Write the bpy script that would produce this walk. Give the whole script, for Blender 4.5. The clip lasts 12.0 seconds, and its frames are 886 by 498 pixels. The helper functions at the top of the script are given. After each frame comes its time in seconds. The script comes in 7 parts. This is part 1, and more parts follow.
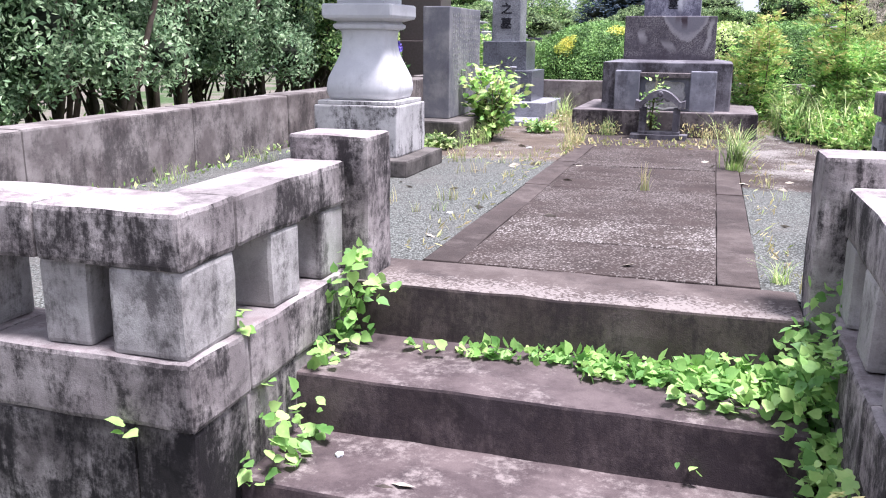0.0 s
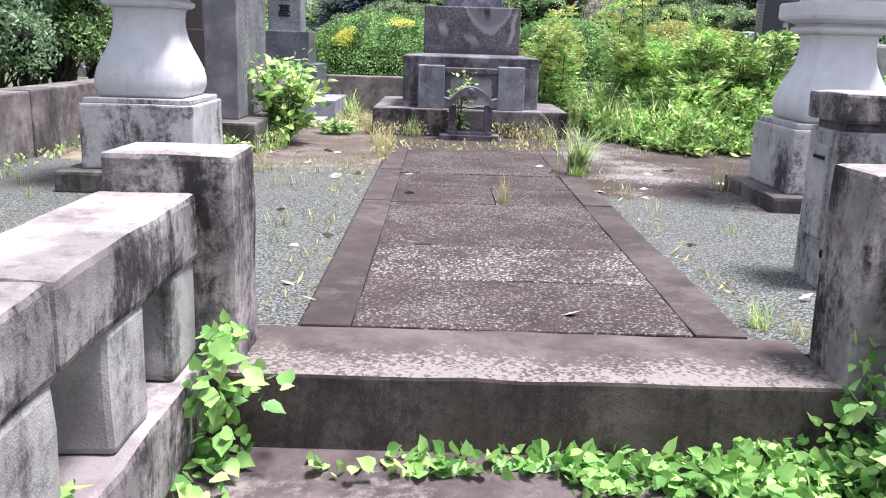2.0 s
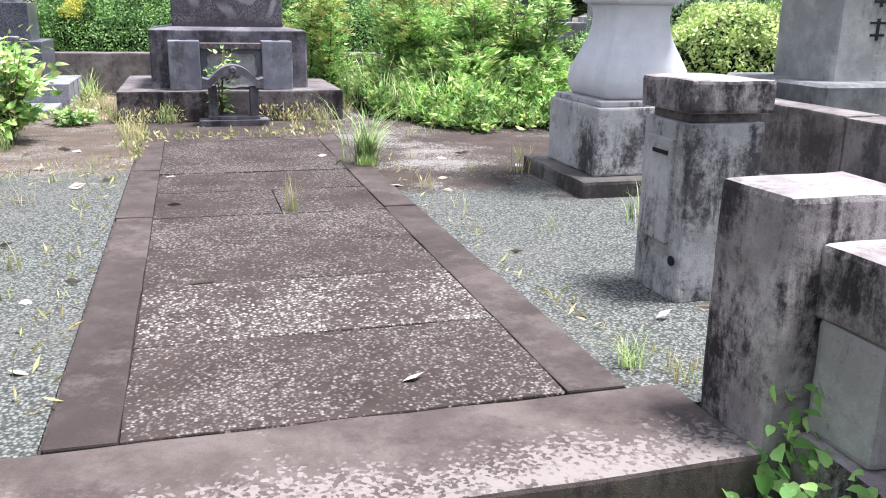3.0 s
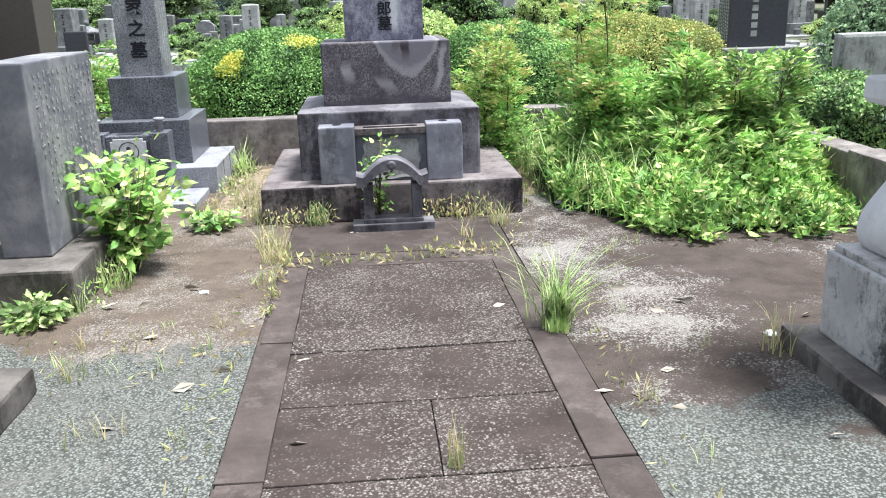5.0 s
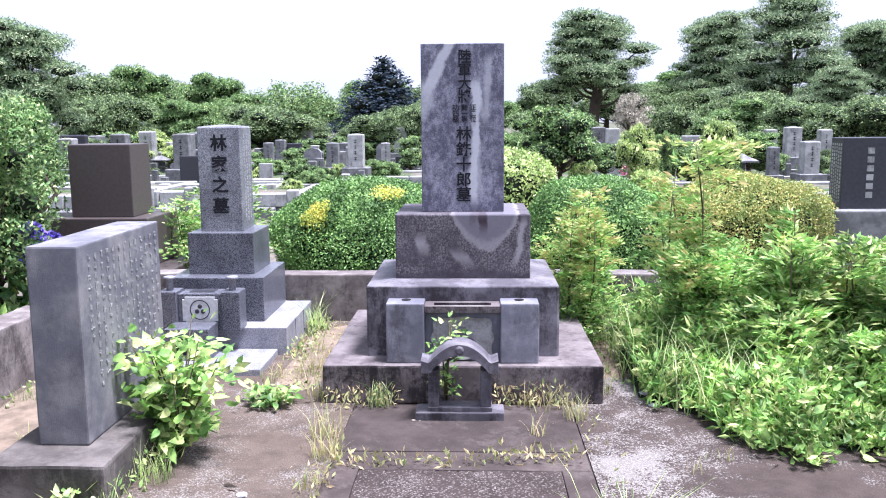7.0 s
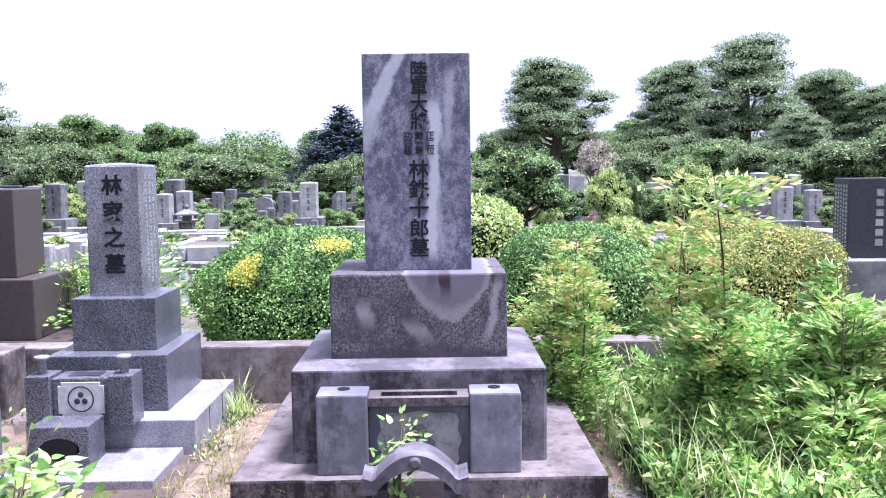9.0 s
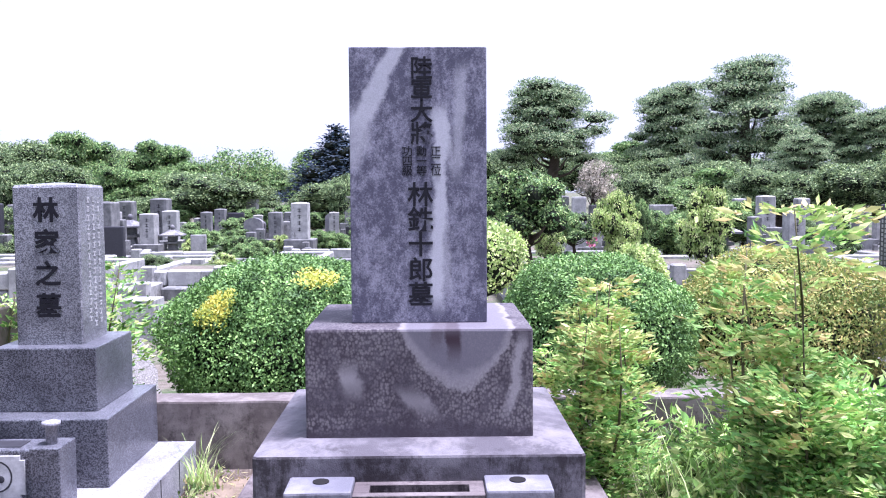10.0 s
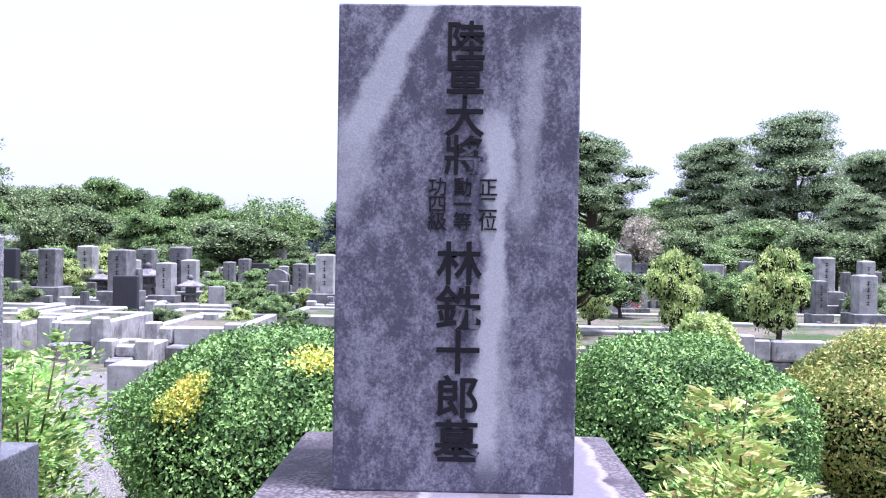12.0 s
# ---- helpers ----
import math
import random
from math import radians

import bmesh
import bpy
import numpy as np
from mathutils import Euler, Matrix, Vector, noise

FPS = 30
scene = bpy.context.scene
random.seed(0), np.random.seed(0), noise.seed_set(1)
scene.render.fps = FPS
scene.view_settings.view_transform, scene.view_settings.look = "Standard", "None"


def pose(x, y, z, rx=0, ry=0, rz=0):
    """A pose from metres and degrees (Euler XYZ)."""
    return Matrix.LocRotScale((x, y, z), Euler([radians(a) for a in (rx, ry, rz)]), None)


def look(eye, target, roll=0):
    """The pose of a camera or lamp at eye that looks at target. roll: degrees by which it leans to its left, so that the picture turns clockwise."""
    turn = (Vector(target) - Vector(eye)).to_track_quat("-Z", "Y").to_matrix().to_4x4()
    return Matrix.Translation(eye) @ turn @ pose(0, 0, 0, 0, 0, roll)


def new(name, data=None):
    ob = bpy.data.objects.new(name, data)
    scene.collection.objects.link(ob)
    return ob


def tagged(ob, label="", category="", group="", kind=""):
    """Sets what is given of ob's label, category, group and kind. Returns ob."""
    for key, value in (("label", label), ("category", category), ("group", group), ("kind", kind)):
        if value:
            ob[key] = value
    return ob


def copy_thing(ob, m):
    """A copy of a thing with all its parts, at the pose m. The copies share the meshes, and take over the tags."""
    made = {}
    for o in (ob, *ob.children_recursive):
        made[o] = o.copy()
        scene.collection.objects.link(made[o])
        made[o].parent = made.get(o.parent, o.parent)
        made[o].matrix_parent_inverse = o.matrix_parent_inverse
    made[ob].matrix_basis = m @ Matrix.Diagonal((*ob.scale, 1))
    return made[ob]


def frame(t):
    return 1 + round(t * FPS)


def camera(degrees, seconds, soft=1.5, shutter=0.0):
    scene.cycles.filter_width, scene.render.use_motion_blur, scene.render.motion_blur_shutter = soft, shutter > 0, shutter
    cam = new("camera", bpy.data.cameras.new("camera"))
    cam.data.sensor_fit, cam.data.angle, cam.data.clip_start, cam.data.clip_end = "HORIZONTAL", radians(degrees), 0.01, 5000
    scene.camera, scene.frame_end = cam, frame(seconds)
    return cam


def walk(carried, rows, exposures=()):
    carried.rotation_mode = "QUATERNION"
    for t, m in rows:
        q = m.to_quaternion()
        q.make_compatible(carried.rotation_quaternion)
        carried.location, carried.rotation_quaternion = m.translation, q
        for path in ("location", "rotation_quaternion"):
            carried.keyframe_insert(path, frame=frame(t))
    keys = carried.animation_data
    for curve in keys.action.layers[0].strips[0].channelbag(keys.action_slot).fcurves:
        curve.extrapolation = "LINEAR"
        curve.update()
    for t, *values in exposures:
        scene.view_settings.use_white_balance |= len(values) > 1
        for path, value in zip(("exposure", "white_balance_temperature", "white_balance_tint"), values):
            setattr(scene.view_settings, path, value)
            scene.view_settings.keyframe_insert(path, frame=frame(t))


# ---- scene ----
cam = camera(54.6, 12.0, soft=1.1)
EXPOSURE = 1.50
PATH = [
    (0, (0.512, -0.678, 1.474), (-0.057, 1.179, 1.0), 0.5),
    (0.5, (0.249, -0.601, 1.502), (-0.115, 1.336, 1.162), 1.1),
    (1, (0.073, -0.475, 1.508), (-0.127, 1.501, 1.272), 1.4),
    (1.5, (0.002, -0.206, 1.464), (-0.091, 1.782, 1.267), 0.9),
    (2, (-0.092, 0.087, 1.417), (-0.078, 2.031, 0.946), 1.8),
    (2.5, (-0.141, 0.391, 1.43), (0.221, 2.288, 0.911), 0.5),
    (4.3, (-0.142, 1.472, 1.737), (0.506, 3.26, 1.103), 1.8),
    (4.5, (-0.099, 1.629, 1.8), (0.393, 3.463, 1.171), 1.7),
    (5, (0.028, 1.918, 1.92), (0.179, 3.831, 1.359), -1.8),
    (5.5, (0.051, 2.166, 2.064), (-0.028, 4.096, 1.544), -0.6),
    (6, (0.115, 2.241, 2.177), (0.013, 4.185, 1.717), -3.5),
    (6.5, (0.161, 2.287, 2.183), (0.061, 4.246, 1.79), -2.6),
    (7, (0.198, 2.315, 2.198), (0.126, 4.292, 1.905), -0.4),
    (7.2, (0.238, 2.349, 2.19), (0.165, 4.333, 1.934), -0.6),
    (8.8, (0.228, 3.307, 2.124), (0.233, 5.295, 1.929), -1.0),
    (9, (0.206, 3.452, 2.118), (0.226, 5.443, 1.939), -0.7),
    (9.5, (0.149, 3.876, 2.132), (0.181, 5.869, 1.972), 0.1),
    (10, (0.169, 4.275, 2.139), (0.202, 6.27, 2.006), -0.3),
    (10.5, (0.18, 4.686, 2.143), (0.18, 6.684, 2.054), 0.6),
    (11, (0.124, 5.048, 2.159), (0.12, 7.047, 2.102), 2.3),
    (11.5, (0.152, 5.364, 2.169), (0.136, 7.364, 2.134), -0.0),
    (12, (0.145, 5.572, 2.167), (0.102, 7.571, 2.156), 0.9),
]
walk(cam, [(t, look(eye, target, roll)) for t, eye, target, roll in PATH], exposures=[(0.0, EXPOSURE + 0.0, 5800, 21), (0.5, EXPOSURE - 0.02, 5800, 20), (1.0, EXPOSURE - 0.13, 5900, 20), (1.5, EXPOSURE - 0.27, 5950, 20), (2.0, EXPOSURE - 0.12, 5850, 16), (2.5, EXPOSURE - 0.06, 5850, 15), (4.5, EXPOSURE - 0.22, 5900, 6), (5.0, EXPOSURE - 0.10, 5900, 6), (5.5, EXPOSURE - 0.04, 5750, 9), (6.5, EXPOSURE + 0.04, 5580, 18), (9.0, EXPOSURE + 0.05, 5440, 30), (12.0, EXPOSURE - 0.04, 5420, 30)])

# ---- world and light ----
world = bpy.data.worlds.new("world")
scene.world = world
world.use_nodes = True
wn, wl = world.node_tree.nodes, world.node_tree.links
sky = wn.new("ShaderNodeTexSky")
sky.sky_type, sky.sun_disc = "NISHITA", False
sky.sun_elevation, sky.sun_rotation = radians(73), radians(102)
sky.air_density, sky.dust_density, sky.ozone_density = 1.0, 6.0, 0.6
haze = wn.new("ShaderNodeMix")
haze.data_type, haze.blend_type = "RGBA", "MIX"
haze.inputs["Factor"].default_value = 0.7
haze.inputs["B"].default_value = (6.6, 6.8, 7.2, 1)
wl.new(sky.outputs["Color"], haze.inputs["A"])
wl.new(haze.outputs["Result"], wn["Background"].inputs["Color"])
wn["Background"].inputs["Strength"].default_value = 0.073
sun = new("sun", bpy.data.lights.new("sun", "SUN"))
sun.data.energy, sun.data.angle, sun.data.color = 3.9, radians(14), (1.0, 0.95, 0.88)
sun.matrix_basis = look((4.5, -1.0, 15.0), (0, 0, 0))


# ---- materials ----
def shader(name, rough=0.8, metal=0.0, spec=0.3):
    m = bpy.data.materials.new(name)
    m.use_nodes = True
    b = m.node_tree.nodes["Principled BSDF"]
    b.inputs["Roughness"].default_value, b.inputs["Metallic"].default_value = rough, metal
    b.inputs["Specular IOR Level"].default_value = spec
    return m, m.node_tree.nodes, m.node_tree.links, b


def add(nodes, kind, **inputs):
    n = nodes.new(kind)
    for k, v in inputs.items():
        n.inputs[k].default_value = v
    return n


def place(n, l, scale, source="Position"):
    g = n.new("ShaderNodeNewGeometry") if source == "Position" else n.new("ShaderNodeTexCoord")
    mp = add(n, "ShaderNodeMapping", Scale=scale)
    l.new(g.outputs[source], mp.inputs["Vector"])
    return mp.outputs["Vector"]


def noise_at(n, l, scale, size=1.0, detail=6.0, rough=0.6, warp=0.0, source="Position"):
    t = add(n, "ShaderNodeTexNoise", Scale=size, Detail=detail, Roughness=rough, Distortion=warp)
    l.new(place(n, l, scale, source), t.inputs["Vector"])
    return t.outputs["Fac"]


def step(n, l, fac, low, high):
    r = add(n, "ShaderNodeMapRange", **{"From Min": low, "From Max": high})
    r.interpolation_type = "SMOOTHSTEP"
    l.new(fac, r.inputs["Value"])
    return r.outputs["Result"]


def times(n, l, a, b, kind="MULTIPLY"):
    m = n.new("ShaderNodeMath")
    m.operation = kind
    for i, v in enumerate((a, b)):
        if isinstance(v, (int, float)):
            m.inputs[i].default_value = v
        else:
            l.new(v, m.inputs[i])
    return m.outputs[0]


def blend(n, l, fac, a, b, kind="MIX"):
    m = n.new("ShaderNodeMix")
    m.data_type, m.blend_type = "RGBA", kind
    for k, v in (("Factor", fac), ("A", a), ("B", b)):
        if isinstance(v, (int, float)):
            m.inputs[k].default_value = v
        elif isinstance(v, tuple):
            m.inputs[k].default_value = (*v, 1)
        else:
            l.new(v, m.inputs[k])
    return m.outputs["Result"]


def relief(n, l, b, height, strength, distance=0.01):
    k = add(n, "ShaderNodeBump", Strength=strength, Distance=distance)
    l.new(height, k.inputs["Height"])
    l.new(k.outputs["Normal"], b.inputs["Normal"])


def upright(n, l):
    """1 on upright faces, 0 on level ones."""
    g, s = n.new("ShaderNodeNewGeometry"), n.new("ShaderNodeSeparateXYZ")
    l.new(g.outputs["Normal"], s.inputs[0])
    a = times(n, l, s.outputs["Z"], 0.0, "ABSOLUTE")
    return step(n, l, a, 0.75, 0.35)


def stone(name, base, pale, dark, streaks=0.5, grain=0.25, rough=0.85, speck=260.0, cover=0.5, spec=0.25, tread=None, edge=None):
    """Weathered stone: fine grain, pale lichen clouds and dark rain streaks on its sides."""
    m, n, l, b = shader(name, rough, 0.0, spec)
    c = blend(n, l, step(n, l, noise_at(n, l, (1, 1, 1), 5.0, 8, 0.65), 0.38, 0.66), base, pale)
    fine = noise_at(n, l, (1, 1, 1), speck, 2, 0.7)
    c = blend(n, l, grain * 0.65, c, blend(n, l, step(n, l, fine, 0.35, 0.65), (0.25, 0.25, 0.25), (1, 1, 1)), "MULTIPLY")
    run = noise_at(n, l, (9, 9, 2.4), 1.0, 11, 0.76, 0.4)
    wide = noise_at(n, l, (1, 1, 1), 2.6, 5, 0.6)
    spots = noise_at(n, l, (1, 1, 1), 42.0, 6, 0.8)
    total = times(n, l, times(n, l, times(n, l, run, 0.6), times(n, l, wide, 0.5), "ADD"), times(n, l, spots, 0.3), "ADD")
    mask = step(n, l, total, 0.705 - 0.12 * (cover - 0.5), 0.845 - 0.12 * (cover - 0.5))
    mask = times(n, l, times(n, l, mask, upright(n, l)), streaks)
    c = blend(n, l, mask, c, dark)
    grime = step(n, l, times(n, l, noise_at(n, l, (1, 1, 1.0), 6.5, 10, 0.78, 0.3), times(n, l, spots, 0.25), "ADD"), 0.62, 0.78)
    c = blend(n, l, times(n, l, grime, 0.70 * streaks * cover), c, tuple(0.5 * k + 0.5 * j * 0.45 for k, j in zip(dark, base)))
    blot = step(n, l, noise_at(n, l, (1, 1, 1), 34.0, 6, 0.75), 0.60, 0.72)
    c = blend(n, l, times(n, l, blot, 0.35 * streaks), c, dark)
    # Tread colour on level faces: step wear, rail grime, paler plinths, lit far tops.
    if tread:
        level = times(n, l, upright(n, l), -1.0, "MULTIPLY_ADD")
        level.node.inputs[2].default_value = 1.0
        worn_lit_top = step(n, l, times(n, l, noise_at(n, l, (1, 1, 1), 3.3, 9, 0.75), times(n, l, spots, 0.35), "ADD"), 0.66, 0.82)
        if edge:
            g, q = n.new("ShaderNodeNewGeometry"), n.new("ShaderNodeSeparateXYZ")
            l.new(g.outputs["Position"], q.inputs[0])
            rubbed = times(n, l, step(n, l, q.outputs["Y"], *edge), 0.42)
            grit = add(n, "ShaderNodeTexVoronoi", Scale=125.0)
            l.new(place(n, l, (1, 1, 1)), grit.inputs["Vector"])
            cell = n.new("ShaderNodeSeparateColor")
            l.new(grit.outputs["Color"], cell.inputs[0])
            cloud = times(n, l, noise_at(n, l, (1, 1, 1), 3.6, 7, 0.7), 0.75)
            worn_lit_top = step(n, l, times(n, l, times(n, l, cloud, rubbed, "ADD"), times(n, l, cell.outputs[0], 0.36), "ADD"), 0.80, 0.98)
        c = blend(n, l, times(n, l, level, times(n, l, worn_lit_top, 0.7)), c, tread)
    tint = add(n, "ShaderNodeObjectInfo")
    tone = add(n, "ShaderNodeMapRange", **{"To Min": 0.9, "To Max": 1.1})
    l.new(tint.outputs["Random"], tone.inputs["Value"])
    hsv = n.new("ShaderNodeHueSaturation")
    l.new(tone.outputs["Result"], hsv.inputs["Value"])
    l.new(c, hsv.inputs["Color"])
    l.new(hsv.outputs["Color"], b.inputs["Base Color"])
    relief(n, l, b, times(n, l, fine, noise_at(n, l, (1, 1, 1), 40.0, 5, 0.7), "ADD"), 0.35, 0.004)
    return m


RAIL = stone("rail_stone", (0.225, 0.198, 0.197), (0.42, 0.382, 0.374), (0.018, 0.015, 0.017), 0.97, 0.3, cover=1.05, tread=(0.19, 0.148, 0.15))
# Darker base colour and denser streaks for the front blocks below the sill.
DARK_BLOCK = stone("dark_block_stone", (0.10, 0.088, 0.088), (0.36, 0.33, 0.325), (0.014, 0.012, 0.014), 1.0, 0.3, cover=1.25)
STUB = stone("stub_stone", (0.27, 0.255, 0.25), (0.43, 0.412, 0.402), (0.035, 0.030, 0.032), 0.8, 0.25, cover=0.55)
WALL = stone("wall_stone", (0.135, 0.115, 0.112), (0.27, 0.242, 0.232), (0.030, 0.026, 0.027), 0.72, 0.25, cover=0.9)
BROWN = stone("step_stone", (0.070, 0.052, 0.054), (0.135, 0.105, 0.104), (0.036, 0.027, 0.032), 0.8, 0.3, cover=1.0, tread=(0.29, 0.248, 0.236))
PALE = stone("pale_granite", (0.56, 0.555, 0.575), (0.65, 0.645, 0.66), (0.10, 0.09, 0.10), 0.25, 0.16, cover=0.2)
ROOF = stone("lantern_roof_stone", (0.175, 0.150, 0.157), (0.40, 0.360, 0.362), (0.032, 0.026, 0.030), 0.92, 0.3, cover=1.05)
PLINTH = stone("plinth_stone", (0.37, 0.36, 0.36), (0.50, 0.485, 0.485), (0.026, 0.022, 0.025), 0.92, 0.2, cover=0.72)
SLATE = stone("slate_grey_stone", (0.095, 0.088, 0.104), (0.205, 0.194, 0.218), (0.016, 0.012, 0.015), 0.85, 0.2, 0.65, cover=0.85, spec=0.3, tread=(0.22, 0.206, 0.216))
VASE_STONE = stone("bluish_vase_stone", (0.150, 0.150, 0.182), (0.270, 0.268, 0.305), (0.030, 0.026, 0.032), 0.6, 0.2, 0.6, cover=0.5, spec=0.3)
STELE = stone("grey_stele_stone", (0.125, 0.125, 0.145), (0.235, 0.23, 0.235), (0.06, 0.055, 0.065), 0.45, 0.25, 0.7, cover=0.4, tread=(0.33, 0.32, 0.31))
TOP = stone("worn_ledge_stone", (0.12, 0.100, 0.104), (0.215, 0.188, 0.188), (0.018, 0.014, 0.017), 0.95, 0.2, cover=1.1, tread=(0.25, 0.222, 0.215))


def granite(name, light, dark, rough=0.4, speck=170.0):
    m, n, l, b = shader(name, rough, 0.0, 0.5)
    v = add(n, "ShaderNodeTexVoronoi", Scale=speck)
    l.new(place(n, l, (1, 1, 1)), v.inputs["Vector"])
    s = n.new("ShaderNodeSeparateColor")
    l.new(v.outputs["Color"], s.inputs[0])
    c = blend(n, l, step(n, l, s.outputs[0], 0.25, 0.75), dark, light)
    c = blend(n, l, step(n, l, noise_at(n, l, (1, 1, 1), 4.0, 5), 0.4, 0.7), c, (0.6, 0.6, 0.62), "MULTIPLY")
    l.new(c, b.inputs["Base Color"])
    return m


GRANITE = granite("grey_granite", (0.205, 0.210, 0.240), (0.030, 0.031, 0.043), 0.32, 280.0)
GRANITE_HEAD = granite("headstone_granite", (0.34, 0.345, 0.37), (0.095, 0.096, 0.112), 0.4, 280.0)
GRANITE_PALE = granite("pale_cut_granite", (0.36, 0.36, 0.40), (0.21, 0.21, 0.24), 0.6, 230.0)


def stroke(n, l, x0, z0, x1, z1, wide, soft, wander=0.03):
    """A pale rain mark between two heights on a face that looks along y: 1 on its line, fading to its sides."""
    g, q = n.new("ShaderNodeNewGeometry"), n.new("ShaderNodeSeparateXYZ")
    l.new(g.outputs["Position"], q.inputs[0])
    k = (x1 - x0) / (z1 - z0)
    line = times(n, l, times(n, l, q.outputs["Z"], k), x0 - k * z0, "ADD")
    drift = times(n, l, times(n, l, noise_at(n, l, (1, 1, 1), 9.0, 6, 0.7), -0.5, "ADD"), wander * 2)
    off = times(n, l, times(n, l, times(n, l, q.outputs["X"], line, "SUBTRACT"), drift, "ADD"), 0.0, "ABSOLUTE")
    across = step(n, l, off, wide + soft, wide)
    ends = times(n, l, step(n, l, q.outputs["Z"], z1 - 0.05, z1 + 0.06), step(n, l, q.outputs["Z"], z0 + 0.04, z0 - 0.05))
    return times(n, l, across, ends)


def monument_stone(name, front):
    """Blue-grey slab stone, finely mottled, with pale rain marks of their own shape."""
    m, n, l, b = shader(name, 0.62, 0.0, 0.3)
    mott = times(n, l, times(n, l, noise_at(n, l, (1, 1, 0.75), 30.0, 8, 0.72, 0.3), 0.55), times(n, l, noise_at(n, l, (1, 1, 0.7), 6.5, 5, 0.6), 0.45), "ADD")
    mott = times(n, l, mott, times(n, l, times(n, l, noise_at(n, l, (1, 1, 1), 150.0, 4, 0.7), -0.5, "ADD"), 0.35), "ADD")
    c = blend(n, l, step(n, l, mott, 0.42, 0.64), (0.084, 0.082, 0.118), (0.295, 0.29, 0.35))
    if front:
        bead = add(n, "ShaderNodeTexVoronoi", Scale=105.0)
        l.new(place(n, l, (1, 1, 0.8)), bead.inputs["Vector"])
        g, q = n.new("ShaderNodeNewGeometry"), n.new("ShaderNodeSeparateXYZ")
        l.new(g.outputs["Position"], q.inputs[0])
        cloud = noise_at(n, l, (1, 1, 1), 7.0, 7, 0.72)
        c = blend(n, l, 0.84, c, (0.045, 0.034, 0.042))
        grain = times(n, l, step(n, l, bead.outputs["Distance"], 0.72, 0.25), step(n, l, cloud, 0.36, 0.60))
        grain = times(n, l, grain, step(n, l, times(n, l, q.outputs["Z"], times(n, l, cloud, 0.1), "ADD"), 1.385, 1.425))
        c = blend(n, l, times(n, l, grain, 0.72), c, (0.245, 0.226, 0.232))
        # smooth pale patch that narrows downwards, and two small bare spots
        off = times(n, l, times(n, l, times(n, l, q.outputs["X"], -0.262, "ADD"), 2.0, "POWER"), 5.2)
        room = times(n, l, q.outputs["Z"], -1.49, "ADD")
        edge = times(n, l, times(n, l, room, off, "SUBTRACT"), times(n, l, times(n, l, cloud, -0.5, "ADD"), 0.16), "ADD")
        c = blend(n, l, times(n, l, step(n, l, edge, 0.0, 0.035), 0.85), c, (0.175, 0.165, 0.195))
        c = blend(n, l, times(n, l, times(n, l, step(n, l, edge, -0.012, 0.006), step(n, l, edge, 0.055, 0.015)), 0.5), c, (0.38, 0.36, 0.375))
        for x0, z0, x1, z1, w, s_ in ((-0.10, 1.56, -0.09, 1.47, 0.018, 0.03), (0.10, 1.47, 0.15, 1.41, 0.022, 0.03), (0.475, 1.66, 0.43, 1.40, 0.006, 0.02)):
            c = blend(n, l, times(n, l, stroke(n, l, x0, z0, x1, z1, w, s_, 0.05), 0.75), c, (0.36, 0.34, 0.355))
        c = blend(n, l, times(n, l, stroke(n, l, 0.245, 1.69, 0.25, 1.60, 0.016, 0.015), 0.95), c, (0.03, 0.012, 0.02))
        c = blend(n, l, times(n, l, stroke(n, l, 0.20, 1.69, 0.19, 1.64, 0.012, 0.02), 0.7), c, (0.05, 0.03, 0.035))
    else:
        for x0, z0, x1, z1, w, s_, a_ in ((0.075, 2.66, -0.07, 2.36, 0.022, 0.035, 0.85), (-0.05, 2.43, -0.11, 2.22, 0.03, 0.06, 0.6), (0.215, 2.42, 0.195, 1.74, 0.014, 0.03, 0.95), (0.208, 2.42, 0.222, 2.25, 0.022, 0.02, 0.6), (0.29, 2.56, 0.265, 2.20, 0.008, 0.04, 0.5), (0.20, 2.08, 0.21, 1.78, 0.03, 0.03, 0.45)):
            c = blend(n, l, times(n, l, stroke(n, l, x0, z0, x1, z1, w, s_ * 0.6, 0.04), a_), c, (0.50, 0.50, 0.54))
    fine = noise_at(n, l, (1, 1, 1), 300.0, 2, 0.7)
    c = blend(n, l, 0.25, c, blend(n, l, step(n, l, fine, 0.35, 0.65), (0.35, 0.35, 0.35), (1, 1, 1)), "MULTIPLY")
    l.new(c, b.inputs["Base Color"])
    relief(n, l, b, fine, 0.2, 0.002)
    return m


SLAB = monument_stone("cloudy_slate", False)
SLAB_RUN = monument_stone("streaked_slate", True)


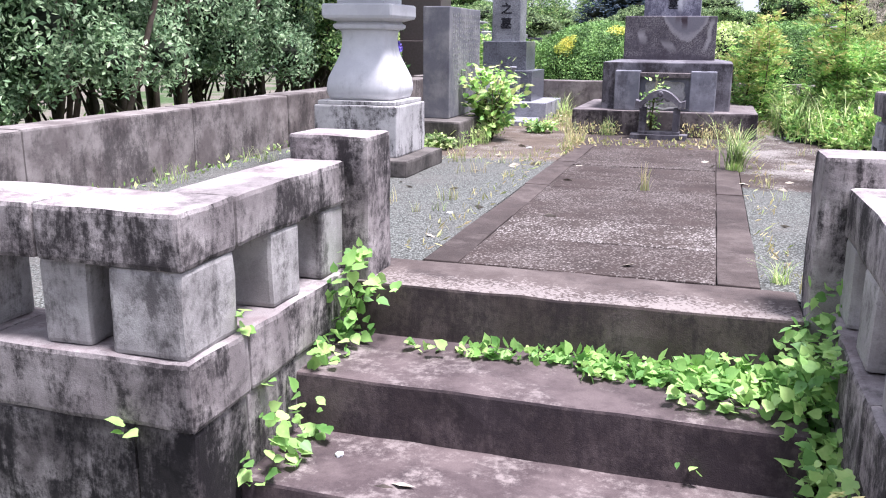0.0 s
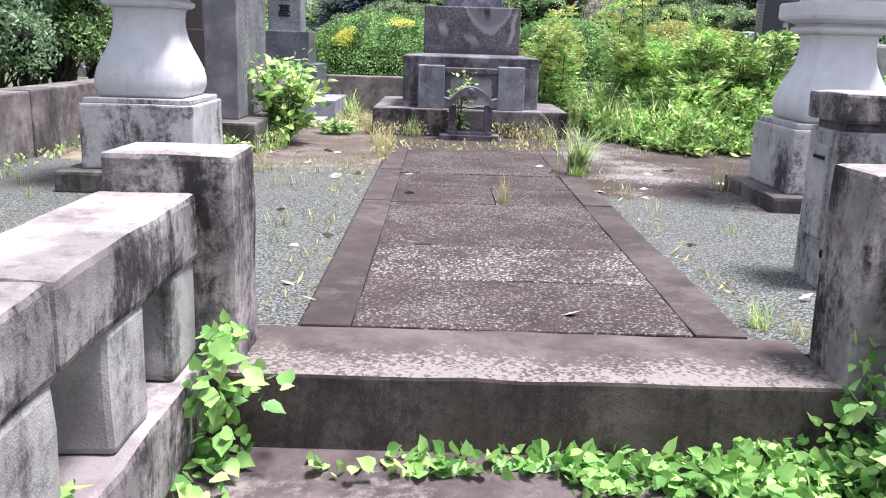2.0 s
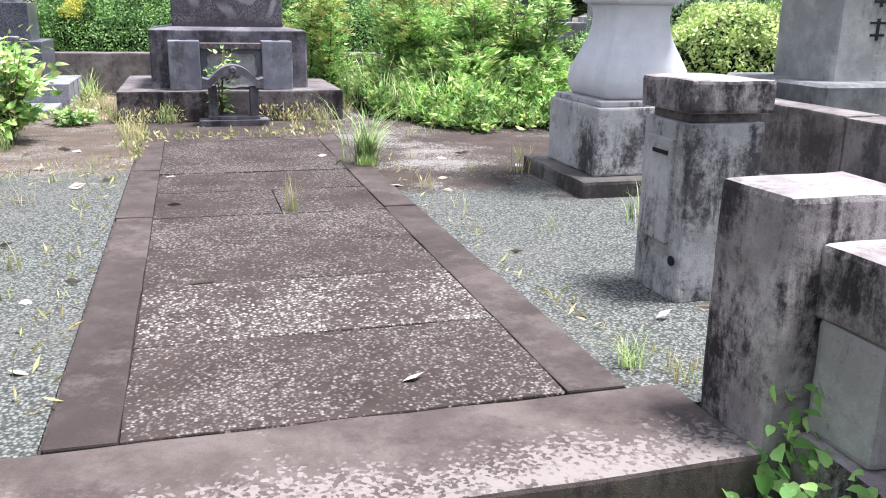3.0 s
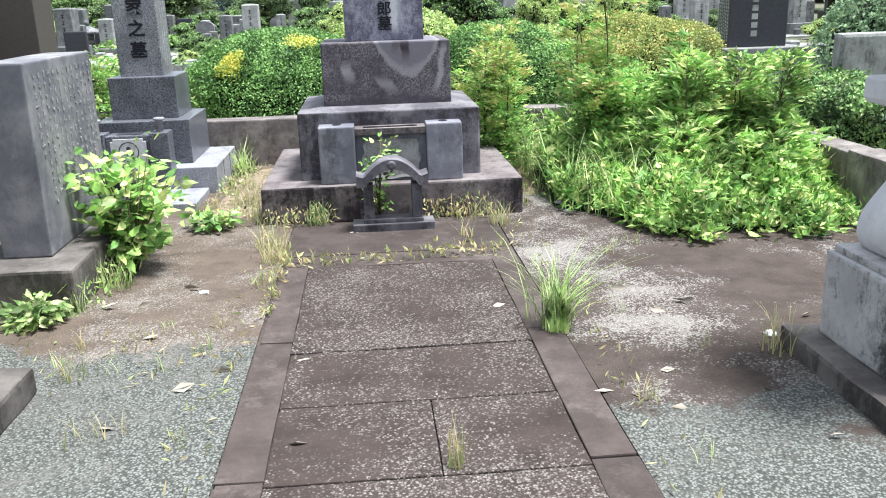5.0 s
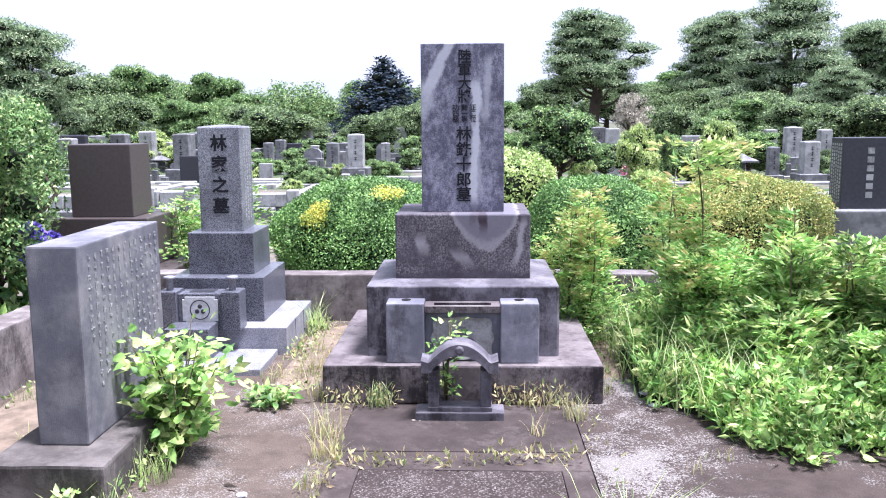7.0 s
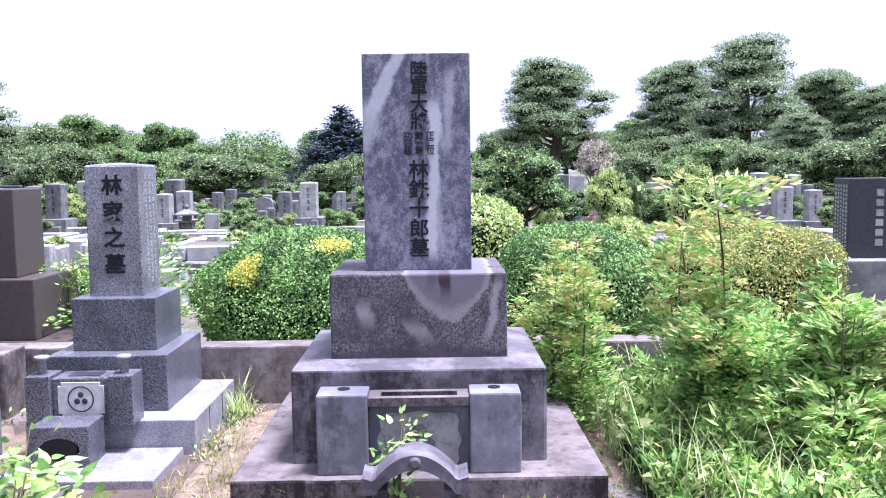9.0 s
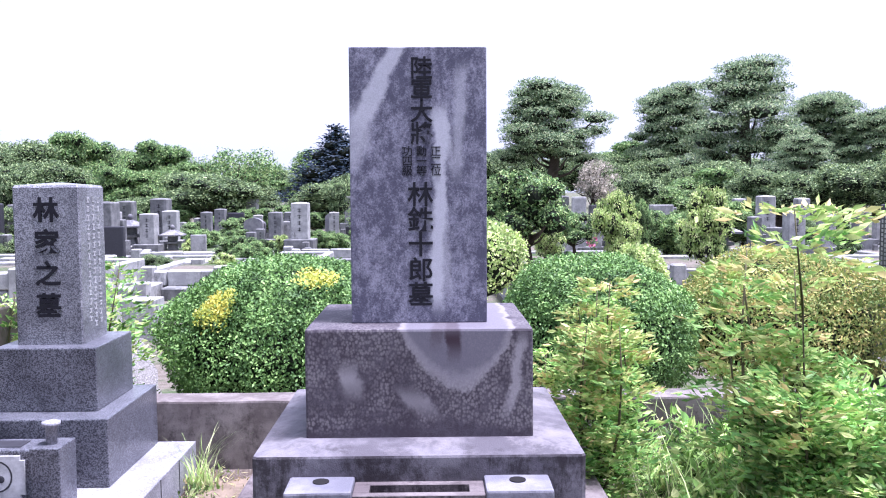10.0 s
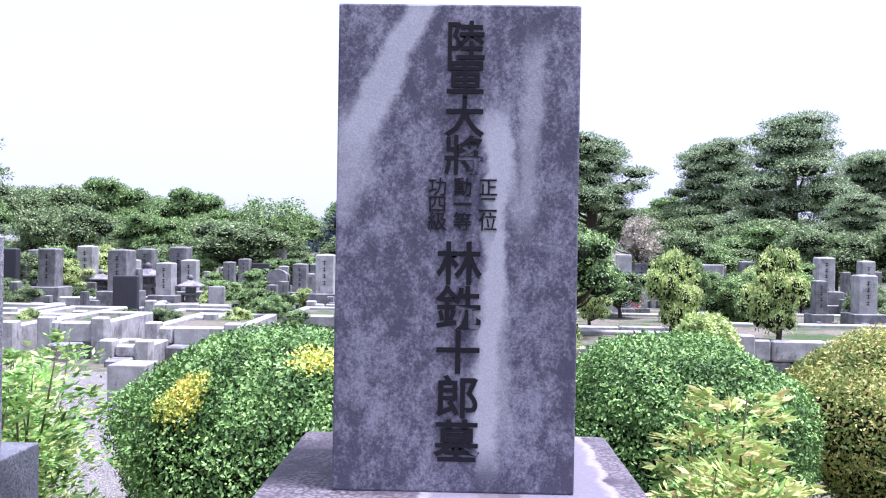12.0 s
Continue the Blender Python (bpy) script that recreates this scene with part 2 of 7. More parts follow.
def paving_colour(n, l, cement, wear, pebble, low, high, patch=1.3, size=95.0, gap=0.30, own=0.0, scatter=0.16):
    """Cement with pebbles showing where the skin has worn away."""
    v = add(n, "ShaderNodeTexVoronoi", Scale=size)
    l.new(place(n, l, (1, 1, 1)), v.inputs["Vector"])
    s = n.new("ShaderNodeSeparateColor")
    l.new(v.outputs["Color"], s.inputs[0])
    stones = blend(n, l, s.outputs[0], pebble, wear)
    stones = blend(n, l, step(n, l, v.outputs["Distance"], 0.32, 0.62), stones, (gap, gap * 0.97, gap * 0.94), "MULTIPLY")
    skin = blend(n, l, step(n, l, noise_at(n, l, (1, 1, 1), 6.0, 8, 0.7), 0.35, 0.7), cement, tuple(0.62 * k for k in cement))
    worn = step(n, l, times(n, l, noise_at(n, l, (1, 1, 1), patch, 8, 0.68), times(n, l, s.outputs[1], scatter), "ADD"), low, high)
    if own:
        tint = add(n, "ShaderNodeObjectInfo")
        more = times(n, l, times(n, l, tint.outputs["Random"], own), -own * 0.5, "ADD")
        both = times(n, l, times(n, l, noise_at(n, l, (1, 1, 1), patch, 8, 0.68), times(n, l, s.outputs[1], scatter), "ADD"), more, "ADD")
        worn = step(n, l, both, low, high)
    c = blend(n, l, worn, skin, stones)
    fine = noise_at(n, l, (1, 1, 1), 220.0, 2, 0.7)
    c = blend(n, l, 0.3, c, blend(n, l, step(n, l, fine, 0.3, 0.7), (0.4, 0.4, 0.4), (1, 1, 1)), "MULTIPLY")
    return c, times(n, l, times(n, l, v.outputs["Distance"], -1.0), worn)


def paving(name, *how):
    m, n, l, b = shader(name, 0.92, 0.0, 0.2)
    c, height = paving_colour(n, l, *how)
    l.new(c, b.inputs["Base Color"])
    relief(n, l, b, height, 0.6, 0.008)
    return m


def bed(name, pebbles, cement, edge):
    """Pebbled ground that gives way to bare cement past y = edge, along a ragged line."""
    m, n, l, b = shader(name, 0.92, 0.0, 0.2)
    c1, h1 = paving_colour(n, l, *pebbles)
    c2, h2 = paving_colour(n, l, *cement)
    g, q = n.new("ShaderNodeNewGeometry"), n.new("ShaderNodeSeparateXYZ")
    l.new(g.outputs["Position"], q.inputs[0])
    line = times(n, l, q.outputs["Y"], times(n, l, times(n, l, noise_at(n, l, (1, 1, 1), 1.6, 9, 0.75), -0.5, "ADD"), 2.6), "ADD")
    past = step(n, l, line, edge - 0.12, edge + 0.12)
    l.new(blend(n, l, past, c1, c2), b.inputs["Base Color"])
    relief(n, l, b, h1, 0.6, 0.008)
    return m


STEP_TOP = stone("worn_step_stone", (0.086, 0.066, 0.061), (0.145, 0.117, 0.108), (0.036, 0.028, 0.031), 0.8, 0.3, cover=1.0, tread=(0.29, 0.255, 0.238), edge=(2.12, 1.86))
BORDER = stone("border_stone", (0.050, 0.038, 0.035), (0.080, 0.062, 0.057), (0.016, 0.013, 0.014), 0.5, 0.3, tread=(0.115, 0.094, 0.086))
MOSSY = stone("dark_plinth_stone", (0.085, 0.075, 0.070), (0.165, 0.148, 0.138), (0.028, 0.025, 0.024), 0.8, 0.3, cover=0.9)
PAVE = paving("brown_pebble_paving", (0.058, 0.043, 0.039), (0.30, 0.265, 0.252), (0.10, 0.08, 0.074), 0.66, 0.90, 3.2, 130.0, 0.4, 0.10, 0.42)
PAVE_WORN = paving("worn_pebble_paving", (0.062, 0.047, 0.042), (0.50, 0.46, 0.44), (0.14, 0.114, 0.106), 0.60, 0.80, 3.4, 120.0, 0.35, 0.10, 0.34)
PEBBLES = ((0.145, 0.138, 0.128), (0.25, 0.26, 0.243), (0.125, 0.134, 0.125), 0.38, 0.60, 1.1, 115.0, 0.36)
YARD = bed("pebbled_stained_yard", PEBBLES, ((0.135, 0.104, 0.084), (0.37, 0.335, 0.305), (0.22, 0.195, 0.178), 0.58, 0.70, 1.7, 150.0, 0.55), 5.0)
YARD_PALE = bed("bleached_cement_yard", PEBBLES, ((0.082, 0.063, 0.055), (0.34, 0.318, 0.302), (0.235, 0.218, 0.204), 0.61, 0.69, 1.45, 150.0, 0.7), 4.25)


def plain(name, colour, rough=0.8, metal=0.0, vary=0.35, scale=30.0):
    m, n, l, b = shader(name, rough, metal)
    c = blend(n, l, step(n, l, noise_at(n, l, (1, 1, 1), scale, 6, 0.7), 0.3, 0.75), colour, tuple(k * (1 - vary) for k in colour))
    l.new(c, b.inputs["Base Color"])
    return m


INK = plain("sunk_lettering", (0.014, 0.014, 0.020), 0.9)
PALE_INK = plain("pale_lettering", (0.36, 0.36, 0.35), 0.9)
HOLLOW = plain("dark_hollow", (0.015, 0.014, 0.015), 1.0)
DARK_STONE = plain("dark_polished_stone", (0.05, 0.05, 0.06), 0.35)
EARTH = plain("dry_earth", (0.25, 0.195, 0.145), 1.0, 0, 0.55, 9.0)
UMBER = plain("brown_polished_stone", (0.085, 0.07, 0.068), 0.45, 0, 0.3, 40.0)
LITTER = plain("pale_stone", (0.55, 0.55, 0.56), 0.8)
ROSE = plain("pink_petal", (0.75, 0.20, 0.35), 0.7)


def leafy(name, colours, through_light=0.3, rough=0.55, dim=0.16):
    m, n, l, b = shader(name, rough, 0.0, 0.35)
    g = n.new("ShaderNodeNewGeometry")
    ramp = n.new("ShaderNodeValToRGB")
    e = ramp.color_ramp.elements
    colours = [tuple(min(0.85, 1.56 * (0.90 * v + 0.10 * (0.3 * k[0] + 0.6 * k[1] + 0.1 * k[2]))) for v in (1.2 * k[0], k[1], 1.05 * k[2])) for k in colours]
    e[0].color, e[1].color = (*colours[0], 1), (*colours[-1], 1)
    for i, k in enumerate(colours[1:-1]):
        x = e.new((i + 1) / (len(colours) - 1))
        x.color = (*k, 1)
    l.new(g.outputs["Random Per Island"], ramp.inputs["Fac"])
    # Darkens noise patches by dim, painting shade between clumps into the leaf colour.
    lit_clump = step(n, l, noise_at(n, l, (1, 1, 1), 5.5, 5, 0.65), 0.38, 0.60)
    c = blend(n, l, lit_clump, blend(n, l, 1.0, ramp.outputs["Color"], (dim, dim * 1.2, dim), "MULTIPLY"), ramp.outputs["Color"])
    l.new(c, b.inputs["Base Color"])
    t = n.new("ShaderNodeBsdfTranslucent")
    l.new(c, t.inputs["Color"])
    mix = add(n, "ShaderNodeMixShader", Fac=through_light)
    l.new(b.outputs["BSDF"], mix.inputs[1])
    l.new(t.outputs["BSDF"], mix.inputs[2])
    l.new(mix.outputs["Shader"], n["Material Output"].inputs["Surface"])
    return m


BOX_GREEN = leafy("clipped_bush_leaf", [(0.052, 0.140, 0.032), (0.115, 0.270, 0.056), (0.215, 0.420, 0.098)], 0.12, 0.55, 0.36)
# Near-black colour that paints the shade inside crowns and weeds.
SHADE = plain("inner_shade", (0.012, 0.017, 0.009), 1.0)
BOX_YELLOW = leafy("yellow_young_leaf", [(0.430, 0.450, 0.060), (0.540, 0.500, 0.065)], 0.2, 0.55, 0.7)
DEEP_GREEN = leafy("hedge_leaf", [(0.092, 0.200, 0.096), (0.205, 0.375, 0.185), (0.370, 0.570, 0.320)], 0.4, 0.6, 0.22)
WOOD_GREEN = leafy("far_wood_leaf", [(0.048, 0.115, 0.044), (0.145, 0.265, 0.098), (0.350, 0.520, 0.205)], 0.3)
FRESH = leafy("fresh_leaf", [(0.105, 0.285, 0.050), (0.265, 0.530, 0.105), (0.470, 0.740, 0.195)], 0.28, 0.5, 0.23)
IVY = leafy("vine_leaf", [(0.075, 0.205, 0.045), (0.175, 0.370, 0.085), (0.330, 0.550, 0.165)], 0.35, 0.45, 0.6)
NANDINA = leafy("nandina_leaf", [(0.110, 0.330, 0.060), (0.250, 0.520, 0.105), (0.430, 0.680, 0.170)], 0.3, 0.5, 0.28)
NANDINA_TIP = leafy("nandina_young_leaf", [(0.215, 0.420, 0.080), (0.320, 0.470, 0.115), (0.450, 0.370, 0.150)], 0.35, 0.5, 0.5)
OCHRE = leafy("bronze_bush_leaf", [(0.120, 0.225, 0.042), (0.255, 0.350, 0.075), (0.430, 0.390, 0.120)], 0.25, 0.55, 0.5)
BLADE = leafy("grass_blade", [(0.180, 0.400, 0.080), (0.340, 0.600, 0.150), (0.540, 0.700, 0.270)], 0.35)
STRAW = leafy("dry_grass", [(0.290, 0.310, 0.125), (0.380, 0.340, 0.180), (0.230, 0.340, 0.110)], 0.35, 0.6, 0.6)
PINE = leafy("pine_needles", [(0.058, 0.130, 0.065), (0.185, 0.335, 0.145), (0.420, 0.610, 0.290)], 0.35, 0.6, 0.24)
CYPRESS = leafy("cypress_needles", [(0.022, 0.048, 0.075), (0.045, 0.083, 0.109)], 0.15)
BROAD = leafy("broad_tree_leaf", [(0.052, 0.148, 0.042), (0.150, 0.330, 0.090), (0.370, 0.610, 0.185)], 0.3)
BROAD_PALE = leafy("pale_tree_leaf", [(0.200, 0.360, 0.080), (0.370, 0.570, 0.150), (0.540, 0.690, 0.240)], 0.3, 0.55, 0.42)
BARE = leafy("greyish_twigs", [(0.310, 0.340, 0.260), (0.430, 0.455, 0.350)], 0.2)
PETAL = leafy("violet_petal", [(0.100, 0.080, 0.700), (0.200, 0.160, 0.700)], 0.2)
BARK = plain("bark", (0.09, 0.07, 0.055), 0.95, 0, 0.5, 20.0)
STEM = plain("green_stem", (0.105, 0.095, 0.048), 0.8, 0, 0.4, 20.0)


def ground_mat():
    m, n, l, b = shader("cemetery_ground", 0.95, 0, 0.15)
    c = blend(n, l, step(n, l, noise_at(n, l, (1, 1, 1), 0.9, 8, 0.7), 0.42, 0.6), (0.20, 0.175, 0.15), (0.07, 0.115, 0.045))
    c = blend(n, l, step(n, l, noise_at(n, l, (1, 1, 1), 14.0, 6, 0.75), 0.35, 0.7), c, blend(n, l, 1.0, c, (0.55, 0.55, 0.5), "MULTIPLY"))
    l.new(c, b.inputs["Base Color"])
    relief(n, l, b, noise_at(n, l, (1, 1, 1), 60.0, 5, 0.7), 0.6, 0.02)
    return m


GROUND = ground_mat()
ROAD = paving("grey_gravel_lane", (0.25, 0.24, 0.22), (0.42, 0.41, 0.39), (0.2, 0.19, 0.18), 0.35, 0.55, 0.8)


# ---- builders ----
def thing(name, at, label, category, group="", kind="", turn=0):
    ob = new(name)
    ob.empty_display_size = 0.1
    ob.matrix_basis = pose(*at, 0, 0, turn)
    return tagged(ob, label, category, group, kind)


def part(name, bm, material, parent=None, label=""):
    me = bpy.data.meshes.new(name)
    bm.to_mesh(me)
    bm.free()
    return mesh_part(name, me, material, parent, label)


def mesh_part(name, me, material, parent=None, label=""):
    me.materials.append(material)
    ob = new(name, me)
    ob.parent = parent
    return tagged(ob, label)


def box(x0, x1, y0, y1, z0, z1, bevel=0.008, seg=2, rough=0.0, bm=None):
    made = bm is None
    bm = bm or bmesh.new()
    r = bmesh.ops.create_cube(bm, size=1.0, matrix=Matrix.LocRotScale(((x0 + x1) / 2, (y0 + y1) / 2, (z0 + z1) / 2), None, (x1 - x0, y1 - y0, z1 - z0)))
    if rough:
        for v in r["verts"]:
            v.co += Vector((random.uniform(-rough, rough), random.uniform(-rough, rough), random.uniform(-rough, rough)))
    if bevel:
        vs = set(r["verts"])
        bmesh.ops.bevel(bm, geom=[e for e in bm.edges if e.verts[0] in vs], offset=bevel, segments=seg, affect="EDGES", profile=0.6)
    return bm


def worn(x0, x1, y0, y1, z0, z1, bevel=0.012, step_len=0.09, amount=0.004):
    """A cut block whose faces and edges are slightly uneven."""
    bm = bmesh.new()
    size = (x1 - x0, y1 - y0, z1 - z0)
    bmesh.ops.create_cube(bm, size=1.0, matrix=Matrix.LocRotScale(((x0 + x1) / 2, (y0 + y1) / 2, (z0 + z1) / 2), None, size))
    bmesh.ops.bevel(bm, geom=bm.edges[:], offset=bevel, segments=2, affect="EDGES", profile=0.6)
    for axis in range(3):
        lo, k = (x0, y0, z0)[axis], max(1, round(size[axis] / step_len))
        for i in range(1, k):
            co, no = Vector((0, 0, 0)), Vector((0, 0, 0))
            co[axis], no[axis] = lo + size[axis] * i / k, 1
            bmesh.ops.bisect_plane(bm, geom=bm.verts[:] + bm.edges[:] + bm.faces[:], plane_co=co, plane_no=no)
    seed = Vector((x0 * 3.1 + z0, y0 * 2.7, z1 * 1.9 + x1))
    for v in bm.verts:
        v.co += amount * (noise.noise_vector(v.co * 7 + seed) + 0.6 * noise.noise_vector(v.co * 23 + seed))
    for f in bm.faces:
        f.smooth = False
    return bm


def square_lathe(profile, bm=None, corner=0.012):
    """A square-plan turned body: (half width, height) rings with cut corners, closed top and bottom."""
    bm = bm or bmesh.new()
    rings = []
    for h, z in profile:
        c = min(corner, h * 0.3)
        pts = [(-h + c, -h), (h - c, -h), (h, -h + c), (h, h - c), (h - c, h), (-h + c, h), (-h, h - c), (-h, -h + c)]
        rings.append([bm.verts.new((x, y, z)) for x, y in pts])
    for a, b in zip(rings, rings[1:]):
        for i in range(8):
            bm.faces.new((a[i], a[(i + 1) % 8], b[(i + 1) % 8], b[i]))
    bm.faces.new(rings[0][::-1])
    bm.faces.new(rings[-1])
    return bm


def lathe(profile, n=24, bm=None, at=(0, 0)):
    bm = bm or bmesh.new()
    rings = [[bm.verts.new((at[0] + r * math.cos(2 * math.pi * i / n), at[1] + r * math.sin(2 * math.pi * i / n), z)) for i in range(n)] for r, z in profile]
    for a, b in zip(rings, rings[1:]):
        for i in range(n):
            f = bm.faces.new((a[i], a[(i + 1) % n], b[(i + 1) % n], b[i]))
            f.smooth = True
    bm.faces.new(rings[0][::-1])
    bm.faces.new(rings[-1])
    return bm


def lettering(text, size, thick=0.0, depth=0.002, spacing=1.0):
    """Upright column of characters as a mesh in the xz plane, facing -y, its middle top at the origin."""
    cu = bpy.data.curves.new("lettering", "FONT")
    cu.body, cu.size, cu.align_x, cu.align_y = "\n".join(text), size, "CENTER", "TOP"
    cu.space_line, cu.offset, cu.extrude, cu.resolution_u = spacing, thick, depth, 3
    ob = bpy.data.objects.new("lettering", cu)
    scene.collection.objects.link(ob)
    bpy.context.view_layer.update()
    me = bpy.data.meshes.new_from_object(ob.evaluated_get(bpy.context.evaluated_depsgraph_get()))
    bpy.data.objects.remove(ob)
    me.transform(pose(0, 0, 0, 90, 0, 0))
    return me


def fast_mesh(name, verts, quads, smooth=False):
    me = bpy.data.meshes.new(name)
    me.vertices.add(len(verts))
    me.vertices.foreach_set("co", np.asarray(verts, np.float32).ravel())
    me.loops.add(quads.size)
    me.loops.foreach_set("vertex_index", quads.astype(np.int32).ravel())
    me.polygons.add(len(quads))
    me.polygons.foreach_set("loop_start", np.arange(0, quads.size, quads.shape[1], dtype=np.int32))
    me.polygons.foreach_set("loop_total", np.full(len(quads), quads.shape[1], np.int32))
    me.update(calc_edges=True)
    me.validate()
    return me


def unit(v):
    return v / np.maximum(np.linalg.norm(v, axis=1, keepdims=True), 1e-9)


def leaf_mesh(name, points, out, length, width, rng, spread=0.9, fold=0.25, lay=False):
    """Many small folded leaves: each is two quads that share a midrib."""
    k = len(points)
    if lay:
        face = unit(out + 0.62 * rng.normal(size=(k, 3)))
        axis = unit(unit(np.cross(face, rng.normal(size=(k, 3)))) + 0.3 * out)
        side = unit(np.cross(axis, face))
    else:
        axis = unit(out + spread * rng.normal(size=(k, 3)))
        side = unit(np.cross(axis, rng.normal(size=(k, 3))))
    up = np.cross(side, axis)
    s = rng.uniform(0.65, 1.3, (k, 1))
    L, W = length * s, width * s
    base, tip = points, points + axis * L
    mid = points + axis * L * 0.5 - up * W * fold
    a, b = points + axis * L * 0.45 + side * W * 0.5, points + axis * L * 0.45 - side * W * 0.5
    verts = np.stack([base, a, tip, mid, b], 1).reshape(-1, 3)
    i = np.arange(k)[:, None] * 5
    quads = np.concatenate([i + np.array([[0, 1, 2, 3]]), i + np.array([[0, 3, 2, 4]])], 0)
    return fast_mesh(name, verts, quads)


def broad_leaf_mesh(name, points, out, length, width, rng, spread=0.6, fold=0.12):
    """Rounded, pointed leaves: two five-sided halves on a sunk midrib."""
    k = len(points)
    axis = unit(out + spread * rng.normal(size=(k, 3)))
    side = unit(np.cross(axis, rng.normal(size=(k, 3)) * 0.45 + np.array([0, -0.5, 1.0])))
    up = np.cross(side, axis)
    s = rng.uniform(0.5, 1.35, (k, 1))
    L, W = length * s, width * s
    sag = up * L * rng.uniform(-0.25, 0.05, (k, 1))
    tip = points + axis * L + sag
    mid = points + axis * L * 0.45 - up * W * fold
    rows = [points]
    for q in (1, -1):
        rows += [points - axis * L * 0.06 + side * W * 0.24 * q, points + axis * L * 0.14 + side * W * 0.48 * q, points + axis * L * 0.5 + side * W * 0.42 * q + sag * 0.3, points + axis * L * 0.8 + side * W * 0.14 * q + sag * 0.7]
    rows += [tip, mid]
    verts = np.stack(rows, 1).reshape(-1, 3)
    i = np.arange(k)[:, None] * 11
    return fast_mesh(name, verts, np.concatenate([i + np.array([[0, 1, 2, 3, 4, 9, 10]]), i + np.array([[0, 10, 9, 8, 7, 6, 5]])], 0))


def tube(bm, pts, radii, n=7):
    """A bent tapering limb through pts."""
    rings = []
    for i, p in enumerate(pts):
        d = (Vector(pts[min(i + 1, len(pts) - 1)]) - Vector(pts[max(i - 1, 0)])).normalized()
        u = d.orthogonal().normalized()
        w = d.cross(u)
        rings.append([bm.verts.new(Vector(p) + radii[i] * (math.cos(2 * math.pi * j / n) * u + math.sin(2 * math.pi * j / n) * w)) for j in range(n)])
    for a, b in zip(rings, rings[1:]):
        k = min(range(n), key=lambda j: (a[0].co - b[j].co).length)
        for j in range(n):
            f = bm.faces.new((a[j], a[(j + 1) % n], b[(j + 1 + k) % n], b[(j + k) % n]))
            f.smooth = True
    bm.faces.new(rings[0][::-1])
    bm.faces.new(rings[-1])
    return bm


# ---- ground, platform and steps ----
P = 0.70
CX = 0.135


def ground_height(x, y):
    k, w = min(max((y - 1.4) / 3.0, 0), 1), min(max((y - 9.5) / 5.0, 0), 1)
    return 0.42 * k * k * (3 - 2 * k) + 0.13 * w * w * (3 - 2 * w)


def build_ground():
    xs = [-900, -300, -120, -60, -30, -18] + [-12 + 0.6 * i for i in range(41)] + [18, 30, 60, 120, 300, 900]
    ys = [-900, -300, -100, -40, -15, -6] + [-3 + 0.45 * i for i in range(70)] + [34, 45, 60, 90, 150, 300, 900]
    bm = bmesh.new()
    grid = [[bm.verts.new((x, y, ground_height(x, y) + (0.02 * noise.noise(Vector((x, y, 0))) if y > 9.3 else 0))) for x in xs] for y in ys]
    for a, b in zip(grid, grid[1:]):
        for i in range(len(xs) - 1):
            bm.faces.new((a[i], a[i + 1], b[i + 1], b[i])).smooth = True
    tagged(part("ground", bm, GROUND), "dry earth and rough grass between the graves", "ground", kind="structure")


build_ground()
lane = part("road", box(-14, 14, -12, 0.35, -0.2, 0.012, 0), ROAD)
tagged(lane, "grey gravel lane before the grave steps", "lane", kind="structure")

yard = thing("floor_yard", (0, 0, 0), "pebbled cement yard of the grave plot, stained and weedy", "yard", kind="structure")
for x0, x1, y0, y1, mat in ((-2.42, -0.445, 2.08, 8.9, YARD), (-2.42, -0.80, 1.18, 2.08, YARD), (0.715, 2.69, 2.08, 8.9, YARD_PALE), (1.09, 2.69, 1.18, 2.08, YARD_PALE), (-0.445, 0.715, 6.80, 8.9, YARD)):
    part("cement_bed", box(x0, x1, y0, y1, 0.05, P - 0.005, 0), mat, yard)
part("path_bed", box(-0.445, 0.715, 1.95, 6.80, 0.05, P - 0.014, 0), BORDER, yard)

stairs = thing("stairs", (CX, 1.85, 0), "worn brown stone steps with ivy creeping over them", "steps", kind="structure")
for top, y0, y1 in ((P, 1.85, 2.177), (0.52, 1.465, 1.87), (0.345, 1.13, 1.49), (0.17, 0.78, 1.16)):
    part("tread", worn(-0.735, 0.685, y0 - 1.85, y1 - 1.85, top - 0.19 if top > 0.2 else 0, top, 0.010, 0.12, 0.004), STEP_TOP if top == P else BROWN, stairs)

path = thing("path", (CX, 2.18, 0), "brown pebble-faced paving path between narrow border stones", "path", kind="structure")
for a, b in ((2.178, 2.640), (2.646, 3.095), (3.10, 3.52), (3.526, 3.94), (3.946, 4.395), (4.40, 4.825), (4.83, 5.33), (5.336, 5.865), (6.085, 6.74)):
    wide = 0.4405 if b < 6 else 0.572
    dz = random.uniform(-0.004, 0.003)
    if a == 3.946:
        part("paving_slab", worn(-wide, 0.033, a - 2.18, b - 2.18, P - 0.013, P + dz, 0.004, 0.16, 0.003), PAVE, path)
        part("paving_slab", worn(0.037, wide, a - 2.18, b - 2.18, P - 0.013, P - 0.002, 0.004, 0.16, 0.003), PAVE, path)
        continue
    part("paving_slab", worn(-wide, wide, a - 2.18, b - 2.18, P - 0.013, P + dz, 0.004, 0.16, 0.003), (PAVE_WORN if 2.63 < a < 3.05 else PAVE) if b < 6 else BORDER, path)
part("paving_slab", worn(-0.572, 0.572, 3.69, 3.90, P - 0.013, P - 0.002, 0.007, 0.16, 0.003), BORDER, path)
